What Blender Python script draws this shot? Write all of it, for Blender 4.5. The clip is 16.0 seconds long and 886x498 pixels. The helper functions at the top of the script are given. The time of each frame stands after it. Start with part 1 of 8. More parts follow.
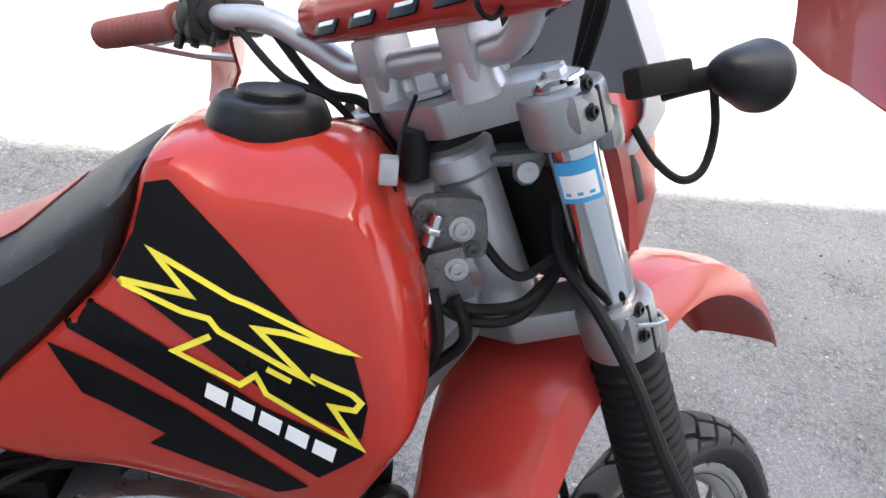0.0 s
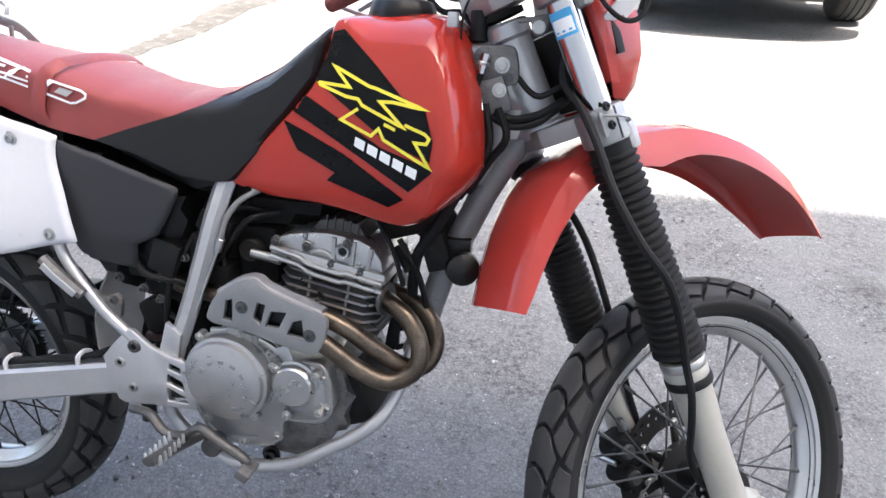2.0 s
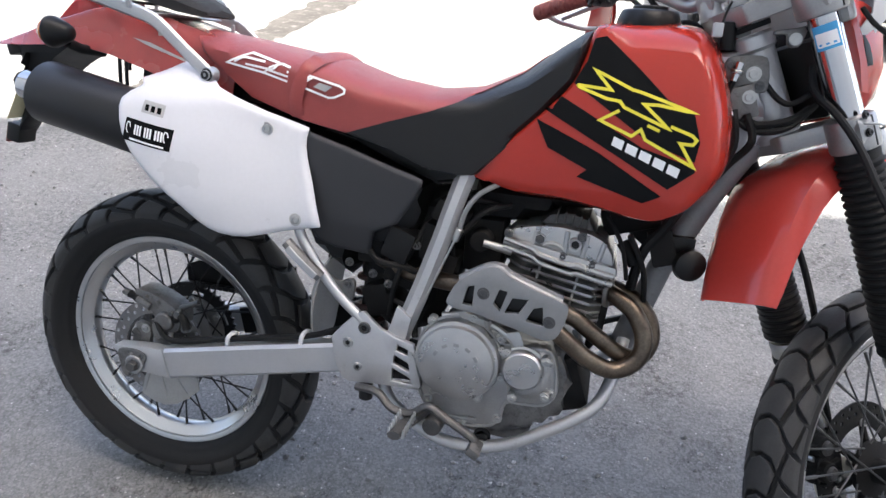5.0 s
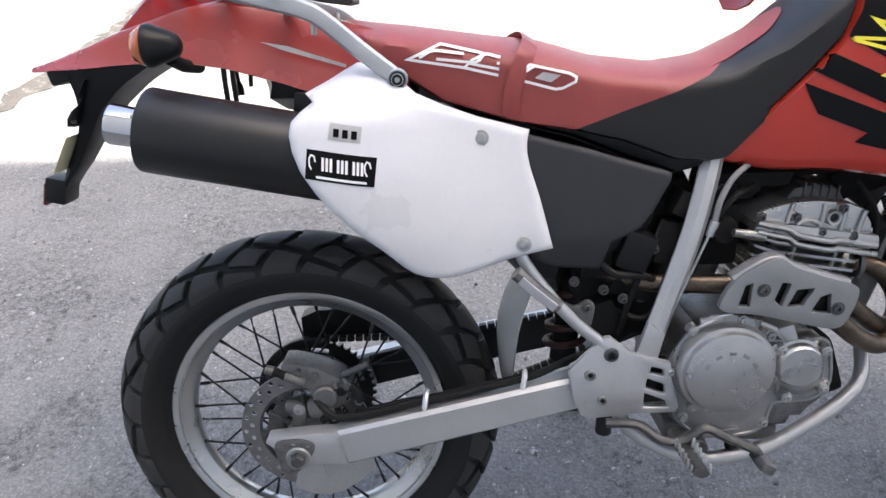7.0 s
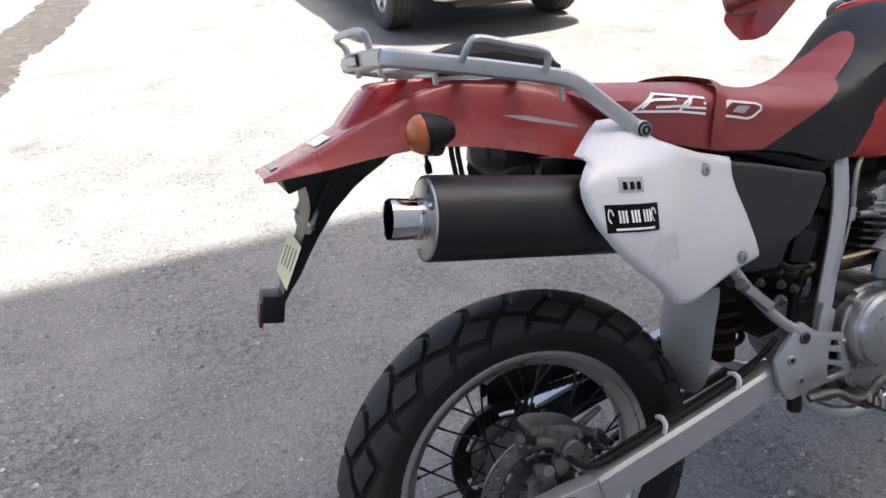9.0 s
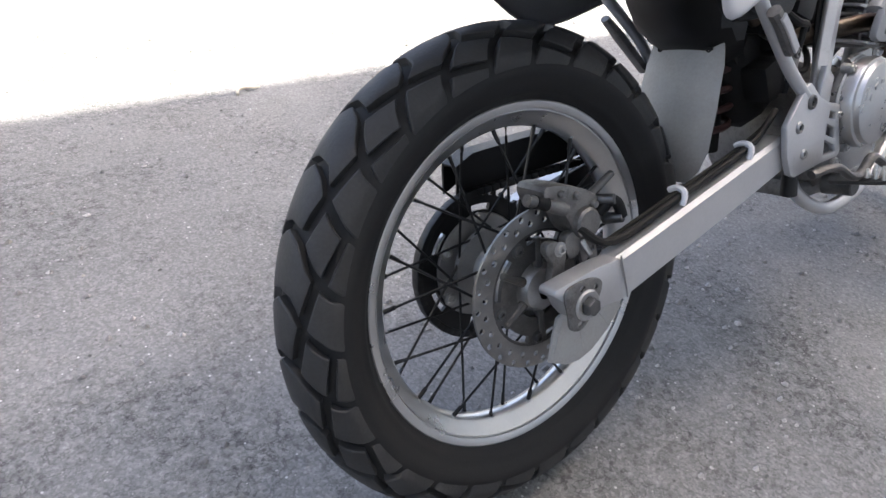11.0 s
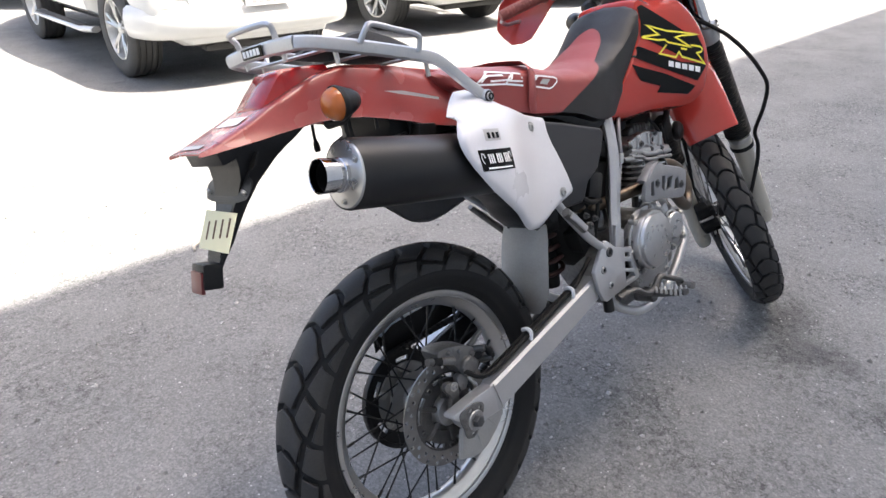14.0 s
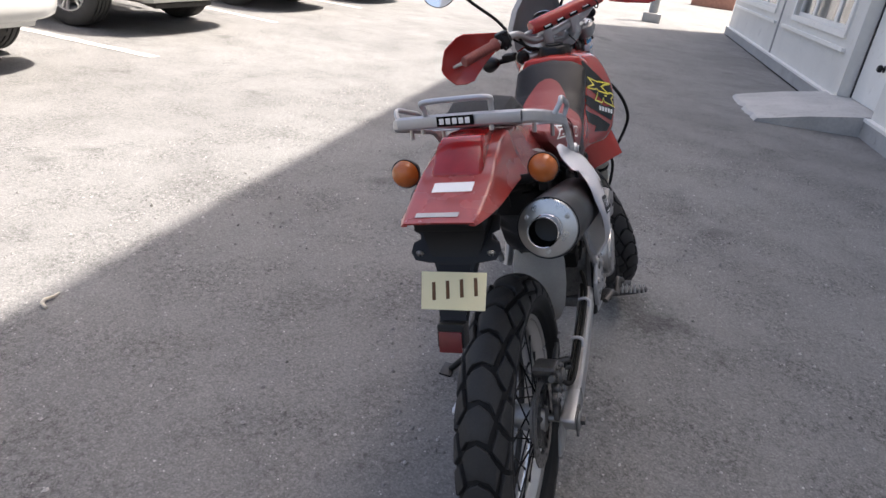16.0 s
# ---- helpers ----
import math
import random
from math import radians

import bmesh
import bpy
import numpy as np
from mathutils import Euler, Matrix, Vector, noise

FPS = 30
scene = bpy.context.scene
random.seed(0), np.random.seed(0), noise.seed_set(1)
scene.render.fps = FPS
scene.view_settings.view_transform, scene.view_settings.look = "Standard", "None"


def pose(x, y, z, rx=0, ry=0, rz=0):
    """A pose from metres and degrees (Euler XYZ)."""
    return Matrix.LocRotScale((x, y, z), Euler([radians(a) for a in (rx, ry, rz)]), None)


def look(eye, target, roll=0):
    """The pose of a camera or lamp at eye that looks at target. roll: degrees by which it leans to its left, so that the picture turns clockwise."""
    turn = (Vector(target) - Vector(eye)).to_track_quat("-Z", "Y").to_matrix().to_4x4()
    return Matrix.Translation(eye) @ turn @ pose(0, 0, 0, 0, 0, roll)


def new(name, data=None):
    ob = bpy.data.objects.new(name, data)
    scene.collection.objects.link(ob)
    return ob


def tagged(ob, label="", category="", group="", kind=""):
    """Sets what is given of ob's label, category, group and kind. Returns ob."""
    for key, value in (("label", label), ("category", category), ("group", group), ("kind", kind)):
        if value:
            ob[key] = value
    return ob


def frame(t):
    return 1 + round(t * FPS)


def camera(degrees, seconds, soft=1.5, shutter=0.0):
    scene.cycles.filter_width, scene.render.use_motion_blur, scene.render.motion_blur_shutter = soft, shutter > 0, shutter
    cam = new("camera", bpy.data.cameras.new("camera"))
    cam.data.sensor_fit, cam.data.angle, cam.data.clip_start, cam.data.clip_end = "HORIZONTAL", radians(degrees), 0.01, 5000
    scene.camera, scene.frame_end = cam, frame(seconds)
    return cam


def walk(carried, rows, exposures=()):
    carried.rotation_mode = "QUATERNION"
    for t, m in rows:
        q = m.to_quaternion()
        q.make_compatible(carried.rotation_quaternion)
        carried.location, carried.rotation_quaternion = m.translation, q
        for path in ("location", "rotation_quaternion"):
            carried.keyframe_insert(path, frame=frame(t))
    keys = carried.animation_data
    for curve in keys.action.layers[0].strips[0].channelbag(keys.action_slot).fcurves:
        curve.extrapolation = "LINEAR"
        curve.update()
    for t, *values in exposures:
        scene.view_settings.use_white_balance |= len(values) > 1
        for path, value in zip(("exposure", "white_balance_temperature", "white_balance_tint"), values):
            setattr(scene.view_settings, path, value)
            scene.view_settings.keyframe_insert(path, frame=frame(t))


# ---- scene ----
cam = camera(67.2, 16.0)
PATH = [
    (0, (0.9385, -0.2520, 1.3009), (1.1680, 1.3000, 0.0603), 10.94),
    (0.5, (1.0018, -0.3650, 1.2819), (0.9231, 1.2110, 0.0535), 6.24),
    (1, (1.0540, -0.5060, 1.2727), (0.8015, 1.1310, 0.1526), 5.47),
    (1.5, (1.1273, -0.6370, 1.2509), (0.7501, 1.0080, 0.1778), 2.54),
    (2, (1.1802, -0.7360, 1.2577), (0.7360, 0.8950, 0.1886), 0.12),
    (2.5, (1.2322, -0.8820, 1.2605), (0.7637, 0.7500, 0.2030), -0.28),
    (3, (1.2199, -0.9800, 1.2783), (0.6845, 0.6690, 0.2818), 0.18),
    (3.2, (1.1798, -1.0100, 1.2867), (0.6440, 0.6540, 0.3152), -0.22),
    (5.3, (0.8043, -0.8740, 1.2538), (0.3227, 0.7590, 0.2041), 1.81),
    (5.5, (0.7534, -0.8610, 1.2470), (0.2878, 0.7750, 0.1935), 2.31),
    (6, (0.5695, -0.8580, 1.2391), (0.2909, 0.7820, 0.1276), 2.56),
    (6.5, (0.4045, -0.8430, 1.2335), (0.2885, 0.7910, 0.0865), 2.59),
    (7, (0.2397, -0.7950, 1.2209), (0.1893, 0.8610, 0.1010), -0.62),
    (7.5, (0.1295, -0.7730, 1.2352), (0.2873, 0.8650, 0.0985), -1.31),
    (8, (-0.0798, -0.8110, 1.2509), (0.2095, 0.8340, 0.1503), -4.24),
    (8.5, (-0.2722, -0.8010, 1.2729), (0.1488, 0.8700, 0.2574), -0.09),
    (9, (-0.3939, -0.7130, 1.2540), (0.1509, 0.9310, 0.2534), -2.41),
    (9.5, (-0.4609, -0.6590, 1.1909), (0.2722, 0.8550, 0.1093), 0.27),
    (10, (-0.5707, -0.6000, 0.9842), (0.4271, 0.7730, -0.0753), 2.16),
    (10.2, (-0.5747, -0.5630, 0.9221), (0.4453, 0.7820, -0.1500), 3.95),
    (12.3, (-0.4759, -0.5250, 0.8056), (0.5228, 0.8490, -0.2498), 5.86),
    (12.5, (-0.4830, -0.5370, 0.8115), (0.5230, 0.8660, -0.1988), 5.15),
    (13, (-0.5245, -0.5760, 0.9089), (0.5078, 0.7930, -0.1210), 4.04),
    (13.5, (-0.5707, -0.6510, 1.0472), (0.5415, 0.6600, 0.0255), 3.50),
    (14, (-0.7104, -0.8080, 1.2170), (0.4809, 0.5260, 0.3206), -0.35),
    (14.5, (-0.8857, -0.7740, 1.2993), (0.3821, 0.4630, 0.3700), 1.21),
    (15, (-1.0508, -0.6010, 1.3077), (0.4090, 0.3990, 0.3755), 4.28),
    (15.5, (-1.1656, -0.3760, 1.2929), (0.4729, 0.3980, 0.4465), 5.93),
    (16, (-1.2757, -0.1290, 1.3001), (0.4597, 0.3980, 0.4573), 7.79),
]
walk(cam, [(t, look(eye, target, roll)) for t, eye, target, roll in PATH],
     exposures=((0, 2.55, 6730, 7), (0.5, 2.63, 6730, 8), (1, 2.65, 6730, 8), (2.3, 2.72, 6730, 9), (3, 2.6, 6730, 9), (5.5, 2.38, 6780, 8), (6.5, 2.45, 6830, 9), (7.5, 2.3, 6830, 10), (9, 1.8, 6830, 11), (9.5, 1.55, 6830, 11), (10, 1.8, 6900, 11), (12.5, 2.95, 6970, 9), (13, 2.54, 6970, 9), (13.5, 2.52, 6970, 9), (14, 2.3, 6970, 10), (15.5, 1.55, 6970, 12), (16, 1.4, 6970, 13)))

# ---- world and light ----
SUN_EL, SUN_DIR = radians(65), Vector((0.744, -0.668, 0)).normalized()
world = bpy.data.worlds.new("sky")
scene.world = world
world.use_nodes = True
wn = world.node_tree.nodes
sky = wn.new("ShaderNodeTexSky")
sky.sky_type, sky.sun_disc = "NISHITA", False
sky.sun_elevation, sky.sun_rotation = SUN_EL, math.atan2(SUN_DIR.x, SUN_DIR.y)
sky.dust_density, sky.air_density, sky.ozone_density = 5.0, 0.75, 0.7
world.node_tree.links.new(sky.outputs[0], wn["Background"].inputs[0])
wn["Background"].inputs[1].default_value = 0.15
sun = new("sun", bpy.data.lights.new("sun", "SUN"))
sun.data.energy, sun.data.angle, sun.data.color = 4.2, radians(0.55), (1.0, 0.97, 0.93)
sun_to = Vector((SUN_DIR.x * math.cos(SUN_EL), SUN_DIR.y * math.cos(SUN_EL), math.sin(SUN_EL)))
sun.matrix_world = look(sun_to * 50, (0, 0, 0))


# ---- materials ----
def mat(name, base, rough=0.5, metal=0.0, vary=0.12, scale=18.0, bump=0.0, bump_scale=300.0, coat=0.0, tint=None,
        wear=0.0, wear_color=(0.5, 0.5, 0.5), spec=0.5, random_value=0.0, rough_vary=0.1):
    """A surface with a two-scale colour variation, uneven gloss and fine relief."""
    m = bpy.data.materials.new(name)
    m.use_nodes = True
    nt = m.node_tree
    n, link = nt.nodes, nt.links.new
    b = n["Principled BSDF"]
    co = n.new("ShaderNodeTexCoord")
    big, fine = n.new("ShaderNodeTexNoise"), n.new("ShaderNodeTexNoise")
    big.inputs["Scale"].default_value, big.inputs["Detail"].default_value = scale, 5
    fine.inputs["Scale"].default_value, fine.inputs["Detail"].default_value = scale * 14, 3
    link(co.outputs["Object"], big.inputs["Vector"])
    link(co.outputs["Object"], fine.inputs["Vector"])
    add = n.new("ShaderNodeMath")
    add.operation = "ADD"
    half = n.new("ShaderNodeMath")
    half.operation, half.inputs[1].default_value = "MULTIPLY", 0.5
    link(fine.outputs["Fac"], half.inputs[0])
    link(big.outputs["Fac"], add.inputs[0])
    link(half.outputs[0], add.inputs[1])
    ramp = n.new("ShaderNodeMapRange")
    ramp.inputs["From Min"].default_value, ramp.inputs["From Max"].default_value = 0.45, 1.05
    link(add.outputs[0], ramp.inputs["Value"])
    mix = n.new("ShaderNodeMix")
    mix.data_type = "RGBA"
    low = tuple(c * (1 - vary) for c in base)
    high = tint or tuple(min(1.0, c * (1 + vary)) for c in base)
    mix.inputs["A"].default_value, mix.inputs["B"].default_value = (*low, 1), (*high, 1)
    link(ramp.outputs[0], mix.inputs["Factor"])
    out = mix.outputs["Result"]
    if random_value:
        info, hsv, rng = n.new("ShaderNodeObjectInfo"), n.new("ShaderNodeHueSaturation"), n.new("ShaderNodeMapRange")
        rng.inputs["To Min"].default_value, rng.inputs["To Max"].default_value = 1 - random_value, 1 + random_value
        link(info.outputs["Random"], rng.inputs["Value"])
        link(rng.outputs[0], hsv.inputs["Value"])
        link(out, hsv.inputs["Color"])
        out = hsv.outputs[0]
    if wear:
        spots, cut, over = n.new("ShaderNodeTexNoise"), n.new("ShaderNodeMapRange"), n.new("ShaderNodeMix")
        spots.inputs["Scale"].default_value, spots.inputs["Detail"].default_value = scale * 2.3, 8
        spots.inputs["Roughness"].default_value = 0.7
        cut.inputs["From Min"].default_value, cut.inputs["From Max"].default_value = 0.62 - 0.2 * wear, 0.72
        over.data_type = "RGBA"
        over.inputs["B"].default_value = (*wear_color, 1)
        link(co.outputs["Object"], spots.inputs["Vector"])
        link(spots.outputs["Fac"], cut.inputs["Value"])
        link(cut.outputs[0], over.inputs["Factor"])
        link(out, over.inputs["A"])
        out = over.outputs["Result"]
    link(out, b.inputs["Base Color"])
    rr = n.new("ShaderNodeMapRange")
    rr.inputs["To Min"].default_value, rr.inputs["To Max"].default_value = max(0.02, rough - rough_vary), min(1, rough + rough_vary)
    link(big.outputs["Fac"], rr.inputs["Value"])
    link(rr.outputs[0], b.inputs["Roughness"])
    b.inputs["Metallic"].default_value = metal
    b.inputs["Specular IOR Level"].default_value = spec
    b.inputs["Coat Weight"].default_value = coat
    b.inputs["Coat Roughness"].default_value = 0.06
    if bump:
        bn, bp = n.new("ShaderNodeTexNoise"), n.new("ShaderNodeBump")
        bn.inputs["Scale"].default_value, bn.inputs["Detail"].default_value = bump_scale, 4
        bp.inputs["Strength"].default_value, bp.inputs["Distance"].default_value = bump, 0.002
        link(co.outputs["Object"], bn.inputs["Vector"])
        link(bn.outputs["Fac"], bp.inputs["Height"])
        link(bp.outputs[0], b.inputs["Normal"])
    return m


def asphalt():
    """Old dusty asphalt: aggregate, dark worn patches, dust, fine cracks."""
    m = bpy.data.materials.new("asphalt")
    m.use_nodes = True
    nt = m.node_tree
    n, link = nt.nodes, nt.links.new
    b = n["Principled BSDF"]
    co = n.new("ShaderNodeTexCoord")

    def tex(kind, scale, detail=4.0, rough=0.6):
        t = n.new(kind)
        t.inputs["Scale"].default_value = scale
        if kind == "ShaderNodeTexNoise":
            t.inputs["Detail"].default_value, t.inputs["Roughness"].default_value = detail, rough
        link(co.outputs["Object"], t.inputs["Vector"])
        return t

    def ramp(src, stops):
        r = n.new("ShaderNodeValToRGB")
        while len(r.color_ramp.elements) < len(stops):
            r.color_ramp.elements.new(0.5)
        for e, (p, c) in zip(r.color_ramp.elements, stops):
            e.position, e.color = p, (c, c, c, 1) if isinstance(c, float) else (*c, 1)
        link(src, r.inputs[0])
        return r.outputs[0]

    def blend(kind, fac, a, c):
        x = n.new("ShaderNodeMix")
        x.data_type, x.blend_type = "RGBA", kind
        if isinstance(fac, float):
            x.inputs["Factor"].default_value = fac
        else:
            link(fac, x.inputs["Factor"])
        link(a, x.inputs["A"])
        link(c, x.inputs["B"])
        return x.outputs["Result"]

    stones, grit = tex("ShaderNodeTexVoronoi", 210), tex("ShaderNodeTexNoise", 170, 4, 0.65)
    clump, patch, wide = tex("ShaderNodeTexNoise", 44, 7, 0.75), tex("ShaderNodeTexNoise", 1.7, 9, 0.72), tex("ShaderNodeTexNoise", 0.42, 5)
    pits, chips, rough = tex("ShaderNodeTexVoronoi", 46), tex("ShaderNodeTexVoronoi", 66), tex("ShaderNodeTexNoise", 2.3, 7, 0.72)
    col = ramp(stones.outputs["Color"], ((0.1, (0.188, 0.188, 0.184)), (0.55, (0.224, 0.224, 0.219)), (0.95, (0.293, 0.293, 0.287))))
    pebbles = tex("ShaderNodeTexVoronoi", 118)
    col = blend("MULTIPLY", 0.26, col, ramp(pebbles.outputs["Distance"], ((0.0, 1.0), (0.40, 1.0), (0.62, 0.55), (1.0, 0.40))))
    col = blend("MULTIPLY", 0.5, col, ramp(grit.outputs["Fac"], ((0.32, 0.45), (0.45, 0.95), (0.75, 1.0))))
    worn = blend("MULTIPLY", 0.68, col, ramp(clump.outputs["Fac"], ((0.37, 0.24), (0.46, 0.76), (0.55, 1.0), (0.70, 1.22))))
    crook = tex("ShaderNodeTexNoise", 36, 3.0, 0.6)
    worn = blend("MULTIPLY", 0.68, worn, ramp(crook.outputs["Fac"], ((0.0, 1.0), (0.40, 1.0), (0.425, 0.30), (0.445, 0.30), (0.47, 1.0), (0.585, 1.0), (0.61, 1.45), (0.64, 1.0))))
    few = n.new("ShaderNodeSeparateColor")
    link(pits.outputs["Color"], few.inputs[0])
    hole = n.new("ShaderNodeMath")
    hole.operation = "MULTIPLY"
    link(ramp(pits.outputs["Distance"], ((0.0, 1.0), (0.12, 1.0), (0.24, 0.0), (1.0, 0.0))), hole.inputs[0])
    link(ramp(few.outputs[0], ((0.0, 0.0), (0.82, 0.0), (0.84, 1.0), (1.0, 1.0))), hole.inputs[1])
    ink = n.new("ShaderNodeRGB")
    ink.outputs[0].default_value = (0.085, 0.083, 0.08, 1)
    worn = blend("MIX", hole.outputs[0], worn, ink.outputs[0])
    crumbly = ramp(rough.outputs["Fac"], ((0.0, 0.02), (0.43, 0.08), (0.60, 0.95), (1.0, 1.0)))
    col = blend("MIX", crumbly, col, worn)
    col = blend("MULTIPLY", 0.4, col, ramp(patch.outputs["Fac"], ((0.28, 0.50), (0.46, 0.90), (0.66, 1.0))))
    col = blend("MULTIPLY", 0.48, col, ramp(wide.outputs["Fac"], ((0.35, 0.66), (0.6, 1.0))))
    oil = tex("ShaderNodeTexNoise", 1.1, 3)
    col = blend("MULTIPLY", 0.9, col, ramp(oil.outputs["Fac"], ((0.0, 1.0), (0.64, 1.0), (0.71, 0.60), (1.0, 0.55))))
    pale = n.new("ShaderNodeRGB")
    pale.outputs[0].default_value = (0.50, 0.495, 0.485, 1)
    some = n.new("ShaderNodeSeparateColor")
    link(chips.outputs["Color"], some.inputs[0])
    chip = n.new("ShaderNodeMath")
    chip.operation = "MULTIPLY"
    link(ramp(chips.outputs["Distance"], ((0.0, 0.9), (0.11, 0.9), (0.17, 0.0), (1.0, 0.0))), chip.inputs[0])
    link(ramp(some.outputs[0], ((0.0, 0.0), (0.88, 0.0), (0.90, 1.0), (1.0, 1.0))), chip.inputs[1])
    col = blend("MIX", chip.outputs[0], col, pale.outputs[0])
    link(col, b.inputs["Base Color"])
    b.inputs["Roughness"].default_value = 0.88
    b.inputs["Specular IOR Level"].default_value = 0.3
    bp, bp2 = n.new("ShaderNodeBump"), n.new("ShaderNodeBump")
    bp.inputs["Strength"].default_value, bp.inputs["Distance"].default_value = 0.9, 0.008
    bp2.inputs["Strength"].default_value, bp2.inputs["Distance"].default_value = 0.5, 0.02
    deep = n.new("ShaderNodeMapRange")
    deep.inputs["To Min"].default_value, deep.inputs["To Max"].default_value = 0.20, 0.95
    link(crumbly, deep.inputs["Value"])
    link(deep.outputs[0], bp.inputs["Strength"])
    link(clump.outputs["Fac"], bp.inputs["Height"])
    link(patch.outputs["Fac"], bp2.inputs["Height"])
    bp3 = n.new("ShaderNodeBump")
    bp3.invert = True
    bp3.inputs["Strength"].default_value, bp3.inputs["Distance"].default_value = 0.35, 0.004
    link(pebbles.outputs["Distance"], bp3.inputs["Height"])
    link(bp2.outputs[0], bp3.inputs["Normal"])
    link(bp3.outputs[0], bp.inputs["Normal"])
    link(bp.outputs[0], b.inputs["Normal"])
    return m


RED = mat("red_paint", (0.37, 0.029, 0.019), 0.15, spec=0.3, vary=0.05, scale=9, coat=0.25, rough_vary=0.04)
RED_PLASTIC = mat("red_plastic", (0.37, 0.038, 0.031), 0.20, vary=0.07, scale=12, bump=0.03, bump_scale=500, coat=0.3, spec=0.35)
RED_FADED = mat("faded_red_plastic", (0.29, 0.040, 0.036), 0.26, vary=0.1, scale=14, bump=0.04, bump_scale=400, coat=0.3)
SEAT_RED = mat("red_vinyl", (0.27, 0.046, 0.042), 0.40, vary=0.1, scale=22, bump=0.35, bump_scale=900)
SEAT_BLACK = mat("black_vinyl", (0.0055, 0.0055, 0.0060), 0.43, spec=0.42, vary=0.2, scale=22, bump=0.4, bump_scale=800)
BLACK_DECAL = mat("black_decal", (0.004, 0.004, 0.0042), 0.18, vary=0.15, scale=15, spec=0.12)
YELLOW = mat("yellow_decal", (0.80, 0.68, 0.05), 0.3, vary=0.04)
WHITE_DECAL = mat("white_decal", (0.80, 0.80, 0.80), 0.35, vary=0.04)
WHITE = mat("white_plastic", (0.60, 0.605, 0.635), 0.30, vary=0.04, scale=10, coat=0.2, bump=0.03)
GREY_PLASTIC = mat("dark_grey_plastic", (0.021, 0.022, 0.0255), 0.55, vary=0.12, bump=0.3, bump_scale=900)
BLACK_PLASTIC = mat("black_plastic", (0.0055, 0.0055, 0.0058), 0.42, spec=0.27, vary=0.2, bump=0.12, bump_scale=700)
RUBBER = mat("black_rubber", (0.006, 0.006, 0.006), 0.66, spec=0.26, vary=0.25, bump=0.2, bump_scale=400)
TYRE = mat("tyre_rubber", (0.025, 0.025, 0.0255), 0.60, spec=0.40, vary=0.35, scale=18, bump=0.2, bump_scale=260, wear=0.3, wear_color=(0.026, 0.025, 0.024))
SATIN = mat("satin_steel", (0.52, 0.52, 0.51), 0.30, metal=0.95, vary=0.1, scale=40, bump=0.05)
SHADED_PANEL = mat("shaded_panel_grey", (0.05, 0.05, 0.052), 0.6, vary=0.2, bump=0.1)
FRAME_GREY = mat("grey_frame_paint", (0.20, 0.20, 0.205), 0.5, metal=0.3, vary=0.15, scale=18, bump=0.08, wear=0.2, wear_color=(0.14, 0.13, 0.12))
CAST_BRIGHT = mat("bright_cast_aluminium", (0.43, 0.43, 0.427), 0.30, metal=0.85, vary=0.08, scale=40, bump=0.10, bump_scale=380)
SIDEWALL = mat("tyre_sidewall", (0.0105, 0.0105, 0.0108), 0.66, vary=0.25, scale=18, bump=0.1, bump_scale=300, spec=0.3)
DARK_STEEL = mat("dull_dark_steel", (0.10, 0.10, 0.10), 0.4, metal=0.7, vary=0.2)
DARK_RED = mat("dusty_dark_red", (0.035, 0.010, 0.009), 0.6, vary=0.3)
REFLECTOR = mat("dark_red_reflector", (0.11, 0.008, 0.010), 0.3, vary=0.2, scale=60)
SOOT_AND_SHADE = mat("soot_and_shade", (0.006, 0.006, 0.006), 0.95, vary=0.3, spec=0.1)
ALU = mat("painted_silver", (0.45, 0.455, 0.465), 0.38, metal=0.65, vary=0.07, scale=14, bump=0.05, wear=0.04, wear_color=(0.36, 0.36, 0.36))
RIM_ALU = mat("polished_aluminium", (0.56, 0.56, 0.555), 0.30, metal=0.98, vary=0.06, scale=20, wear=0.15, wear_color=(0.55, 0.54, 0.52))
CAST = mat("cast_aluminium", (0.345, 0.345, 0.342), 0.40, metal=0.8, vary=0.14, scale=22, bump=0.14, bump_scale=420)
CAST_DIRTY = mat("dirty_cast_aluminium", (0.165, 0.162, 0.158), 0.5, metal=0.75, vary=0.35, scale=35, bump=0.35, bump_scale=300, wear=0.5, wear_color=(0.085, 0.08, 0.075))
SOOTY_CAST = mat("sooty_cast_aluminium", (0.085, 0.083, 0.081), 0.5, metal=0.7, vary=0.35, scale=40, bump=0.35, bump_scale=300, wear=0.4, wear_color=(0.12, 0.117, 0.114))
CHROME = mat("chrome", (0.58, 0.58, 0.59), 0.10, metal=1.0, vary=0.03, scale=30, rough_vary=0.06)
STEEL = mat("steel", (0.45, 0.45, 0.44), 0.32, metal=0.95, vary=0.15, scale=40, bump=0.08)
DISC = mat("brake_disc_steel", (0.23, 0.225, 0.22), 0.36, metal=0.9, vary=0.15, scale=60, bump=0.1)
HEADER = mat("heated_steel", (0.105, 0.080, 0.062), 0.38, metal=0.95, vary=0.35, scale=16, tint=(0.19, 0.155, 0.12), wear=0.4, wear_color=(0.08, 0.06, 0.05))
SHIELD = mat("grey_painted_steel", (0.25, 0.254, 0.262), 0.42, metal=0.5, vary=0.1, scale=16, bump=0.06)
MUFFLER = mat("matt_black_can", (0.007, 0.007, 0.008), 0.42, metal=0.1, vary=0.2, scale=12, bump=0.05)
BLACK_METAL = mat("black_metal", (0.006, 0.006, 0.0063), 0.42, metal=0.3, vary=0.3, bump=0.1)
DIRTY_BLACK = mat("dusty_black", (0.0075, 0.0072, 0.007), 0.72, spec=0.22, vary=0.45, scale=30, bump=0.3)
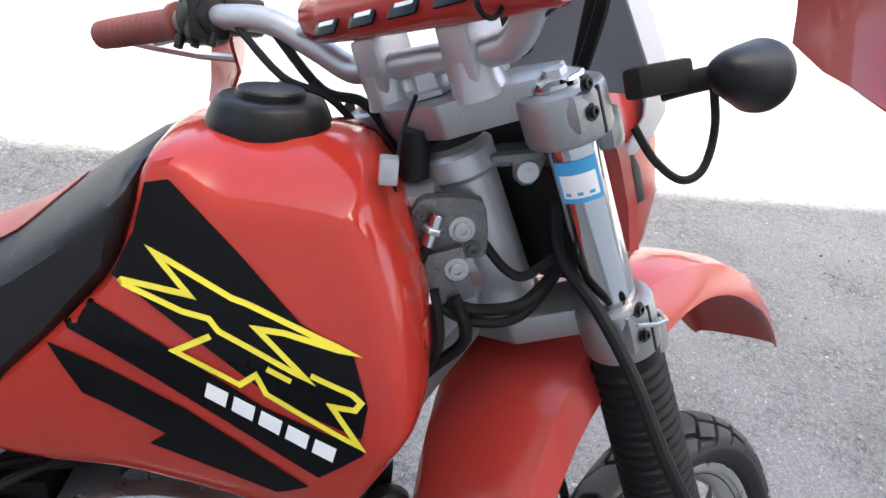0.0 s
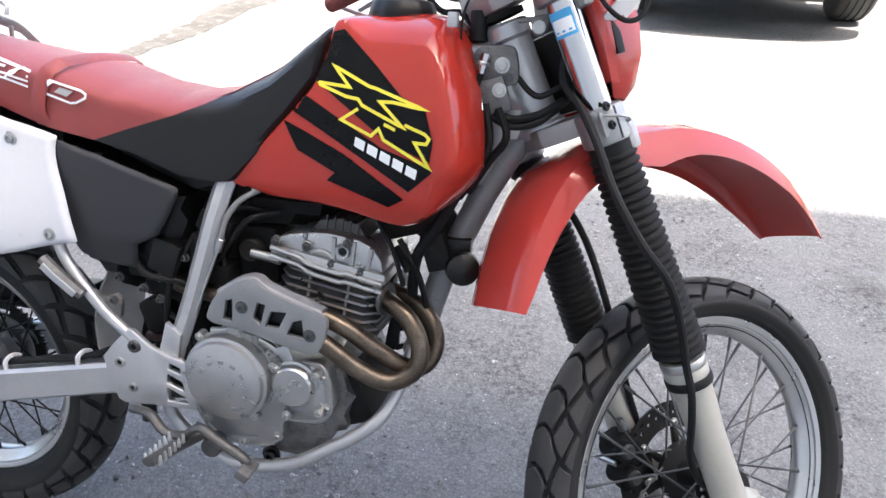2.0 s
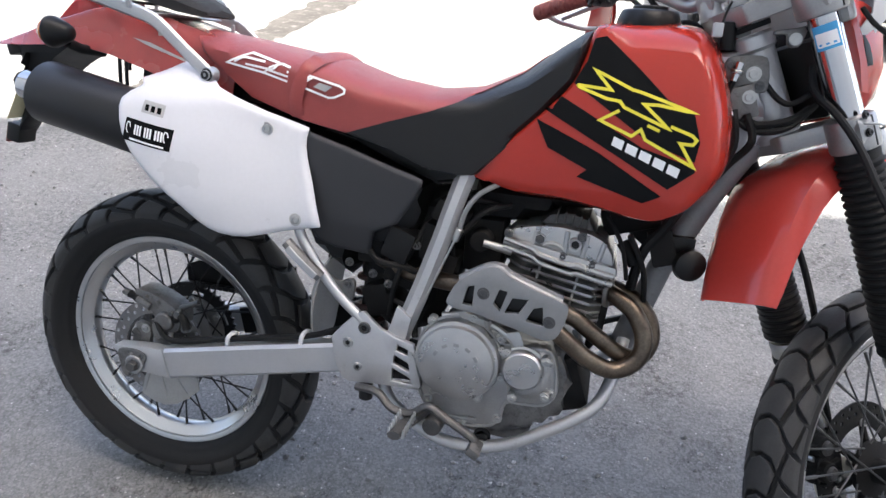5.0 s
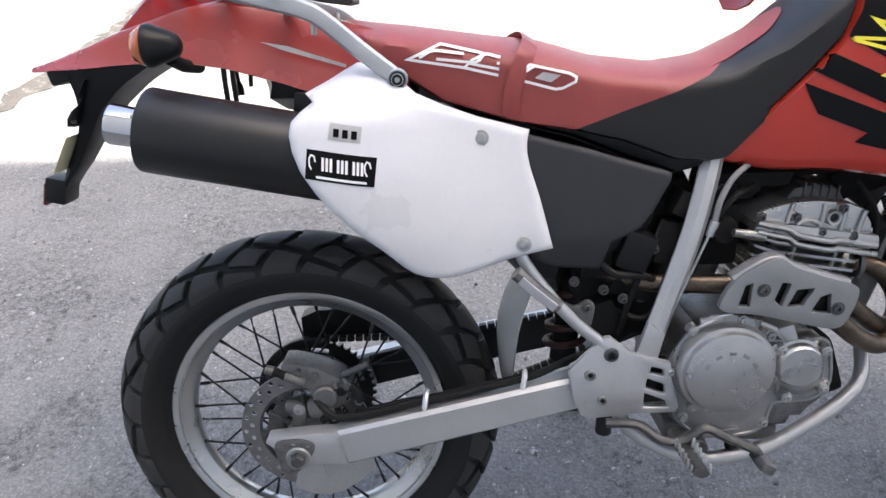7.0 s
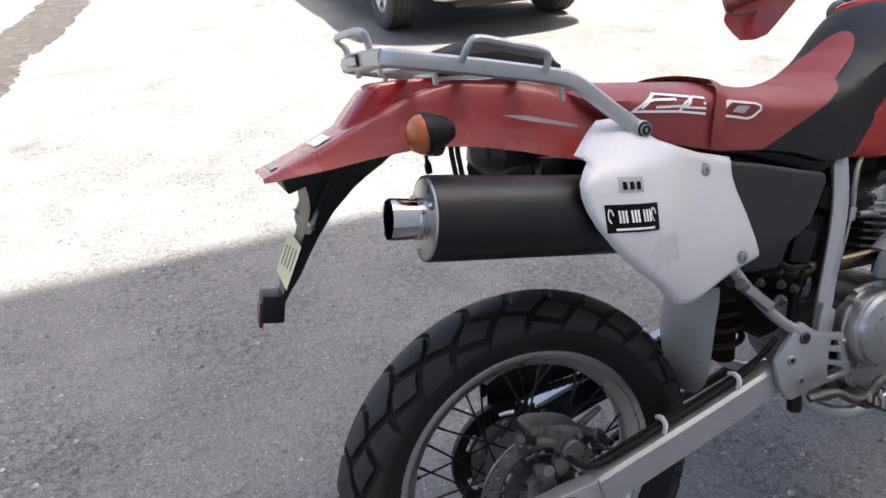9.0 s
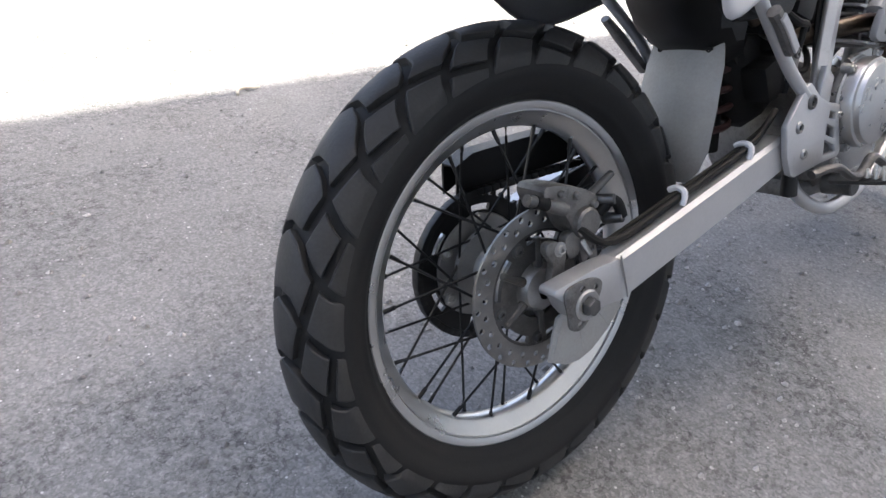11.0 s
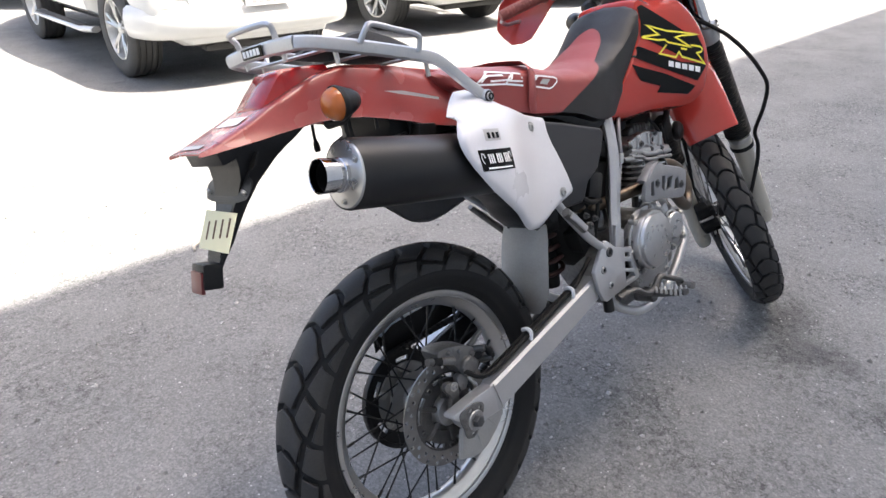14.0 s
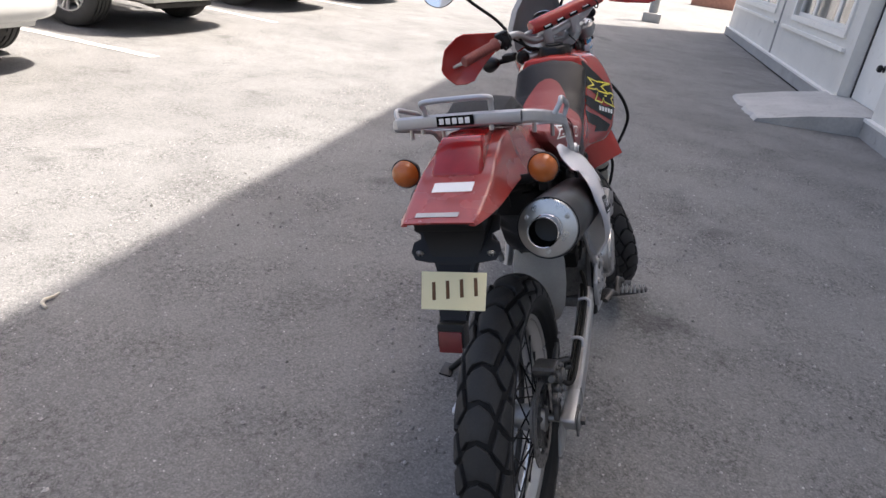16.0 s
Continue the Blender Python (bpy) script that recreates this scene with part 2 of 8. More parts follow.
FORK_LOWER = mat("fork_paint", (0.44, 0.43, 0.38), 0.36, metal=0.35, vary=0.08, scale=16, bump=0.05)
FLAP = mat("grey_mudflap", (0.32, 0.316, 0.305), 0.6, vary=0.15, scale=16, bump=0.1)
AMBER = mat("amber_lens", (0.42, 0.105, 0.016), 0.2, vary=0.12, scale=60, coat=0.4)
TAIL_RED = mat("red_lens", (0.30, 0.010, 0.012), 0.16, vary=0.15, scale=50, coat=0.25)
PAPER = mat("cream_paper", (0.72, 0.66, 0.42), 0.8, vary=0.04, scale=30)
INK = mat("brown_ink", (0.11, 0.05, 0.02), 0.8)
BLUE_STICKER = mat("blue_sticker", (0.05, 0.33, 0.62), 0.4, vary=0.05)
GREY_MARK = mat("grey_marking", (0.40, 0.40, 0.40), 0.5)
GRIP = mat("brown_red_grip", (0.20, 0.055, 0.045), 0.7, vary=0.2, bump=0.4, bump_scale=500)
CLEAR_GREY = mat("grey_visor", (0.38, 0.38, 0.385), 0.45, vary=0.06)
MIRROR = mat("mirror_glass", (0.9, 0.9, 0.92), 0.03, metal=1.0, vary=0.0, rough_vary=0.01)
ASPHALT = asphalt()


# ---- shapes ----
def catmull(pts, n=6, closed=False):
    pts = [Vector(p) for p in pts]
    k, out = len(pts), []
    for i in range(k if closed else k - 1):
        p = [pts[(i + j) % k] if closed else pts[min(max(i + j, 0), k - 1)] for j in (-1, 0, 1, 2)]
        for s in range(n):
            t = s / n
            out.append(0.5 * (2 * p[1] + (p[2] - p[0]) * t + (2 * p[0] - 5 * p[1] + 4 * p[2] - p[3]) * t * t
                              + (3 * p[1] - p[0] - 3 * p[2] + p[3]) * t ** 3))
    return out if closed else out + [pts[-1]]


def tube(bm, pts, r, seg=10, closed=False, flat=1.0, up=None):
    """A round (or flattened) bar swept along pts; r may be a list."""
    pts = [Vector(p) for p in pts]
    k, rings, side = len(pts), [], None
    for i, p in enumerate(pts):
        a = pts[(i - 1) % k] if closed or i else p
        b = pts[(i + 1) % k] if closed or i < k - 1 else p
        d = (b - a).normalized()
        if side is None:
            side = (Vector(up) if up else (Vector((0, 0, 1)) if abs(d.z) < 0.9 else Vector((1, 0, 0))))
        side = (side - d * side.dot(d)).normalized()
        other, rr = d.cross(side), r[i] if isinstance(r, (list, tuple)) else r
        rings.append([bm.verts.new(p + side * (rr * flat * math.cos(w)) + other * (rr * math.sin(w)))
                      for w in (2 * math.pi * j / seg for j in range(seg))])
    for i in range(k if closed else k - 1):
        for j in range(seg):
            bm.faces.new((rings[i][j], rings[i][(j + 1) % seg], rings[(i + 1) % k][(j + 1) % seg], rings[(i + 1) % k][j]))
    if not closed:
        bm.faces.new(rings[0][::-1])
        bm.faces.new(rings[-1])
    return bm


def bar(bm, pts, a, b, up, bevel=0.22):
    """A box-section bar along pts: half size a along up, b across it, corners bevelled."""
    pts, rings = [Vector(p) for p in pts], []
    c = min(a, b) * bevel * 2
    poly = [(-a + c, -b), (a - c, -b), (a, -b + c), (a, b - c), (a - c, b), (-a + c, b), (-a, b - c), (-a, -b + c)]
    for i, p in enumerate(pts):
        d = (pts[min(i + 1, len(pts) - 1)] - pts[max(i - 1, 0)]).normalized()
        side = Vector(up)
        side = (side - d * side.dot(d)).normalized()
        other = d.cross(side)
        rings.append([bm.verts.new(p + side * u + other * v) for u, v in poly])
    for p, q in zip(rings, rings[1:]):
        for j in range(8):
            bm.faces.new((p[j], p[(j + 1) % 8], q[(j + 1) % 8], q[j]))
    bm.faces.new(rings[0][::-1])
    bm.faces.new(rings[-1])
    bmesh.ops.recalc_face_normals(bm, faces=bm.faces[:])
    return bm


def lathe(bm, profile, origin, axis, seg=32, close=False, arc=(0.0, 2 * math.pi), ref=None):
    """profile: (radius, distance along axis) points, turned about the axis; close joins its ends."""
    o, a = Vector(origin), Vector(axis).normalized()
    u = Vector(ref) if ref else (Vector((0, 0, 1)) if abs(a.z) < 0.9 else Vector((1, 0, 0)))
    u = (u - a * u.dot(a)).normalized()
    v = a.cross(u)
    full = abs(arc[1] - arc[0]) > 6.28
    count = seg if full else seg + 1
    rings = []
    for j in range(count):
        w = arc[0] + (arc[1] - arc[0]) * j / seg
        d = u * math.cos(w) + v * math.sin(w)
        rings.append([bm.verts.new(o + d * max(r, 1e-5) + a * h) for r, h in profile])
    m = len(profile)
    for j in range(seg):
        p, q = rings[j], rings[(j + 1) % count]
        for i in range(m if close else m - 1):
            bm.faces.new((p[i], p[(i + 1) % m], q[(i + 1) % m], q[i]))
    return bm


def rod(bm, p0, p1, r, r1=None, seg=16):
    p0, p1 = Vector(p0), Vector(p1)
    h, r1 = (p1 - p0).length, r if r1 is None else r1
    b = min(r, r1) * 0.12
    return lathe(bm, [(0, 0), (r - b, 0), (r, b), (r1, h - b), (r1 - b, h), (0, h)], p0, p1 - p0, seg)


def bolt(bm, p, axis, r=0.006, h=0.005, seg=12):
    """A flanged bolt head with a socket."""
    return lathe(bm, [(0, 0), (r * 1.5, 0), (r * 1.5, h * 0.3), (r, h * 0.35), (r, h * 0.9), (r * 0.9, h), (r * 0.5, h), (r * 0.5, h * 0.5), (0, h * 0.5)], p, axis, seg)


def block(bm, centre, size, turn=(0, 0, 0), bevel=0.15):
    """A box with bevelled edges; turn in degrees."""
    tmp = bmesh.new()
    bmesh.ops.create_cube(tmp, size=1.0)
    for v in tmp.verts:
        v.co = Vector((v.co.x * size[0], v.co.y * size[1], v.co.z * size[2]))
    if bevel:
        bmesh.ops.bevel(tmp, geom=tmp.edges[:], offset=min(size) * bevel, segments=2, affect="EDGES", profile=0.6)
    return merge(bm, tmp, pose(*centre, *turn))


def merge(bm, tmp, m=None):
    if m is not None:
        bmesh.ops.transform(tmp, matrix=m, verts=tmp.verts)
    made = {v: bm.verts.new(v.co) for v in tmp.verts}
    for f in tmp.faces:
        bm.faces.new([made[v] for v in f.verts])
    tmp.free()
    return bm


def inside(p, poly):
    hit, j = False, len(poly) - 1
    for i in range(len(poly)):
        (xi, yi), (xj, yj) = poly[i], poly[j]
        if (yi > p[1]) != (yj > p[1]) and p[0] < (xj - xi) * (p[1] - yi) / (yj - yi) + xi:
            hit = not hit
        j = i
    return hit


def edge_distance(p, a, b):
    """Distances of the points p (n x 2) from the nearest of the segments a-b."""
    d = b - a
    t = np.clip(((p[:, None] - a) * d).sum(-1) / np.maximum((d * d).sum(-1), 1e-12), 0, 1)
    return np.sqrt((((a + t[..., None] * d) - p[:, None]) ** 2).sum(-1)).min(1)


def dense(poly, step, closed=True):
    out = []
    for i in range(len(poly) if closed else len(poly) - 1):
        a, b = np.array(poly[i]), np.array(poly[(i + 1) % len(poly)])
        k = max(1, int(math.ceil(np.linalg.norm(b - a) / step)))
        out += [tuple(a + (b - a) * s / k) for s in range(k)]
    return out if closed else out + [tuple(poly[-1])]


def smooth2(poly, n=5):
    return [(p[0], p[1]) for p in catmull([(x, z, 0) for x, z in poly], n, True)]


def sheet(poly, step=0.012, cut=None, rings=()):
    """Triangles that fill an outline in x, z, with inner points; cut: an open line that the triangles keep to."""
    from mathutils.geometry import delaunay_2d_cdt
    rim = dense(poly, step)
    verts, edges = list(rim), [(i, (i + 1) % len(rim)) for i in range(len(rim))]
    arr = np.array(rim)
    if cut:
        line = [p for p in dense(cut, step * 0.5, False) if inside(p, rim)]
        edges += [(len(verts) + i, len(verts) + i + 1) for i in range(len(line) - 1)]
        verts += line
    lo, hi = arr.min(0), arr.max(0)
    gx, gz = np.meshgrid(np.arange(lo[0], hi[0], step), np.arange(lo[1], hi[1], step))
    grid = np.c_[gx.ravel() + 0.31 * step * (np.round((gz.ravel() - lo[1]) / step) % 2), gz.ravel()]
    tail = np.roll(arr, -1, 0)
    turn = np.sign(((arr[:, 0] * tail[:, 1]) - (tail[:, 0] * arr[:, 1])).sum())
    for off in rings:
        d = np.roll(arr, -1, 0) - np.roll(arr, 1, 0)
        q = arr + turn * off * np.c_[-d[:, 1], d[:, 0]] / (np.linalg.norm(d, axis=1)[:, None] + 1e-9)
        ok = edge_distance(q, arr, tail) > off * 0.93
        verts += [tuple(p) for p, k in zip(q, ok) if k and inside(p, rim)]
    near = edge_distance(grid, arr, tail) > (rings[-1] if rings else 0) + step * 0.5
    verts += [tuple(p) for p, ok in zip(grid, near) if ok and inside(p, rim)]
    co, _, faces, *_ = delaunay_2d_cdt([Vector(v) for v in verts], edges, [], 1, 1e-6)
    co = np.array([(c.x, c.y) for c in co])
    return co, [tuple(f) for f in faces], arr


def puff(poly, width, edge=0.04, step=0.012, cut=None, keep=None, least=0.0, rings=()):
    """A body of side outline poly (x, z), symmetric about y = 0: width(x, z) is its half width, rounded over within edge metres of
    the outline. keep(x, z): which triangles to keep."""
    co, faces, rim = sheet(poly, step, cut, rings)
    d = edge_distance(co, rim, np.roll(rim, -1, 0))
    s = np.clip(d / (np.array([edge(x, z) for x, z in co]) if callable(edge) else edge), 0, 1)
    half = np.array([width(x, z) for x, z in co]) * np.maximum(np.sqrt(1 - (1 - s) ** 2), least)
    bm = bmesh.new()
    used = [f for f in faces if keep is None or keep(*co[list(f)].mean(0))]
    onrim = d < 1e-6
    vr = {i: bm.verts.new((co[i][0], -half[i], co[i][1])) for f in used for i in f}
    vl = {i: vr[i] if onrim[i] and least == 0 else bm.verts.new((co[i][0], half[i], co[i][1])) for i in vr}
    for f in used:
        a = [vr[i] for i in f]
        bm.faces.new(a)
        b = [vl[i] for i in reversed(f)]
        if len(set(b)) == 3 and set(b) != set(a):
            bm.faces.new(b)
    if least:
        once = {}
        for f in used:
            for i, j in ((f[0], f[1]), (f[1], f[2]), (f[2], f[0])):
                once[frozenset((i, j))] = once.get(frozenset((i, j)), 0) + 1
        for pair, c in once.items():
            i, j = pair
            if c == 1 and onrim[i] and onrim[j]:
                bm.faces.new((vr[i], vr[j], vl[j], vl[i]))
    bmesh.ops.recalc_face_normals(bm, faces=bm.faces[:])
    return bm


def drape(poly, surface, lift=0.0012, thick=0.0006, step=0.012, side=-1):
    """A thin skin of outline poly (x, z) laid on y = side * surface(x, z)."""
    co, faces, rim = sheet(poly, step)
    bm = bmesh.new()
    v = [bm.verts.new((x, side * (surface(x, z) + lift), z)) for x, z in co]
    for f in faces:
        bm.faces.new([v[i] for i in f])
    bmesh.ops.recalc_face_normals(bm, faces=bm.faces[:])
    for f in bm.faces:
        if f.normal.y * side < 0:
            f.normal_flip()
    return bm


def panel(poly, surface, thick=0.003, step=0.014, roll=0.012, depth=0.010, holes=()):
    """A moulded sheet of outline poly, y = -surface(x, z), its rim rolled inwards."""
    co, faces, rim = sheet(poly, step, None, (roll * 0.15, roll * 0.42, roll * 0.75, roll * 1.1))
    d = edge_distance(co, rim, np.roll(rim, -1, 0))
    s = np.clip(d / roll, 0, 1)
    bm = bmesh.new()
    v = [bm.verts.new((x, -(surface(x, z) - depth * (1 - math.sqrt(1 - (1 - k) ** 2))), z)) for (x, z), k in zip(co, s)]
    for f in faces:
        bm.faces.new([v[i] for i in f])
    bmesh.ops.recalc_face_normals(bm, faces=bm.faces[:])
    if sum(f.normal.y for f in bm.faces) > 0:
        bmesh.ops.reverse_faces(bm, faces=bm.faces[:])
    bmesh.ops.solidify(bm, geom=bm.faces[:], thickness=thick)
    return bm


def plate(poly, y0, y1, holes=(), bevel=0.0012):
    """A flat plate with outline and holes in x, z between y0 and y1."""
    bm = bmesh.new()
    edges = []
    for loop in (poly, *holes):
        vs = [bm.verts.new((x, y0, z)) for x, z in loop]
        edges += [bm.edges.new((vs[i], vs[(i + 1) % len(vs)])) for i in range(len(vs))]
    bmesh.ops.triangle_fill(bm, edges=edges, use_beauty=True)
    ext = bmesh.ops.extrude_face_region(bm, geom=bm.faces[:])
    for g in ext["geom"]:
        if isinstance(g, bmesh.types.BMVert):
            g.co.y = y1
    bmesh.ops.recalc_face_normals(bm, faces=bm.faces[:])
    if bevel:
        sharp = [e for e in bm.edges if len(e.link_faces) == 2 and e.calc_face_angle(0) > 0.8]
        bmesh.ops.bevel(bm, geom=sharp, offset=bevel, segments=2, affect="EDGES", profile=0.5, clamp_overlap=True)
    return bm


def loft(sections, thick=0.0, cap=False):
    bm = bmesh.new()
    rows = [[bm.verts.new(p) for p in s] for s in sections]
    for a, b in zip(rows, rows[1:]):
        for i in range(len(a) - 1):
            bm.faces.new((a[i], a[i + 1], b[i + 1], b[i]))
    if cap:
        bm.faces.new(rows[0])
        bm.faces.new(rows[-1])
    bmesh.ops.recalc_face_normals(bm, faces=bm.faces[:])
    if thick:
        bmesh.ops.solidify(bm, geom=bm.faces[:], thickness=thick)
    return bm


def stroke(pts, surface, w, lift=0.0016, side=-1, closed=False):
    """A painted line of width w along pts (x, z) on y = side * surface, mitred at its corners."""
    p = [np.array(q, float) for q in dense(pts, 0.012, closed)]
    k, left, right = len(p), [], []
    for i in range(k):
        d0 = p[i] - p[i - 1] if closed or i else p[1] - p[0]
        d1 = p[(i + 1) % k] - p[i] if closed or i < k - 1 else d0
        n0, n1 = (np.array((-d[1], d[0])) / (np.linalg.norm(d) + 1e-9) for d in (d0, d1))
        mid = n0 + n1
        mid = mid / (np.linalg.norm(mid) + 1e-9)
        mid = mid * min(w / 2 / max(float(mid @ n0), 0.2), w * 1.6)
        left.append(p[i] + mid)
        right.append(p[i] - mid)
    bm = bmesh.new()
    a, b = ([bm.verts.new((x, side * (surface(x, z) + lift), z)) for x, z in row] for row in (left, right))
    for i in range(k if closed else k - 1):
        f = bm.faces.new((a[i], a[(i + 1) % k], b[(i + 1) % k], b[i]))
        f.normal_update()
        if f.normal.y * side < 0:
            f.normal_flip()
    return bm


def part(name, bm, material, parent=None, label="", m=None, smooth=38):
    """Links a bmesh as one mesh object under a thing or a part."""
    if m is not None:
        bmesh.ops.transform(bm, matrix=m, verts=bm.verts)
    me = bpy.data.meshes.new(name)
    bm.to_mesh(me)
    bm.free()
    me.materials.append(material)
    if smooth:
        me.polygons.foreach_set("use_smooth", [True] * len(me.polygons))
        me.set_sharp_from_angle(angle=radians(smooth))
    ob = new(name, me)
    if parent is not None:
        ob.parent = parent
    return tagged(ob, label)


B = bmesh.new


# ---- setting ----
def flat_ground():
    """One sheet that reaches the horizon, gently uneven near the motorcycle."""
    bm = B()
    xs = [-300, -120, -60, -30, -16] + [-10 + 0.5 * i for i in range(61)] + [30, 60, 120, 300]
    ys = [-300, -120, -60, -30, -14, -8] + [-4 + 0.5 * i for i in range(33)] + [16, 24, 40, 80, 160, 300]
    grid = [[bm.verts.new((x, y, 0.0)) for x in xs] for y in ys]
    for a, b in zip(grid, grid[1:]):
        for i in range(len(a) - 1):
            bm.faces.new((a[i], a[i + 1], b[i + 1], b[i]))
    return bm


tagged(part("ground", flat_ground(), ASPHALT), "worn grey asphalt of a yard, dusty and patched", "ground", kind="structure")
WALL_PAINT = mat("pale_wall_paint", (0.63, 0.615, 0.57), 0.7, vary=0.06, scale=1.5, bump=0.15, bump_scale=60, wear=0.1, wear_color=(0.45, 0.44, 0.42))
CONCRETE = mat("concrete", (0.36, 0.355, 0.34), 0.85, vary=0.16, scale=3, bump=0.4, bump_scale=70, wear=0.2, wear_color=(0.25, 0.24, 0.23))
WALL_AT, WALL_DIR = Vector((17.28, -0.92, 0)), Vector((-1, -0.0955, 0)).normalized()
WALL_OUT = Vector((-0.0955, 1, 0)).normalized()


def wall_box(bm, s0, s1, out0, out1, z0, z1):
    """A box along the building's front: s from its far corner, out from its face."""
    p = [WALL_AT + WALL_DIR * s + WALL_OUT * o for s, o in ((s0, out0), (s1, out0), (s1, out1), (s0, out1))]
    lo, hi = [bm.verts.new((q.x, q.y, z0)) for q in p], [bm.verts.new((q.x, q.y, z1)) for q in p]
    bm.faces.new(lo)
    bm.faces.new(hi[::-1])
    for i in range(4):
        bm.faces.new((lo[i], hi[i], hi[(i + 1) % 4], lo[(i + 1) % 4]))
    bmesh.ops.recalc_face_normals(bm, faces=bm.faces[:])
    return bm


def eave_roof():
    bm = B()
    edge = [(17.30, -0.876), (-22.0, -3.44), (-20.6, -18.0), (18.7, -15.5)]
    for z in (10.905, 11.2):
        bm.faces.new([bm.verts.new((x, y, z)) for x, y in edge])
    v = bm.verts[:]
    for i in range(4):
        bm.faces.new((v[i], v[(i + 1) % 4], v[4 + (i + 1) % 4], v[4 + i]))
    bmesh.ops.recalc_face_normals(bm, faces=bm.faces[:])
    return bm


tagged(part("building_roof", eave_roof(), CONCRETE, smooth=0), "flat concrete roof slab with deep eaves", "roof", kind="structure")


# ---- motorcycle ----
bike = new("motorcycle")
bike.matrix_basis = Matrix.Translation((0, -0.068, -0.010)) @ Matrix.Rotation(-0.0157, 4, "Y") @ Matrix.Rotation(radians(2.55), 4, "Z") @ Matrix.Rotation(radians(-15.1), 4, "X")
tagged(bike, "red dual-sport motorcycle with black seat sides leaning on its stand", "motorcycle")
RAKE, STEER_AT = radians(25.04), Vector((1.101, 0, 0.9))
AXIS = Vector((-math.sin(RAKE), 0, math.cos(RAKE)))
STEER = Matrix.Translation(STEER_AT) @ Matrix.Rotation(radians(41.5), 4, AXIS) @ Matrix.Translation(-STEER_AT)
Y = Vector((0, 1, 0))


def lerp(x, xs, ys):
    return float(np.interp(x, xs, ys))


def flow(x, xs, ys):
    """A smooth curve through the knots, level beyond both ends."""
    if x <= xs[0] or x >= xs[-1]:
        return ys[0] if x <= xs[0] else ys[-1]
    i = max(k for k in range(len(xs) - 1) if xs[k] <= x)
    slope = [(ys[min(k + 1, len(xs) - 1)] - ys[max(k - 1, 0)]) / (xs[min(k + 1, len(xs) - 1)] - xs[max(k - 1, 0)]) for k in (i, i + 1)]
    h = xs[i + 1] - xs[i]
    t = (x - xs[i]) / h
    return ys[i] * (1 + 2 * t) * (1 - t) ** 2 + slope[0] * h * t * (1 - t) ** 2 + ys[i + 1] * t * t * (3 - 2 * t) + slope[1] * h * t * t * (t - 1)


# wheels
def tyre_point(c, big, w, h, a, v, lift=0.0):
    """A point on the tyre's crown: a turns round the axle, v (-1..1) goes across and a little way down the sidewalls."""
    phi = v * 1.25
    r = big - h + (h + lift) * math.cos(phi)
    return Vector((c[0] + r * math.cos(a), (w + lift) * max(-1.0, min(1.0, math.sin(phi) / math.sin(1.25))), c[1] + r * math.sin(a)))


def wheel_tyre(c, big, bead, w):
    """Carcass: the floor of the grooves, rising into smooth sidewalls that run down to the bead."""
    h = (big - bead) * 0.62
    prof = []
    for i in range(37):
        v = -1.28 + 2.56 * i / 36
        p = tyre_point((0, 0), big, w, h, 0.0, v, -lerp(abs(v), (0.8, 1.24), (0.0095, 0.0)))
        prof.append((p.x, p.y))
    side = [(bead + (big - bead) * 0.30, w * 0.975), (bead + (big - bead) * 0.20, w * 0.90), (bead + (big - bead) * 0.115, w * 0.80), (bead + (big - bead) * 0.085, w * 0.785), (bead + (big - bead) * 0.05, w * 0.71), (bead - 0.004, w * 0.545), (bead - 0.02, w * 0.42)]
    prof += side
    prof = [(r, -y) for r, y in reversed(side)] + prof
    return lathe(B(), prof, (c[0], 0, c[1]), Y, 112)


def tread(c, big, bead, w, pitches, open_by=1.0):
    """Worn road blocks between swept lateral grooves, split by short slots that alternate from pitch to pitch."""
    bm, h = B(), (big - bead) * 0.62
    across = (0.0, 0.012, 0.05, 0.35, 0.65, 0.95, 0.988, 1.0)
    for k in range(pitches):
        cuts = (-1.24, -0.90, -0.43, 0.61, 1.24) if k % 2 else (-1.24, -0.61, 0.43, 0.90, 1.24)
        for va, vb in zip(cuts, cuts[1:]):
            n = 3 + int((vb - va) * 7)
            along = [0.0, 0.012, 0.05] + [0.05 + 0.90 * (i + 1) / n for i in range(n - 1)] + [0.95, 0.988, 1.0]
            grid = []
            for i, q in enumerate(along):
                row = []
                for j, u in enumerate(across):
                    lo, hi = (e if abs(e) > 1 else e - math.copysign(0.16, e) * (u - 0.5) - side * 0.06 * open_by for e, side in ((va, -1), (vb, 1)))
                    v = lo + (hi - lo) * q
                    g = lerp(abs(v), (0.0, 0.3, 0.8, 1.0, 1.24), (0.06, 0.10, 0.11, 0.075, 0.03)) * open_by
                    turn = lerp(abs(v), (0, 0.32, 0.5, 0.68, 0.9, 1.0, 1.3), (-0.14, 0.0, 0.32, 0.54, 0.72, 0.77, 0.87))
                    edge = min(i, len(along) - 1 - i, j, len(across) - 1 - j)
                    lift = (-0.0098, -0.0012, 0.0, 0.0)[min(edge, 3)] - 0.0016 * max(0.0, (abs(v) - 1.0) / 0.24)
                    row.append(bm.verts.new(tyre_point(c, big, w, h, 2 * math.pi * (k + g + u * (1 - 2 * g) + turn) / pitches, v, lift)))
                grid.append(row)
            for a, b in zip(grid, grid[1:]):
                for i in range(len(a) - 1):
                    bm.faces.new((a[i], a[i + 1], b[i + 1], b[i]))
    bmesh.ops.recalc_face_normals(bm, faces=bm.faces[:])
    return bm


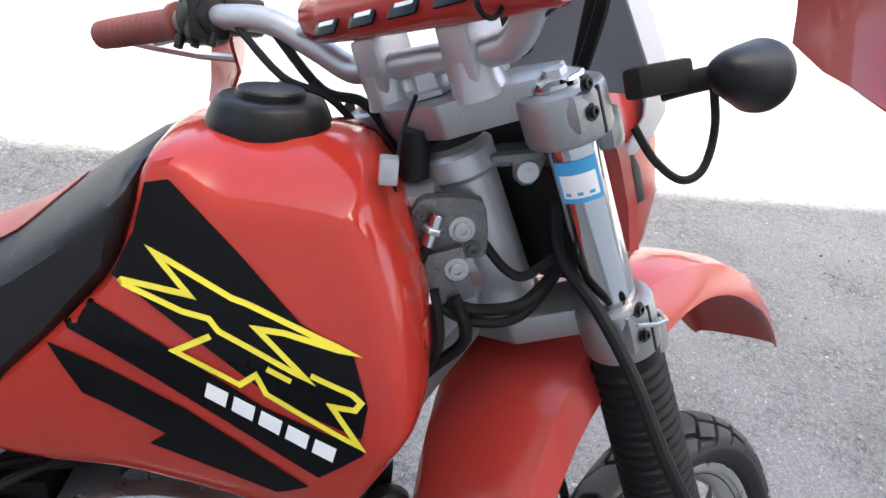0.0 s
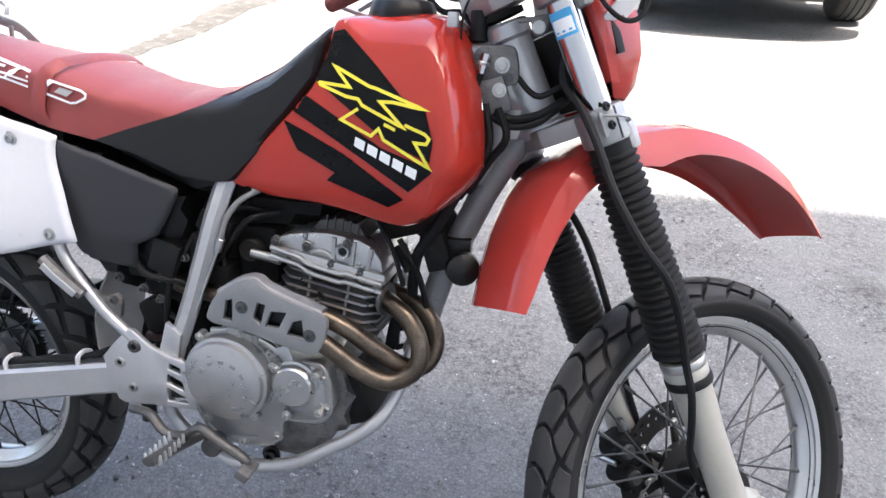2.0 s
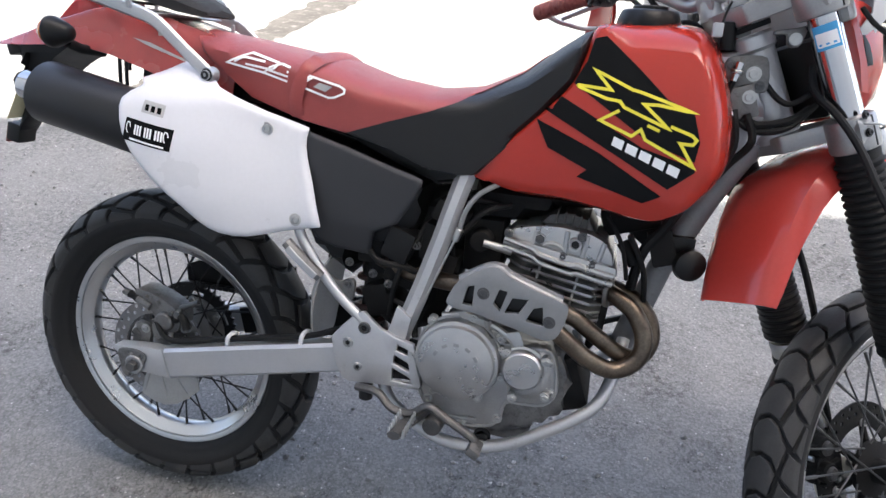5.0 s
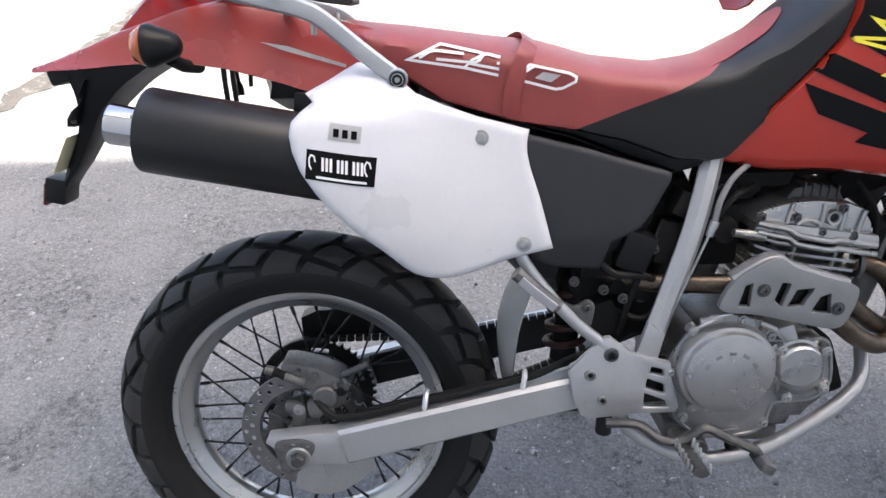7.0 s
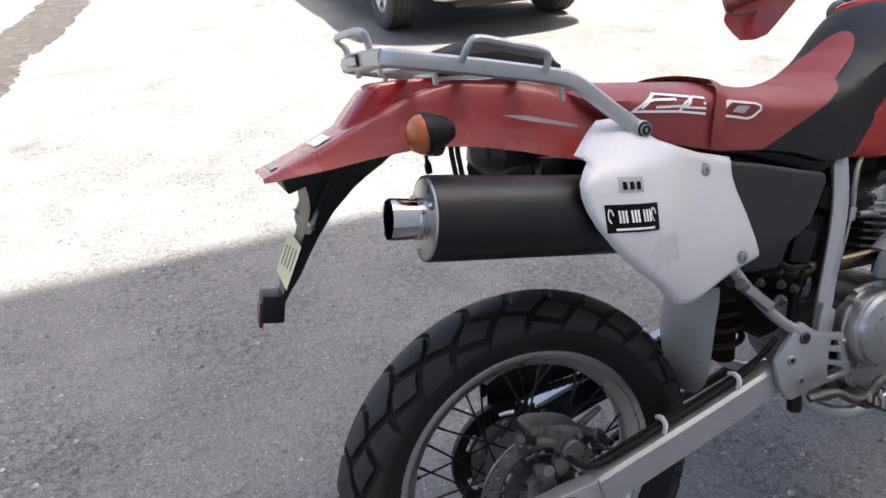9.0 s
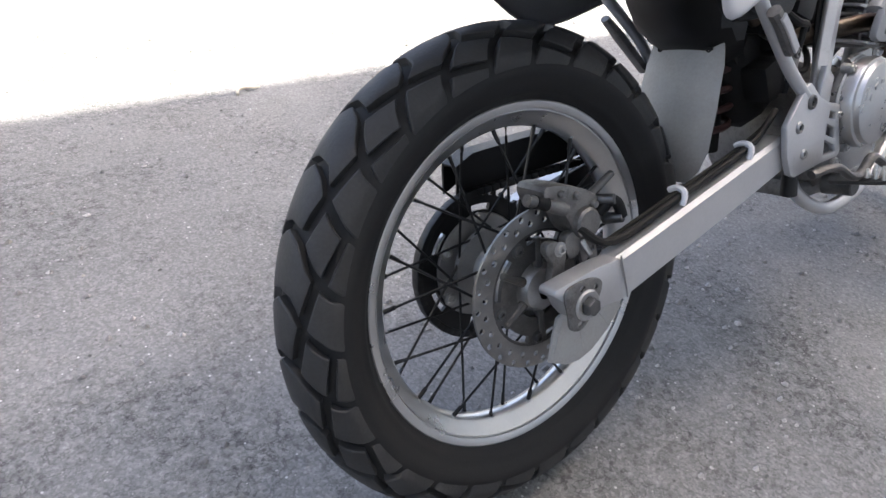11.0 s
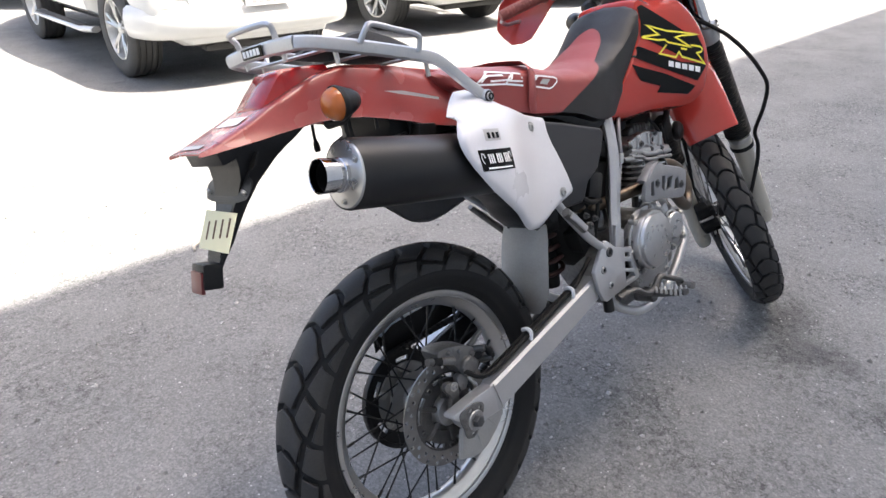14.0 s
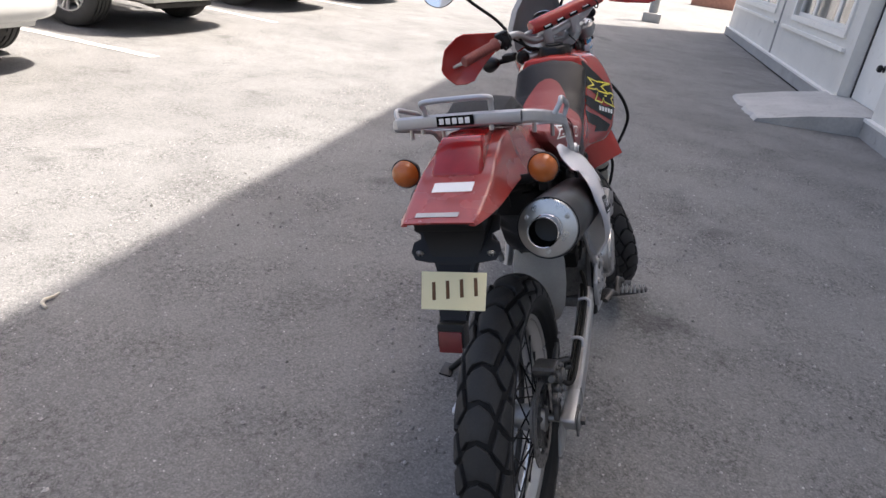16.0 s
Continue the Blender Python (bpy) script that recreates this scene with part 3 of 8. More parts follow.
def rim_ring(c, r, w):
    """An alloy rim: a narrow bright lip, a step, sloping walls and the spoke bed."""
    half = [(r, w - 0.004), (r + 0.001, w), (r - 0.001, w + 0.0016), (r - 0.006, w + 0.0008), (r - 0.0105, w - 0.0012), (r - 0.0110, w - 0.0048), (r - 0.0126, w - 0.0050), (r - 0.0136, w - 0.0036), (r - 0.0165, w - 0.0066), (r - 0.0225, w - 0.0125), (r - 0.0290, w - 0.0175), (r - 0.0330, w - 0.0230), (r - 0.0345, 0.0)]
    inner = [(r - 0.026, 0.0), (r - 0.025, w - 0.020), (r - 0.012, w - 0.012), (r - 0.010, w - 0.006)]
    prof = [(a, b) for a, b in inner] + half + [(a, -b) for a, b in reversed(half[:-1])] + [(a, -b) for a, b in reversed(inner[1:])]
    return lathe(B(), prof, (c[0], 0, c[1]), Y, 96, close=True)


def spokes(parent, c, rim, hub, hw, count, material, nipple, m=None, r=0.0019, eyelets=True):
    """Crossed wire spokes, each with its nipple, from the hub's flanges to the rim."""
    for i in range(count):
        side = -1 if i % 2 else 1
        lean = 1 if (i // 2) % 2 else -1
        a = 2 * math.pi * (i + 0.5) / count
        b = a + lean * 0.95
        p0 = Vector((c[0] + hub * math.cos(b), side * hw, c[1] + hub * math.sin(b)))
        p1 = Vector((c[0] + (rim - 0.036) * math.cos(a), side * 0.008, c[1] + (rim - 0.036) * math.sin(a)))
        q = p1.lerp(p0, 0.1)
        s = part("spoke", tube(B(), [p0, q], r, 6), material, parent, m=m)
        part("nipple", tube(B(), [q.lerp(p0, -0.12), q, p1.lerp(q, -0.08)], [r * 1.3, r * 1.7, r * 1.7], 6), nipple, parent, m=m)
        if eyelets:
            part("eyelet", tube(B(), [p1.lerp(q, 0.12), p1.lerp(q, -0.05)], [0.0046, 0.0062], 8), STEEL, parent, m=m)


def disc_ring(c, y, r0, r1, holes, t=0.0035, teeth=0, slots=()):
    """A drilled brake disc, or a toothed ring."""
    def circle(r, n, ph=0.0):
        return [(c[0] + r * math.cos(ph + 2 * math.pi * i / n), c[1] + r * math.sin(ph + 2 * math.pi * i / n)) for i in range(n)]
    outer = circle(r1, 72)
    if teeth:
        outer = []
        for i in range(teeth):
            for du, rr in ((0.0, r1 - 0.007), (0.25, r1 - 0.006), (0.42, r1), (0.58, r1), (0.75, r1 - 0.006)):
                w = 2 * math.pi * (i + du) / teeth
                outer.append((c[0] + rr * math.cos(w), c[1] + rr * math.sin(w)))
    inner = [circle(r0, 40)]
    for ra, rb, n, span, ph in slots:
        for i in range(n):
            w = ph + 2 * math.pi * i / n
            arc = [w - span + 2 * span * j / 6 for j in range(7)]
            inner.append([(c[0] + ra * math.cos(v), c[1] + ra * math.sin(v)) for v in arc] + [(c[0] + rb * math.cos(v), c[1] + rb * math.sin(v)) for v in reversed(arc)])
    for rr, n, hr, ph in holes:
        for i in range(n):
            w = ph + 2 * math.pi * i / n
            inner.append([(c[0] + rr * math.cos(w) + hr * math.cos(2 * math.pi * j / 8), c[1] + rr * math.sin(w) + hr * math.sin(2 * math.pi * j / 8)) for j in range(8)])
    return plate(outer, y - t / 2, y + t / 2, inner, bevel=0)


RC = (-0.009, 0.346)
rear_wheel = part("rear_wheel", lathe(B(), [(0.012, -0.075), (0.028, -0.07), (0.034, -0.052), (0.058, -0.048), (0.058, -0.040), (0.034, -0.034), (0.026, 0),
                  (0.034, 0.034), (0.058, 0.038), (0.058, 0.046), (0.034, 0.05), (0.028, 0.066), (0.012, 0.07)], (RC[0], 0, RC[1]), Y, 40), CAST, bike, "cast hub")
part("tyre", wheel_tyre(RC, 0.331, 0.2405, 0.057), SIDEWALL, rear_wheel, "black worn block-pattern tyre")
part("tread", tread(RC, 0.331, 0.2405, 0.057, 28), TYRE, rear_wheel, smooth=30)
part("rim", rim_ring(RC, 0.2365, 0.031), RIM_ALU, rear_wheel, "polished aluminium rim")
spokes(rear_wheel, RC, 0.2425, 0.052, 0.043, 36, BLACK_METAL, BLACK_METAL)
part("brake_disc", disc_ring(RC, -0.062, 0.080, 0.1095, ((0.103, 24, 0.0042, 0), (0.092, 24, 0.0042, 0.13))), DISC, rear_wheel, "dull drilled brake disc")
part("disc_carrier", disc_ring(RC, -0.060, 0.040, 0.0815, (), 0.006, slots=((0.066, 0.076, 5, 0.40, 0.2),)), SOOTY_CAST, rear_wheel, "dark disc carrier")
for i in range(5):
    w = 2 * math.pi * (i + 0.5) / 5 + 0.2
    part("bolt", bolt(B(), (RC[0] + 0.070 * math.cos(w), -0.062, RC[1] + 0.070 * math.sin(w)), (0, -1, 0), 0.0065, 0.006), DARK_STEEL, rear_wheel)
sprocket = part("sprocket", disc_ring(RC, 0.064, 0.066, 0.107, (), 0.006, 44, slots=((0.080, 0.089, 6, 0.19, 0.42),)), BLACK_METAL, rear_wheel, "black toothed sprocket")
part("sprocket_carrier", lathe(B(), [(0.020, 0.040), (0.032, 0.040), (0.040, 0.054), (0.060, 0.057), (0.074, 0.058), (0.076, 0.061), (0.076, 0.066), (0.030, 0.068)], (RC[0], 0, RC[1]), Y, 36), CAST, rear_wheel, "cast sprocket carrier")
for i in range(6):
    w = 2 * math.pi * (i + 0.5) / 6
    part("bolt", bolt(B(), (RC[0] + 0.068 * math.cos(w), 0.058, RC[1] + 0.068 * math.sin(w)), (0, -1, 0), 0.007, 0.006), STEEL, sprocket)
    part("carrier_arm", rod(B(), (RC[0] + 0.030 * math.cos(w), -0.060, RC[1] + 0.030 * math.sin(w)), (RC[0] + 0.070 * math.cos(w), -0.062, RC[1] + 0.070 * math.sin(w)), 0.007, 0.005, 8), SOOTY_CAST, rear_wheel)

FC = (1.431, 0.327)
front_wheel = part("front_wheel", lathe(B(), [(0.010, -0.06), (0.024, -0.058), (0.028, -0.046), (0.045, -0.042), (0.045, -0.035), (0.024, -0.028), (0.020, 0),
                   (0.024, 0.028), (0.052, 0.035), (0.052, 0.044), (0.024, 0.05), (0.010, 0.06)], (FC[0], 0, FC[1]), Y, 40), DIRTY_BLACK, bike, "dark hub", m=STEER)
part("tyre", wheel_tyre(FC, 0.346, 0.281, 0.046), SIDEWALL, front_wheel, "black block-pattern tyre", m=STEER)
part("tread", tread(FC, 0.346, 0.281, 0.046, 36, 0.75), TYRE, front_wheel, m=STEER, smooth=30)
part("rim", rim_ring(FC, 0.2805, 0.0275), RIM_ALU, front_wheel, "polished aluminium rim", m=STEER)
spokes(front_wheel, FC, 0.281, 0.042, 0.038, 36, DARK_STEEL, DARK_STEEL, m=STEER, eyelets=False)
part("brake_disc", disc_ring(FC, 0.062, 0.075, 0.120, ((0.112, 30, 0.0036, 0), (0.099, 30, 0.0036, 0.1))), DIRTY_BLACK, front_wheel, "drilled steel brake disc", m=STEER)
for i in range(6):
    w = 2 * math.pi * (i + 0.5) / 6
    part("carrier_arm", rod(B(), (FC[0] + 0.030 * math.cos(w), 0.05, FC[1] + 0.030 * math.sin(w)), (FC[0] + 0.080 * math.cos(w), 0.062, FC[1] + 0.080 * math.sin(w)), 0.008, 0.006, 8), DIRTY_BLACK, front_wheel, m=STEER)
    part("bolt", bolt(B(), (FC[0] + 0.080 * math.cos(w), 0.060, FC[1] + 0.080 * math.sin(w)), (0, -1, 0), 0.006, 0.006), STEEL, front_wheel, m=STEER)


# tank
def tank_half(x, z):
    return flow(x, (0.62, 0.72, 0.77, 0.86, 0.97, 1.03), (0.088, 0.101, 0.108, 0.131, 0.162, 0.162)) * flow(z, (0.75, 0.80, 0.90, 0.95, 1.0, 1.055), (0.88, 0.99, 0.99, 0.93, 0.82, 0.66))


TANK = smooth2([(0.628, 0.802), (0.645, 0.781), (0.70, 0.766), (0.785, 0.764), (0.845, 0.758), (0.905, 0.750), (0.945, 0.758), (0.995, 0.797), (1.022, 0.830),
                (1.030, 0.868), (1.022, 0.938), (1.0, 1.004), (0.976, 1.040), (0.950, 1.054), (0.880, 1.056), (0.815, 1.049), (0.797, 1.034), (0.789, 0.998), (0.772, 0.955), (0.728, 0.905)], 4)
rim_np = np.array(TANK)


SEAT_LINE = np.array([(0.632, 0.797), (0.728, 0.900), (0.772, 0.955), (0.790, 1.000), (0.797, 1.036)])


def tank_edge(x, z):
    """The rounding of the tank's rim: tight where it meets the seat."""
    d = edge_distance(np.array([(x, z)]), SEAT_LINE[:-1], SEAT_LINE[1:])[0]
    return min(lerp(d, (0.0, 0.02, 0.06), (0.007, 0.008, 0.045)), lerp(z, (0.77, 0.79, 0.83), (0.016, 0.018, 0.045)))


def tank_skin(x, z):
    edge = tank_edge(x, z)
    d = edge_distance(np.array([(x, z)]), rim_np, np.roll(rim_np, -1, 0))[0]
    s = min(d / edge, 1.0)
    return tank_half(x, z) * math.sqrt(1 - (1 - s) ** 2)


part("fuel_tank", puff(TANK, tank_half, tank_edge, 0.009, rings=(0.002, 0.005, 0.009, 0.014, 0.020, 0.027, 0.035, 0.044, 0.053)), RED, bike, "glossy red fuel tank")
tank = bike.children[-1]
DECAL_TOP = [(0.804, 1.024), (0.821, 1.028), (0.875, 0.984), (0.919, 0.945), (0.957, 0.929), (0.970, 0.890), (0.967, 0.862), (0.900, 0.883), (0.781, 0.957), (0.797, 0.990)]
DECAL_MID = [(0.762, 0.937), (0.742, 0.913), (0.937, 0.818), (0.970, 0.848), (0.967, 0.855), (0.893, 0.873)]
DECAL_LOW = [(0.730, 0.898), (0.833, 0.857), (0.930, 0.806), (0.905, 0.791), (0.803, 0.816), (0.817, 0.829), (0.753, 0.855), (0.740, 0.878)]
for d in (DECAL_TOP, DECAL_MID, DECAL_LOW):
    part("decal", drape(d, tank_skin, 0.0014, step=0.006), BLACK_DECAL, tank, "black graphic sticker")
ZIG_UPPER = [(0.778, 0.955), (0.833, 0.938), (0.853, 0.936), (0.860, 0.928), (0.926, 0.904), (0.888, 0.935), (0.908, 0.936), (0.957, 0.930), (0.880, 0.952), (0.869, 0.954), (0.811, 0.978), (0.838, 0.951)]
ZIG_LOWER = [(0.854, 0.923), (0.827, 0.906), (0.876, 0.888), (0.888, 0.899), (0.896, 0.885), (0.966, 0.855), (0.944, 0.886), (0.961, 0.886), (0.965, 0.893), (0.958, 0.899), (0.928, 0.908)]
part("decal", stroke(ZIG_UPPER, tank_skin, 0.0046, closed=True), YELLOW, tank, "yellow zigzag outline")
part("decal", stroke(ZIG_LOWER, tank_skin, 0.0046), YELLOW, tank, "yellow zigzag outline")
part("decal", stroke([(0.896, 0.906), (0.914, 0.900)], tank_skin, 0.0046), YELLOW, tank, "yellow dash")
for i in range(5):
    a = np.array((0.849, 0.878)) + np.array((0.0205, -0.0073)) * i
    part("decal", drape([tuple(a + d) for d in ((0, -0.0065), (0.016, -0.0125), (0.0185, 0.001), (0.0025, 0.0065))], tank_skin, 0.0017, step=0.02), WHITE_DECAL, tank, "white bar")
cap_body = lathe(B(), [(0, -0.012), (0.049, -0.012), (0.0515, -0.010), (0.0520, -0.004), (0.0500, 0.003), (0.0460, 0.012), (0.0435, 0.0150), (0.039, 0.0165), (0.028, 0.0168), (0.0275, 0.0215), (0.0260, 0.0230), (0.023, 0.0215), (0.0, 0.0215)], (0.880, 0, 1.057), (0, 0, 1), 72)
for v in cap_body.verts:
    r, w = math.hypot(v.co.x - 0.880, v.co.y), math.atan2(v.co.y, v.co.x - 0.880)
    if r > 0.034:
        k = 1 - 0.045 * (0.5 + 0.5 * math.cos(6 * w)) ** 3
        v.co.x, v.co.y = 0.880 + (v.co.x - 0.880) * k, v.co.y * k
cap = part("filler_cap", cap_body, BLACK_PLASTIC, tank, "black ribbed filler cap")
part("tank_tab", block(B(), (0.975, -0.088, 1.046), (0.014, 0.016, 0.020)), ALU, tank)

# seat
def seat_half(x, z):
    return flow(x, (0.10, 0.2, 0.35, 0.5, 0.6, 0.66, 0.72, 0.8), (0.085, 0.105, 0.118, 0.116, 0.108, 0.101, 0.101, 0.104))


SEAT = [(0.085, 0.985), (0.10, 0.998), (0.198, 0.986), (0.299, 0.971), (0.378, 0.961), (0.456, 0.938), (0.550, 0.926), (0.630, 0.936), (0.640, 0.9408), (0.695, 0.967), (0.748, 1.008), (0.785, 1.034), (0.800, 1.040),
        (0.806, 1.012), (0.792, 0.953), (0.744, 0.895), (0.640, 0.789), (0.611, 0.786), (0.557, 0.792), (0.483, 0.821), (0.417, 0.837), (0.331, 0.852), (0.234, 0.881), (0.189, 0.911), (0.13, 0.950)]
SEAM = [(0.406, 0.822), (0.417, 0.846), (0.480, 0.868), (0.556, 0.893), (0.600, 0.911), (0.622, 0.924), (0.640, 0.9408)]


def above_seam(x, z):
    return x < 0.41 or (x < 0.640 and z > float(np.interp(x, [p[0] for p in SEAM], [p[1] for p in SEAM])))


RINGS = (0.002, 0.005, 0.009, 0.014, 0.020, 0.027, 0.035)


SEAT_TOP = np.array(SEAT[:13])
SEAT_LOW = np.array(SEAT[SEAT.index((0.640, 0.789)):])


def seat_edge(x, z):
    """Soft along the top of the seat, tighter where it meets the tank and along its lower edge."""
    p = np.array([(x, z)])
    top = edge_distance(p, SEAT_TOP[:-1], SEAT_TOP[1:])[0]
    joint, low = edge_distance(p, SEAT_LINE[:-1], SEAT_LINE[1:])[0] - top, edge_distance(p, SEAT_LOW[:-1], SEAT_LOW[1:])[0] - top
    return min(flow(joint, (-0.035, 0.0, 0.05), (0.022, 0.027, 0.036)), flow(low, (-0.035, -0.01, 0.02), (0.010, 0.018, 0.036)))


seat = part("seat", puff(SEAT, seat_half, seat_edge, 0.009, SEAM, above_seam, rings=RINGS), SEAT_RED, bike, "red vinyl seat with black side covering")
part("seat_side", puff(SEAT, seat_half, seat_edge, 0.009, SEAM, lambda x, z: not above_seam(x, z), rings=RINGS), SEAT_BLACK, seat, "black textured vinyl")
seat_np = np.array(dense(SEAT, 0.02))


def seat_skin(x, z):
    d = edge_distance(np.array([(x, z)]), seat_np, np.roll(seat_np, -1, 0))[0]
    s = min(d / seat_edge(x, z), 1.0)
    return seat_half(x, z) * math.sqrt(1 - (1 - s) ** 2)


def seat_top(x, y):
    """Height of the seat's skin over a place of the plan."""
    hi = lerp(x, [p[0] for p in SEAT[:13]], [p[1] for p in SEAT[:13]])
    lo = hi - 0.05
    for _ in range(11):
        z = (lo + hi) / 2
        d = edge_distance(np.array([(x, z)]), seat_np, np.roll(seat_np, -1, 0))[0]
        q = min(d / seat_edge(x, z), 1.0)
        if seat_half(x, z) * math.sqrt(1 - (1 - q) ** 2) >= abs(y):
            lo = z
        else:
            hi = z
    return hi


def nose_panel():
    """The red panel on top of the seat's nose, between the black sides."""
    rows = []
    for i in range(19):
        x = 0.600 + 0.131 * i / 18
        w = flow(x, (0.60, 0.622, 0.64, 0.66, 0.69, 0.715, 0.728, 0.732), (0.086, 0.073, 0.066, 0.060, 0.050, 0.034, 0.017, 0.004))
        rows.append([(x, w * (k - 10) / 10, seat_top(x, w * (k - 10) / 10) - 0.0012 + 0.0030 * min(1.0, i / 4)) for k in range(21)])
    return loft(rows, 0.001)


part("nose_panel", nose_panel(), SEAT_RED, seat, "red vinyl panel")
part("seat_base", puff([(0.30, 0.862), (0.36, 0.842), (0.42, 0.826), (0.50, 0.793), (0.57, 0.768), (0.64, 0.785), (0.66, 0.82), (0.55, 0.835), (0.42, 0.865), (0.32, 0.885)], lambda x, z: 0.094, 0.012, 0.010, least=0.7, rings=(0.002, 0.005, 0.009)), BLACK_PLASTIC, seat, "black seat pan")
strap_path = [(0.330, -0.117, 0.866), (0.327, -0.1225, 0.888), (0.333, -0.1225, 0.915), (0.345, -0.1155, 0.945), (0.352, -0.098, 0.9565), (0.356, -0.08, 0.9620), (0.360, 0, 0.9675), (0.356, 0.08, 0.9620), (0.345, 0.1155, 0.945), (0.333, 0.1225, 0.915)]
part("seat_strap", tube(B(), catmull(strap_path, 5), 0.012, 8, flat=0.16, up=(0, -1, 0)), SEAT_RED, seat, "red vinyl strap")
TWO = [[(0.265, 0.932), (0.19, 0.944), (0.234, 0.963), (0.289, 0.95), (0.289, 0.946), (0.285, 0.941), (0.279, 0.938), (0.228, 0.944)],
       [(0.265, 0.95), (0.228, 0.955), (0.22, 0.954), (0.205, 0.946)],
       [(0.295, 0.949), (0.276, 0.942), (0.265, 0.932), (0.31, 0.921)],
       [(0.295, 0.949), (0.313, 0.944)],
       [(0.273, 0.937), (0.311, 0.929)],
       [(0.308, 0.937), (0.312, 0.936)],
       [(0.34, 0.936), (0.358, 0.932), (0.405, 0.921), (0.414, 0.916), (0.413, 0.91), (0.396, 0.902), (0.386, 0.901), (0.339, 0.914)],
       [(0.358, 0.932), (0.341, 0.922)],
       [(0.34, 0.932), (0.351, 0.93)]]
for line in TWO:
    part("decal", stroke(line, seat_skin, 0.0036, 0.0030), WHITE_DECAL, seat, "white outlined seat marking")
part("decal", drape([(0.369, 0.924), (0.393, 0.919), (0.38, 0.91), (0.358, 0.916)], seat_skin, 0.0030, step=0.008), GREY_MARK, seat, "pale grey square")

# side panels
def side_half(x, z):
    s = min(max((0.34 - x) / 0.24, 0), 1)
    s = s * s * (3 - 2 * s)
    t = flow(z, (0.64, 0.70, 0.76, 0.795, 0.815, 0.85, 0.88, 0.905, 0.925, 0.945), (0.50, 0.77, 0.95, 1.02, 1.02, 0.97, 0.84, 0.52, 0.14, -0.08))
    return 0.129 + 0.080 * s * t + lerp(z, (0.64, 0.72, 0.85), (0.024, 0.020, 0.0))


SIDE = [(0.058, 0.909), (0.087, 0.923), (0.106, 0.934), (0.123, 0.943), (0.150, 0.942), (0.176, 0.924), (0.200, 0.904), (0.235, 0.888), (0.282, 0.869), (0.352, 0.848),
        (0.349, 0.832), (0.349, 0.817), (0.353, 0.797), (0.366, 0.756), (0.377, 0.714), (0.385, 0.683), (0.330, 0.671), (0.273, 0.656), (0.252, 0.652), (0.231, 0.651), (0.207, 0.656), (0.190, 0.664), (0.177, 0.675),
        (0.149, 0.706), (0.115, 0.738), (0.086, 0.768), (0.070, 0.789), (0.052, 0.818), (0.043, 0.842), (0.040, 0.861), (0.043, 0.877), (0.055, 0.889), (0.069, 0.899)]
side_panel = part("side_panel", panel(SIDE, side_half, 0.003, 0.013), WHITE, bike, "white plastic side panel")


def on_side(x, z, lift=0.0):
    return Vector((x, -side_half(x, z) - lift, z))


for x, z in ((0.284, 0.842), (0.342, 0.693)):
    part("screw", bolt(B(), on_side(x, z, -0.001), (0, -1, 0), 0.0075, 0.005), STEEL, side_panel)
part("sticker", drape([(0.064, 0.847), (0.150, 0.832), (0.145, 0.796), (0.060, 0.811)], side_half, 0.0008, step=0.008), BLACK_DECAL, side_panel, "black rectangular sticker")
for i, w in enumerate((0.0, 0.005, 0.010, 0.019, 0.024, 0.029, 0.038, 0.043, 0.048)):
    a = np.array((0.081, 0.8325)) + np.array((1.0, -0.174)) * w
    part("sticker", drape([tuple(a + d) for d in ((0, -0.0125), (0.0032, -0.0131), (0.0042, 0.0030), (0.0010, 0.0036))], side_half, 0.0015, step=0.006), WHITE_DECAL, side_panel, "white bar")
for x, z in ((0.070, 0.831), (0.138, 0.819)):
    part("sticker", stroke([(x + 0.004 * math.cos(k * 0.9), z + 0.009 * math.sin(k * 0.9)) for k in range(6)], side_half, 0.0018, 0.0015), WHITE_DECAL, side_panel, "white scroll")
part("sticker", drape([(0.074, 0.8145), (0.136, 0.8035), (0.136, 0.8005), (0.074, 0.8115)], side_half, 0.0016, step=0.008), WHITE_DECAL, side_panel, "white bar")
part("sticker", drape([(0.094, 0.877), (0.133, 0.870), (0.130, 0.850), (0.090, 0.857)], side_half, 0.0008, step=0.008), GREY_MARK, side_panel, "small grey sticker")
for i in range(3):
    a = np.array((0.097, 0.866)) + np.array((0.011, -0.002)) * i
    part("sticker", drape([tuple(a + d) for d in ((0, -0.006), (0.007, -0.007), (0.008, 0.003), (0.001, 0.004))], side_half, 0.0016, step=0.008), BLACK_DECAL, side_panel, "dark bar")
COVER = [(0.345, 0.843), (0.42, 0.823), (0.50, 0.798), (0.545, 0.785), (0.555, 0.780), (0.554, 0.770), (0.535, 0.732), (0.515, 0.701), (0.495, 0.690), (0.474, 0.680), (0.463, 0.635), (0.40, 0.640), (0.360, 0.655), (0.350, 0.74)]
part("side_cover", panel(COVER, lambda x, z: 0.124 - 0.02 * max(0, x - 0.45) - 0.25 * max(0.0, 0.690 - z), 0.003, 0.014, 0.008, 0.008), GREY_PLASTIC, bike, "dark grey plastic air box cover")
part("air_box", puff([(0.30, 0.86), (0.42, 0.83), (0.56, 0.77), (0.56, 0.70), (0.52, 0.64), (0.42, 0.62), (0.36, 0.62), (0.33, 0.68), (0.30, 0.72)], lambda x, z: 0.095, 0.03, 0.02), BLACK_PLASTIC, bike, "black air box")

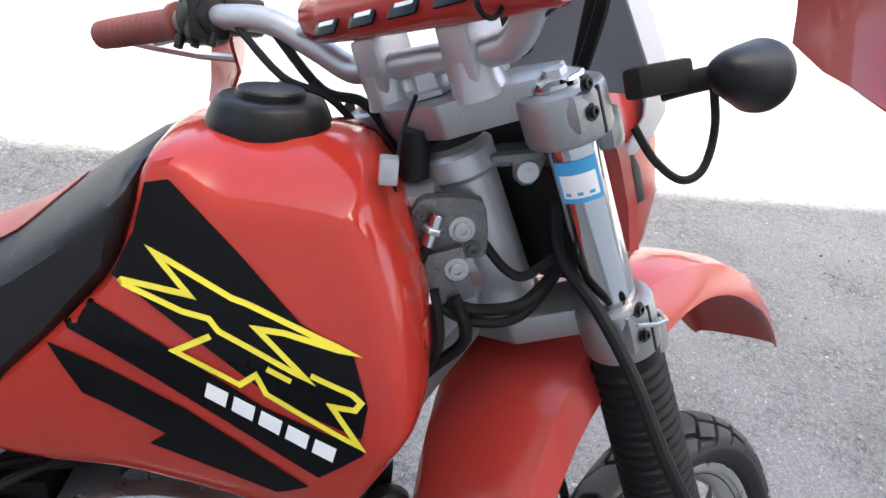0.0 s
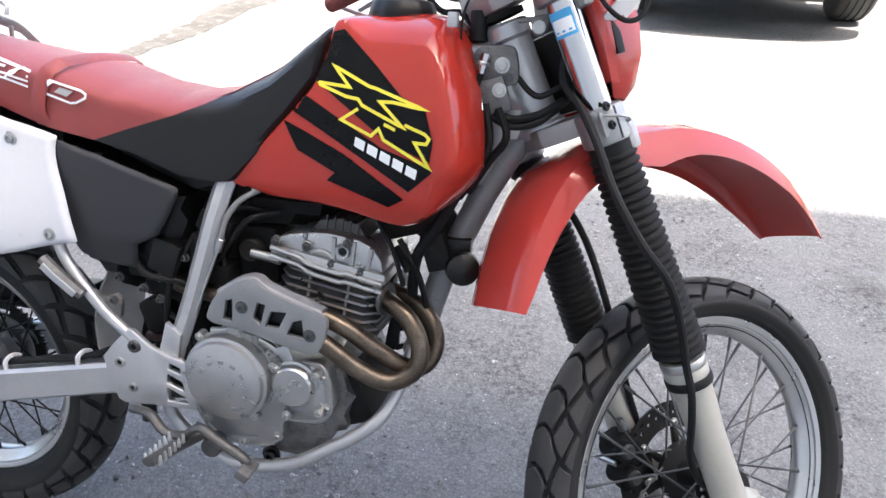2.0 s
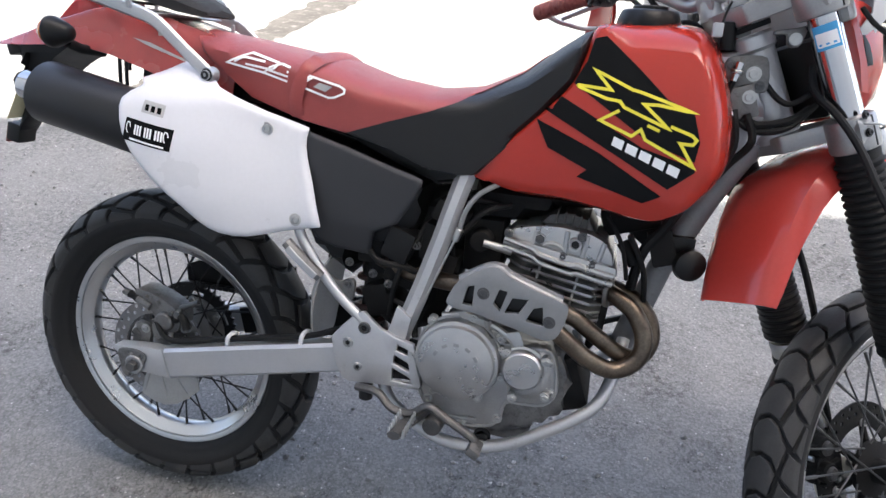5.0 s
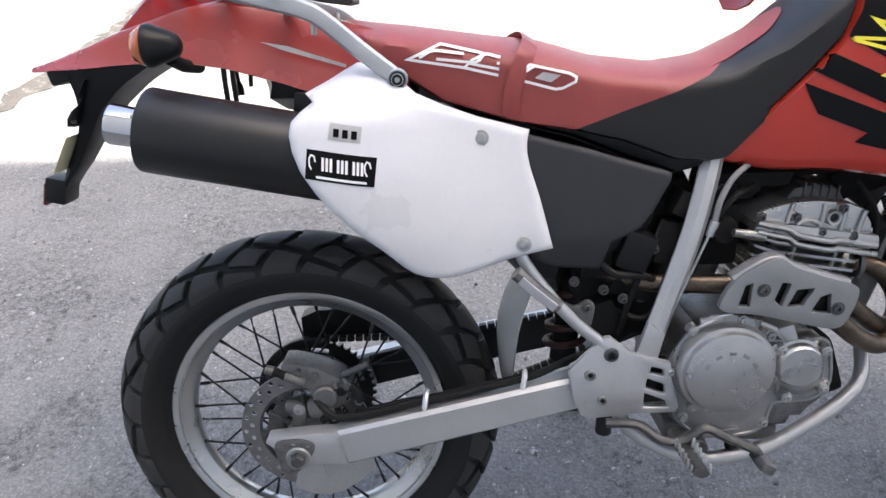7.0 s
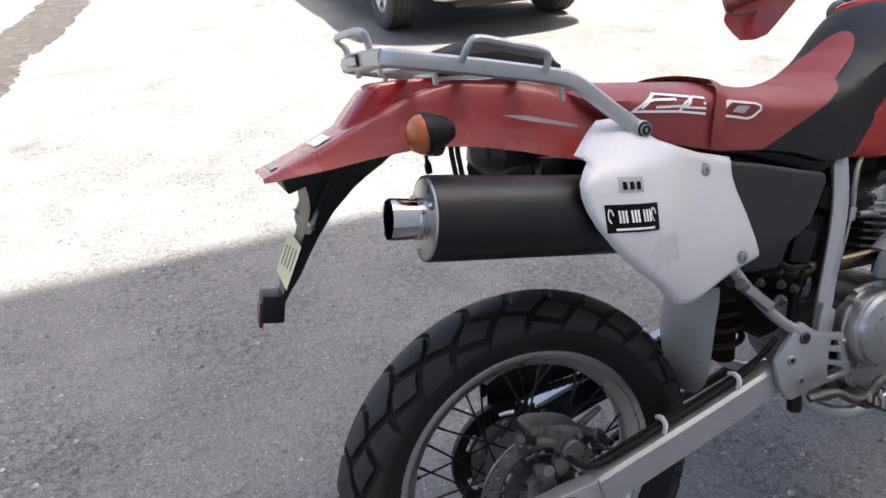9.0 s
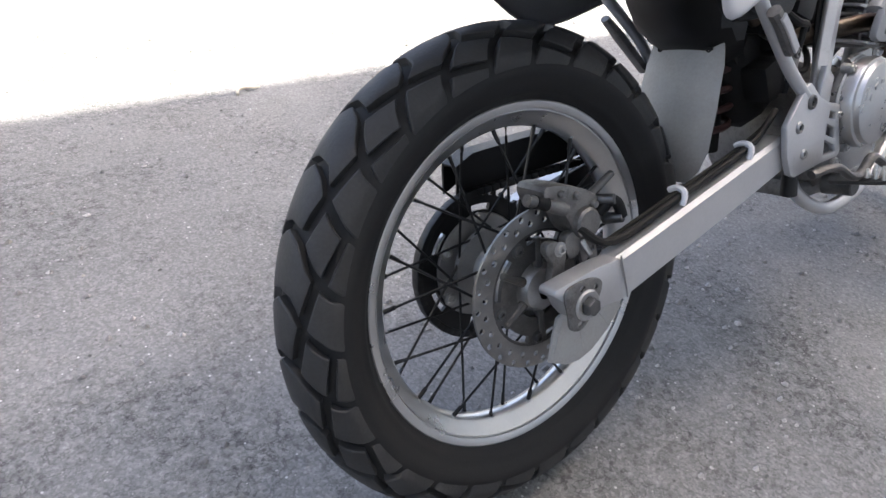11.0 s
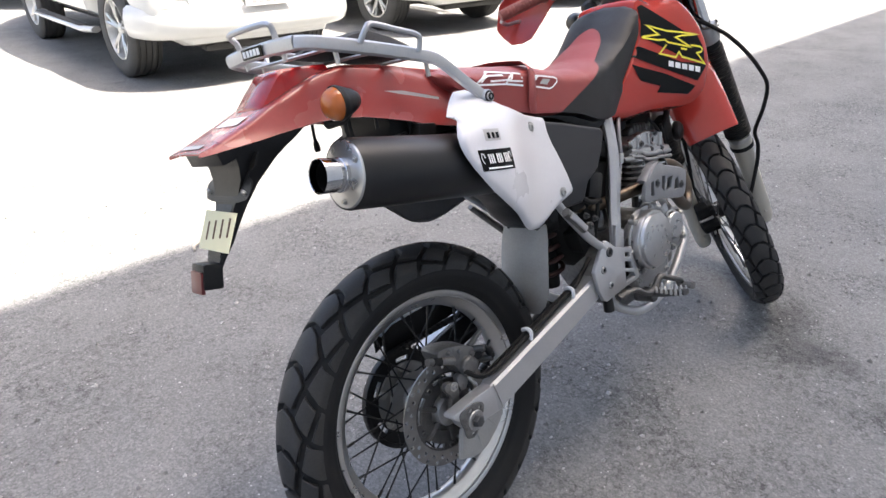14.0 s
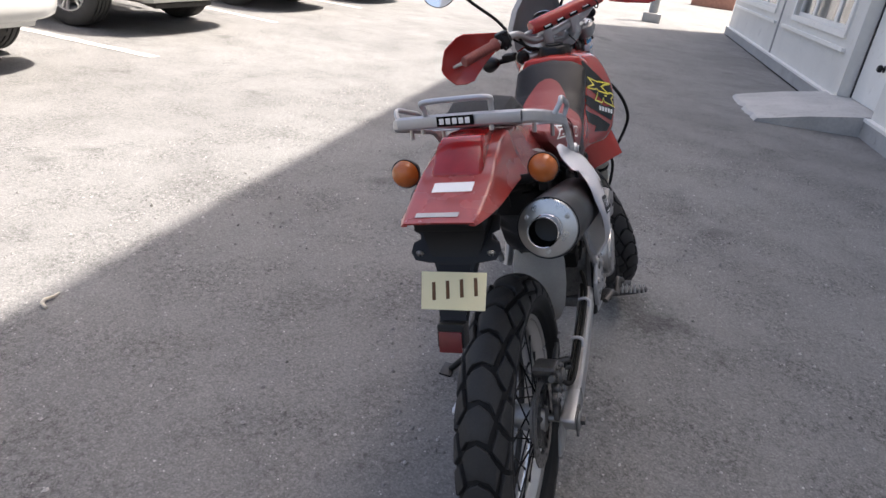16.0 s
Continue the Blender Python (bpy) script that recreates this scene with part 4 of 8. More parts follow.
# exhaust can
M0, M1 = Vector((-0.158, -0.137, 0.866)), Vector((0.17, -0.137, 0.800))
MA = (M1 - M0).normalized()
muffler = part("muffler", lathe(B(), [(0.0, 0.004), (0.050, 0.004), (0.0555, 0.0), (0.0565, 0.003), (0.0565, 0.345), (0.050, 0.355), (0.0, 0.36)], M0, MA, 48), MUFFLER, bike, "matt black round exhaust silencer")
part("end_cap", lathe(B(), [(0.026, -0.006), (0.030, -0.006), (0.052, -0.0015), (0.0545, 0.002), (0.026, 0.006)], M0, MA, 48), SATIN, muffler, "satin steel end cap")
part("tail_pipe", lathe(B(), [(0.0275, 0.008), (0.0275, -0.012), (0.0262, -0.013), (0.0275, -0.046), (0.0268, -0.048), (0.0255, -0.047), (0.0245, 0.02), (0.024, 0.03)], M0, MA, 40), CHROME, muffler, "polished tail pipe")
part("pipe_end", lathe(B(), [(0.0243, -0.036), (0.0243, 0.060), (0.0, 0.060)], M0, MA, 24), SOOT_AND_SHADE, muffler, "sooty pipe bore")
for i in range(3):
    w = 2 * math.pi * i / 3 + 0.5
    u = Vector((0, 1, 0))
    v = MA.cross(u).normalized()
    part("screw", bolt(B(), M0 + 0.042 * (u * math.cos(w) + v * math.sin(w)) - MA * 0.004, -MA, 0.0035, 0.004), STEEL, muffler)
part("muffler_bracket", block(B(), (0.052, -0.098, 0.888), (0.04, 0.02, 0.03), (0, 10, 0)), BLACK_METAL, bike)

# rear fender
TAIL = ((-0.338, 0.9455, 0.061, 0.945, 0.9405, 0.0615), (-0.325, 0.949, 0.063, 0.9485, 0.9405, 0.066), (-0.30, 0.957, 0.066, 0.955, 0.942, 0.074), (-0.25, 0.974, 0.068, 0.972, 0.944, 0.082), (-0.21, 0.990, 0.067, 0.988, 0.947, 0.085),
        (-0.16, 1.006, 0.063, 1.004, 0.949, 0.087), (-0.115, 1.020, 0.060, 1.018, 0.948, 0.088), (-0.06, 1.028, 0.060, 1.024, 0.939, 0.088), (0.02, 1.016, 0.062, 1.008, 0.916, 0.090), (0.08, 1.000, 0.066, 0.988, 0.895, 0.094), (0.13, 0.988, 0.070, 0.968, 0.882, 0.098), (0.19, 0.968, 0.075, 0.94, 0.87, 0.10))


def rear_fender():
    """A flat top between two creases, with sloping sides below them."""
    rows = []
    for k in range(45):
        x = -0.338 + 0.528 * k / 44
        top, cw, cz, low, lw = (lerp(x, [r[0] for r in TAIL], [r[i] for r in TAIL]) for i in range(1, 6))
        half = [(0, top + 0.001), (0.5 * cw, top + 0.0005), (cw - 0.008, top), (cw - 0.003, cz + 0.0005), (cw, cz - 0.0025)]
        half += [(cw + (lw - cw) * u ** 1.2, cz - 0.0025 + (low + 0.004 - cz) * u) for u in (0.2, 0.4, 0.6, 0.8, 1.0)] + [(lw + 0.001, low), (lw - 0.002, low - 0.001), (lw - 0.010, low)]
        rows.append([(x, -y, z) for y, z in reversed(half)] + [(x, y, z) for y, z in half[1:]])
    return loft(rows, 0.003)


rear_fender_part = part("rear_fender", rear_fender(), RED_FADED, bike, "faded red plastic rear fender")
part("decal", drape([(-0.010, 0.9725), (0.028, 0.9655), (0.106, 0.9395), (0.105, 0.9355), (0.022, 0.9605)], lambda x, z: 0.0885 - 0.24 * max(0.0, z - 0.955), 0.005, step=0.02), GREY_MARK, rear_fender_part, "pale stripe")


def on_tail(x, y, lift=0.002):
    return (x, y, lerp(x, [r[0] for r in TAIL], [r[1] for r in TAIL]) + lift)


def quad(pts):
    bm = B()
    bm.faces.new([bm.verts.new(p) for p in pts])
    return bm


part("decal", quad([on_tail(-0.262, -0.038), on_tail(-0.262, 0.032), on_tail(-0.238, 0.032), on_tail(-0.238, -0.038)]), WHITE_DECAL, rear_fender_part, "white label")
part("decal", quad([on_tail(-0.325, -0.030), on_tail(-0.325, 0.042), on_tail(-0.314, 0.042), on_tail(-0.314, -0.030)]), GREY_MARK, rear_fender_part, "pale bar")


def tail_lamp():
    rows = []
    for x, z, lo, hw in ((-0.219, 0.9875, 0.975, 0.046), (-0.216, 0.993, 0.978, 0.047), (-0.196, 1.013, 0.985, 0.046), (-0.176, 1.032, 0.990, 0.044), (-0.168, 1.0375, 0.995, 0.043), (-0.160, 1.0395, 1.0, 0.042), (-0.115, 1.038, 1.005, 0.040), (-0.075, 1.0345, 1.01, 0.037)):
        rows.append([(x, -hw, lo), (x, -hw * 0.95, z - 0.006), (x, -hw * 0.82, z), (x, 0, z + 0.001), (x, hw * 0.82, z), (x, hw * 0.95, z - 0.006), (x, hw, lo)])
    return loft(rows, 0, True)


part("tail_lamp", tail_lamp(), TAIL_RED, rear_fender_part, "red tail lamp lens")


# turn signals
def signal(name, centre, axis, length, parent, m=None, arm=None, k=1.0):
    """A bullet indicator: amber lens, black shell and stalk."""
    c, a = Vector(centre), Vector(axis).normalized()
    body = part(name, lathe(B(), [(0.0, length), (0.008 * k, length * 0.99), (0.0145 * k, length * 0.93), (0.021 * k, length * 0.74), (0.0275 * k, length * 0.42), (0.0322 * k, 0.009), (0.0338 * k, 0.006), (0.0338 * k, 0.0), (0.030 * k, 0.0), (0.0, 0.001)], c, a, 32), BLACK_PLASTIC, parent, "black indicator shell", m=m)
    part("lens", lathe(B(), [(0.0, -0.020), (0.012 * k, -0.0195), (0.023 * k, -0.015), (0.030 * k, -0.006), (0.032 * k, 0.0), (0.032 * k, 0.004)], c, a, 32), AMBER, body, "amber lens", m=m)
    if arm:
        part("stalk", tube(B(), [Vector(p) for p in arm], 0.009, 10), RUBBER, body, m=m)
    return body


for s in (-1, 1):
    signal("turn_signal", (-0.142, s * 0.134 - (0.010 if s > 0 else 0.0), 0.972), (1, 0, 0), 0.044, bike, k=0.82, arm=((-0.118, s * 0.125, 0.955), (-0.112, s * 0.10, 0.945), (-0.108, s * 0.05, 0.94)))

# licence bracket
def bracket_body():
    """A curved tapering trough from the fender's underside down to the reflector."""
    rows = []
    for (xr, zr), (xf, zf), hw in (((-0.300, 0.945), (-0.150, 0.955), 0.066), ((-0.288, 0.927), (-0.180, 0.936), 0.064), ((-0.286, 0.910), (-0.202, 0.924), 0.060), ((-0.287, 0.893), (-0.221, 0.911), 0.055), ((-0.293, 0.873), (-0.254, 0.882), 0.046),
                                   ((-0.303, 0.852), (-0.279, 0.851), 0.036), ((-0.317, 0.824), (-0.299, 0.823), 0.030), ((-0.330, 0.800), (-0.315, 0.799), 0.027), ((-0.346, 0.777), (-0.334, 0.778), 0.025), ((-0.366, 0.748), (-0.356, 0.748), 0.023)):
        c, half = -0.006, 0.30
        rows.append([(xr, c - hw * 0.9, zr), (xr + (xf - xr) * half, c - hw, zr + (zf - zr) * half), (xf - 0.004, c - hw, zf), (xf, c - hw * 0.92, zf + 0.002),
                     (xf, c + hw * 0.92, zf + 0.002), (xf - 0.004, c + hw, zf), (xr + (xf - xr) * half, c + hw, zr + (zf - zr) * half), (xr, c + hw * 0.9, zr), (xr, c - hw * 0.9, zr)])
    return loft(rows, 0, True)


part("bracket_side", bracket_body(), BLACK_PLASTIC, bike, "black plastic licence bracket")
BACK = [(-0.081, 0.0), (0.069, 0.0), (0.069, -0.0217), (0.056, -0.0279), (0.056, -0.0387), (0.069, -0.0449), (0.072, -0.0581), (0.064, -0.0712), (0.039, -0.0759), (-0.051, -0.0759), (-0.076, -0.0712), (-0.084, -0.0581), (-0.081, -0.0449), (-0.068, -0.0387), (-0.068, -0.0279), (-0.081, -0.0217)]


def tail_plane(y, d, lift=0.0):
    """A place on the sloping licence plane: y across, d down from its top edge."""
    return Vector((-0.258 + 0.50 * d - 0.87 * lift, y, 0.929 + 0.866 * d - 0.5 * lift))


def tail_plate(poly, t, lift=0.0):
    bm = B()
    a, b = [bm.verts.new(tail_plane(y, d, lift)) for y, d in poly], [bm.verts.new(tail_plane(y, d, lift + t)) for y, d in poly]
    bm.faces.new(a)
    bm.faces.new(b[::-1])
    for i in range(len(poly)):
        bm.faces.new((a[i], b[i], b[(i + 1) % len(poly)], a[(i + 1) % len(poly)]))
    bmesh.ops.recalc_face_normals(bm, faces=bm.faces[:])
    return bm


bracket = part("licence_bracket", tail_plate(BACK, 0.004), BLACK_PLASTIC, bike, "black plastic licence plate holder")
part("bracket_hood", block(B(), (-0.300, -0.008, 0.934), (0.030, 0.118, 0.022), (0, -14, 0), 0.2), BLACK_PLASTIC, bracket)
part("slot", tail_plate([(-0.026, -0.045), (0.018, -0.045), (0.018, -0.056), (-0.026, -0.056)], 0.001, 0.0045), GREY_MARK, bracket, "pale slot")
part("screw", bolt(B(), tail_plane(0.056, -0.060, 0.004), (-0.87, 0, -0.5), 0.005, 0.004), STEEL, bracket)
part("screw", bolt(B(), tail_plane(-0.068, -0.060, 0.004), (-0.87, 0, -0.5), 0.005, 0.004), STEEL, bracket)
part("tongue", tail_plate([(-0.034, -0.07), (0.024, -0.07), (0.018, -0.165), (-0.028, -0.165)], 0.006, -0.004), BLACK_PLASTIC, bracket)
tag = part("paper_tag", tail_plate([(-0.062, -0.089), (0.051, -0.087), (0.049, -0.149), (-0.061, -0.150)], 0.001, 0.008), PAPER, bracket, "cream paper tag with brown marks")
for i in range(4):
    y, d = 0.032 - 0.024 * i, 0.0025 * i
    part("mark", tail_plate([(y, -0.104 + d), (y - 0.006, -0.1035 + d), (y - 0.008, -0.133 + d), (y - 0.002, -0.1335 + d)], 0.0004, 0.0094), INK, tag, "brown bar")
part("reflector", block(B(), (-0.361, -0.009, 0.762), (0.032, 0.046, 0.040), (0, 14, 0), 0.15), BLACK_PLASTIC, bracket)
part("reflector_lens", block(B(), (-0.3785, -0.009, 0.757), (0.006, 0.038, 0.034), (0, 14, 0)), REFLECTOR, bracket, "red reflector")

# Mirror of the white panel; the shade on its inside is put into the grey.
part("side_panel", panel(SIDE, side_half, 0.003, 0.02), SHADED_PANEL, bike, "left side panel, its colour darkened for shade", m=Matrix.Diagonal((1, -1, 1, 1)))

# frame and swingarm
def mirrored(name, make, material, label=""):
    """The same part on both sides of the frame."""
    part(name, make(), material, bike, label)
    part(name, make(), material, bike, label, m=Matrix.Diagonal((1, -1, 1, 1)))


def swing_arm():
    rows = []
    for x, z, h, y0, y1 in ((0.050, 0.357, 0.030, -0.106, -0.138), (0.060, 0.359, 0.032, -0.104, -0.141), (0.20, 0.391, 0.031, -0.104, -0.141), (0.33, 0.419, 0.030, -0.100, -0.138), (0.43, 0.440, 0.029, -0.095, -0.134)):
        c = 0.006
        rows.append([(x, y1, z - h + c), (x, y1, z + h - c), (x, y1 + c, z + h), (x, y0 - c, z + h), (x, y0, z + h - c), (x, y0, z - h + c), (x, y0 - c, z - h), (x, y1 + c, z - h), (x, y1, z - h + c)])
    return loft(rows, 0, True)


def arm_end():
    """The tapering open end of the swingarm, with a chamfered top."""
    return plate([(-0.058, 0.374), (-0.055, 0.381), (0.014, 0.388), (0.056, 0.3885), (0.069, 0.330), (0.012, 0.332), (-0.026, 0.333), (-0.038, 0.348), (-0.044, 0.362)], -0.1400, -0.112, bevel=0.0025)


def adjuster_plate():
    return plate(smooth2([(-0.044, 0.368), (-0.036, 0.379), (-0.004, 0.381), (0.016, 0.374), (0.018, 0.360), (0.000, 0.332), (-0.018, 0.318), (-0.036, 0.324), (-0.040, 0.345)], 3), -0.1400, -0.1440,
                 [[(-0.015 + 0.005 * math.cos(i * 0.785), 0.371 + 0.0035 * math.sin(i * 0.785)) for i in range(8)], [(0.008 + 0.0035 * math.cos(i * 0.785), 0.367 + 0.0035 * math.sin(i * 0.785)) for i in range(8)], [(-0.019 + 0.005 * math.cos(i * 0.785), 0.326 + 0.0035 * math.sin(i * 0.785)) for i in range(8)]], 0.0012)


mirrored("swing_arm", swing_arm, ALU, "silver box-section swingarm")
mirrored("arm_end", arm_end, ALU)
part("arm_seam", tube(B(), [(0.0555, -0.1415, 0.392), (0.060, -0.1425, 0.372), (0.066, -0.1425, 0.345), (0.069, -0.1415, 0.332)], 0.0016, 6), CAST_BRIGHT, bike)
# Black strip added over the left arm's inner face to subdue its bright reflection.
part("chain_slider", bar(B(), [(0.09, 0.100, 0.366), (0.20, 0.100, 0.391), (0.33, 0.096, 0.419), (0.43, 0.091, 0.442)], 0.004, 0.031, (0, 1, 0)), BLACK_PLASTIC, bike, "added black strip that darkens the left arm's inner face")
adjuster = part("adjuster", adjuster_plate(), CAST_DIRTY, bike, "dusty chain adjuster plate")
part("washer", lathe(B(), [(0.0, 0.003), (0.018, 0.003), (0.020, 0.001), (0.020, -0.004), (0, -0.004)], (-0.008, -0.1440, 0.348), (0, -1, 0), 24), CAST, adjuster)
axle = part("rear_axle", rod(B(), (-0.008, -0.155, 0.348), (-0.008, 0.155, 0.348), 0.0085), STEEL, bike)
part("nut", lathe(B(), [(0.0, 0.010), (0.010, 0.010), (0.0115, 0.008), (0.0115, 0.0), (0.014, 0.0), (0.014, -0.003), (0, -0.003)], (-0.008, -0.147, 0.348), (0, -1, 0), 6), DARK_STEEL, axle)
PIVOT = [(0.412, 0.486), (0.430, 0.508), (0.462, 0.541), (0.472, 0.543), (0.503, 0.517), (0.535, 0.504), (0.566, 0.497), (0.570, 0.470), (0.584, 0.420), (0.578, 0.411), (0.519, 0.410), (0.446, 0.404), (0.434, 0.410), (0.420, 0.440)]
SLOTS = [[(0.537, 0.491), (0.556, 0.485), (0.556, 0.474), (0.535, 0.480)], [(0.532, 0.471), (0.558, 0.460), (0.561, 0.443), (0.530, 0.455)], [(0.529, 0.446), (0.562, 0.432), (0.567, 0.421), (0.529, 0.421)]]
pivot_plate = part("pivot_plate", plate(PIVOT, -0.136, -0.147, SLOTS, 0.0025), ALU, bike, "silver slotted frame pivot plate")
for x, z, r in ((0.445, 0.481, 0.0085), (0.475, 0.514, 0.0105), (0.465, 0.437, 0.0075)):
    collar = part("bolt", lathe(B(), [(0.0, 0.001), (r * 0.62, 0.001), (r * 0.70, 0.004), (r, 0.0035), (r * 1.12, 0.0), (r * 1.12, -0.003)], (x, -0.147, z), (0, -1, 0), 20), CAST if r < 0.01 else DARK_STEEL, pivot_plate)
    part("bolt_recess", bolt(B(), (x, -0.147, z), (0, -1, 0), r * 0.5, 0.0025, 6), BLACK_METAL, collar)
# Added black sheet that stands in for the shade seen through the slots.
part("plate_backing", plate([(0.52, 0.505), (0.566, 0.494), (0.575, 0.418), (0.52, 0.414)], -0.118, -0.124), BLACK_METAL, pivot_plate)
mirrored("frame_tube", lambda: bar(B(), catmull([(0.632, -0.066, 0.830), (0.622, -0.084, 0.795), (0.607, -0.100, 0.738), (0.592, -0.108, 0.680), (0.566, -0.114, 0.595), (0.541, -0.122, 0.520), (0.534, -0.128, 0.490)], 3), 0.012, 0.0165, (0, 1, 0), 0.42), ALU, "silver frame tube")
part("frame_bracket", plate([(0.512, 0.500), (0.530, 0.560), (0.556, 0.540), (0.548, 0.498)], -0.128, -0.138), ALU, bike)
part("subframe_tube", tube(B(), catmull([(0.325, -0.120, 0.72), (0.343, -0.132, 0.666), (0.373, -0.137, 0.621), (0.42, -0.139, 0.566), (0.469, -0.139, 0.524), (0.485, -0.138, 0.508)], 4), 0.0092, 12), ALU, bike, "silver subframe tube")
peg_right = part("passenger_footrest", bar(B(), [(0.330, -0.158, 0.654), (0.352, -0.158, 0.634), (0.392, -0.152, 0.597)], 0.009, 0.0095, (0, 1, 0), 0.3), CAST_DIRTY, bike, "folded silver passenger footrest")
part("rubber_pad", bar(B(), [(0.336, -0.168, 0.646), (0.352, -0.168, 0.631), (0.386, -0.163, 0.600)], 0.002, 0.0065, (0, 1, 0), 0.3), ALU, peg_right)
hanger = part("footrest_hanger", plate(smooth2([(0.395, 0.600), (0.420, 0.588), (0.438, 0.597), (0.449, 0.590), (0.448, 0.572), (0.443, 0.555), (0.425, 0.562), (0.400, 0.585)], 3), -0.126, -0.136, bevel=0.003), CAST_DIRTY, bike)
part("bolt", bolt(B(), (0.437, -0.135, 0.587), (0, -1, 0), 0.006, 0.006), DARK_STEEL, hanger)
part("passenger_footrest", tube(B(), [(0.345, 0.137, 0.652), (0.378, 0.137, 0.622), (0.446, 0.137, 0.557)], [0.009, 0.012, 0.011], 8, flat=0.7), CAST_DIRTY, bike, "folded metal passenger footrest")
part("subframe_tube", tube(B(), catmull([(0.28, 0.110, 0.74), (0.325, 0.120, 0.69), (0.37, 0.126, 0.655), (0.43, 0.128, 0.60), (0.48, 0.130, 0.53)], 4), 0.0095, 12), ALU, bike)
part("brake_hose", tube(B(), catmull([(0.02, -0.105, 0.430), (0.064, -0.122, 0.404), (0.194, -0.124, 0.431), (0.348, -0.122, 0.464), (0.41, -0.115, 0.487), (0.46, -0.10, 0.50)], 5), 0.0055, 8), RUBBER, bike, "black brake hose")
part("brake_hose", tube(B(), catmull([(0.06, -0.112, 0.400), (0.194, -0.113, 0.430), (0.348, -0.111, 0.463), (0.42, -0.105, 0.48)], 5), 0.0045, 8), RUBBER, bike, "black cable")
for x, z in ((0.348, 0.464), (0.195, 0.433)):
    part("hose_clip", tube(B(), catmull([(x - 0.003, -0.130, z - 0.012), (x, -0.131, z + 0.004), (x + 0.002, -0.118, z + 0.009), (x + 0.004, -0.104, z + 0.003)], 3), 0.0045, 6), WHITE, bike, "white hose clip")
# rear brake
caliper = part("brake_caliper", plate(smooth2([(-0.026, 0.491), (0.022, 0.481), (0.058, 0.462), (0.068, 0.442), (0.064, 0.418), (0.044, 0.408), (0.018, 0.424), (0.004, 0.448), (-0.026, 0.468)], 3), -0.052, -0.100, bevel=0.008), CAST_DIRTY, bike, "dusty brake caliper")
part("caliper_body", lathe(B(), [(0.0, 0.012), (0.017, 0.012), (0.020, 0.009), (0.021, 0.0), (0.0, 0.0)], (0.036, -0.098, 0.432), (0, -1, 0), 24), CAST_DIRTY, caliper)
part("caliper_lug", plate(smooth2([(0.004, 0.418), (0.020, 0.424), (0.030, 0.410), (0.024, 0.392), (0.008, 0.392)], 3), -0.086, -0.100, bevel=0.003), CAST_DIRTY, caliper)
part("caliper_pin", tube(B(), [(-0.056, -0.098, 0.482), (-0.040, -0.098, 0.476), (-0.038, -0.098, 0.475), (-0.024, -0.098, 0.469), (0.004, -0.098, 0.457)], [0.0075, 0.0075, 0.0058, 0.0085, 0.0095], 12), CAST_DIRTY, caliper)
part("pin_boot", tube(B(), [(-0.044, -0.098, 0.4775), (-0.034, -0.098, 0.4735), (-0.026, -0.098, 0.470)], [0.0085, 0.0068, 0.0088], 12), RUBBER, caliper)
part("caliper_arm", plate(smooth2([(-0.029, 0.420), (-0.014, 0.420), (0.001, 0.408), (-0.001, 0.387), (-0.008, 0.358), (-0.024, 0.352), (-0.026, 0.372), (-0.021, 0.393), (-0.031, 0.408)], 3), -0.090, -0.102, bevel=0.003), CAST_DIRTY, caliper)
part("bolt", bolt(B(), (-0.009, -0.101, 0.409), (0, -1, 0), 0.0065, 0.006), CAST, caliper)
part("bleed_nipple", rod(B(), (0.040, -0.09, 0.404), (0.046, -0.10, 0.385), 0.005, 0.004, 8), STEEL, caliper)
guard = part("disc_guard", plate([(-0.014, 0.316), (-0.022, 0.294), (-0.031, 0.258), (0.0, 0.243), (0.024, 0.240), (0.050, 0.247), (0.080, 0.266), (0.106, 0.290), (0.104, 0.316), (0.06, 0.332), (0.02, 0.328)], -0.094, -0.099, bevel=0.0018), FLAP, bike, "grey plastic disc guard")
for x0, z0, x1, z1 in ((-0.006, 0.312, -0.024, 0.262), (0.018, 0.318, 0.034, 0.250), (0.046, 0.322, 0.082, 0.272)):
    part("guard_rib", rod(B(), (x0, -0.099, z0), (x1, -0.0985, z1), 0.0022, 0.0016, 6), FLAP, guard)
for x, y, z, r in ((0.022, -0.098, 0.470, 0.006), (0.052, -0.098, 0.452, 0.006), (-0.004, -0.099, 0.478, 0.005)):
    part("caliper_boss", rod(B(), (x, y, z), (x, y - 0.008, z), r, r * 0.8, 12), CAST_DIRTY, caliper)
part("hose_joint", tube(B(), catmull([(0.060, -0.10, 0.438), (0.074, -0.108, 0.452), (0.086, -0.110, 0.446), (0.092, -0.112, 0.428)], 4), 0.0075, 10), RUBBER, caliper)
for x, z in ((0.064, 0.452), (0.080, 0.424)):
    part("hose_fitting", rod(B(), (x, -0.092, z), (x + 0.010, -0.116, z + 0.004), 0.0085, 0.007, 10), DARK_STEEL, caliper)
part("caliper_slide", rod(B(), (0.062, -0.085, 0.458), (0.104, -0.085, 0.478), 0.0065, 0.005, 12), DARK_STEEL, caliper)
# chain side
part("chain_guard", loft([[(x, 0.075, z - 0.055), (x, 0.070, z), (x, 0.105, z), (x, 0.108, z - 0.045)] for x, z in ((-0.03, 0.492), (0.0, 0.505), (0.08, 0.508), (0.15, 0.510), (0.22, 0.514))], 0.003), BLACK_PLASTIC, bike, "black chain guard")


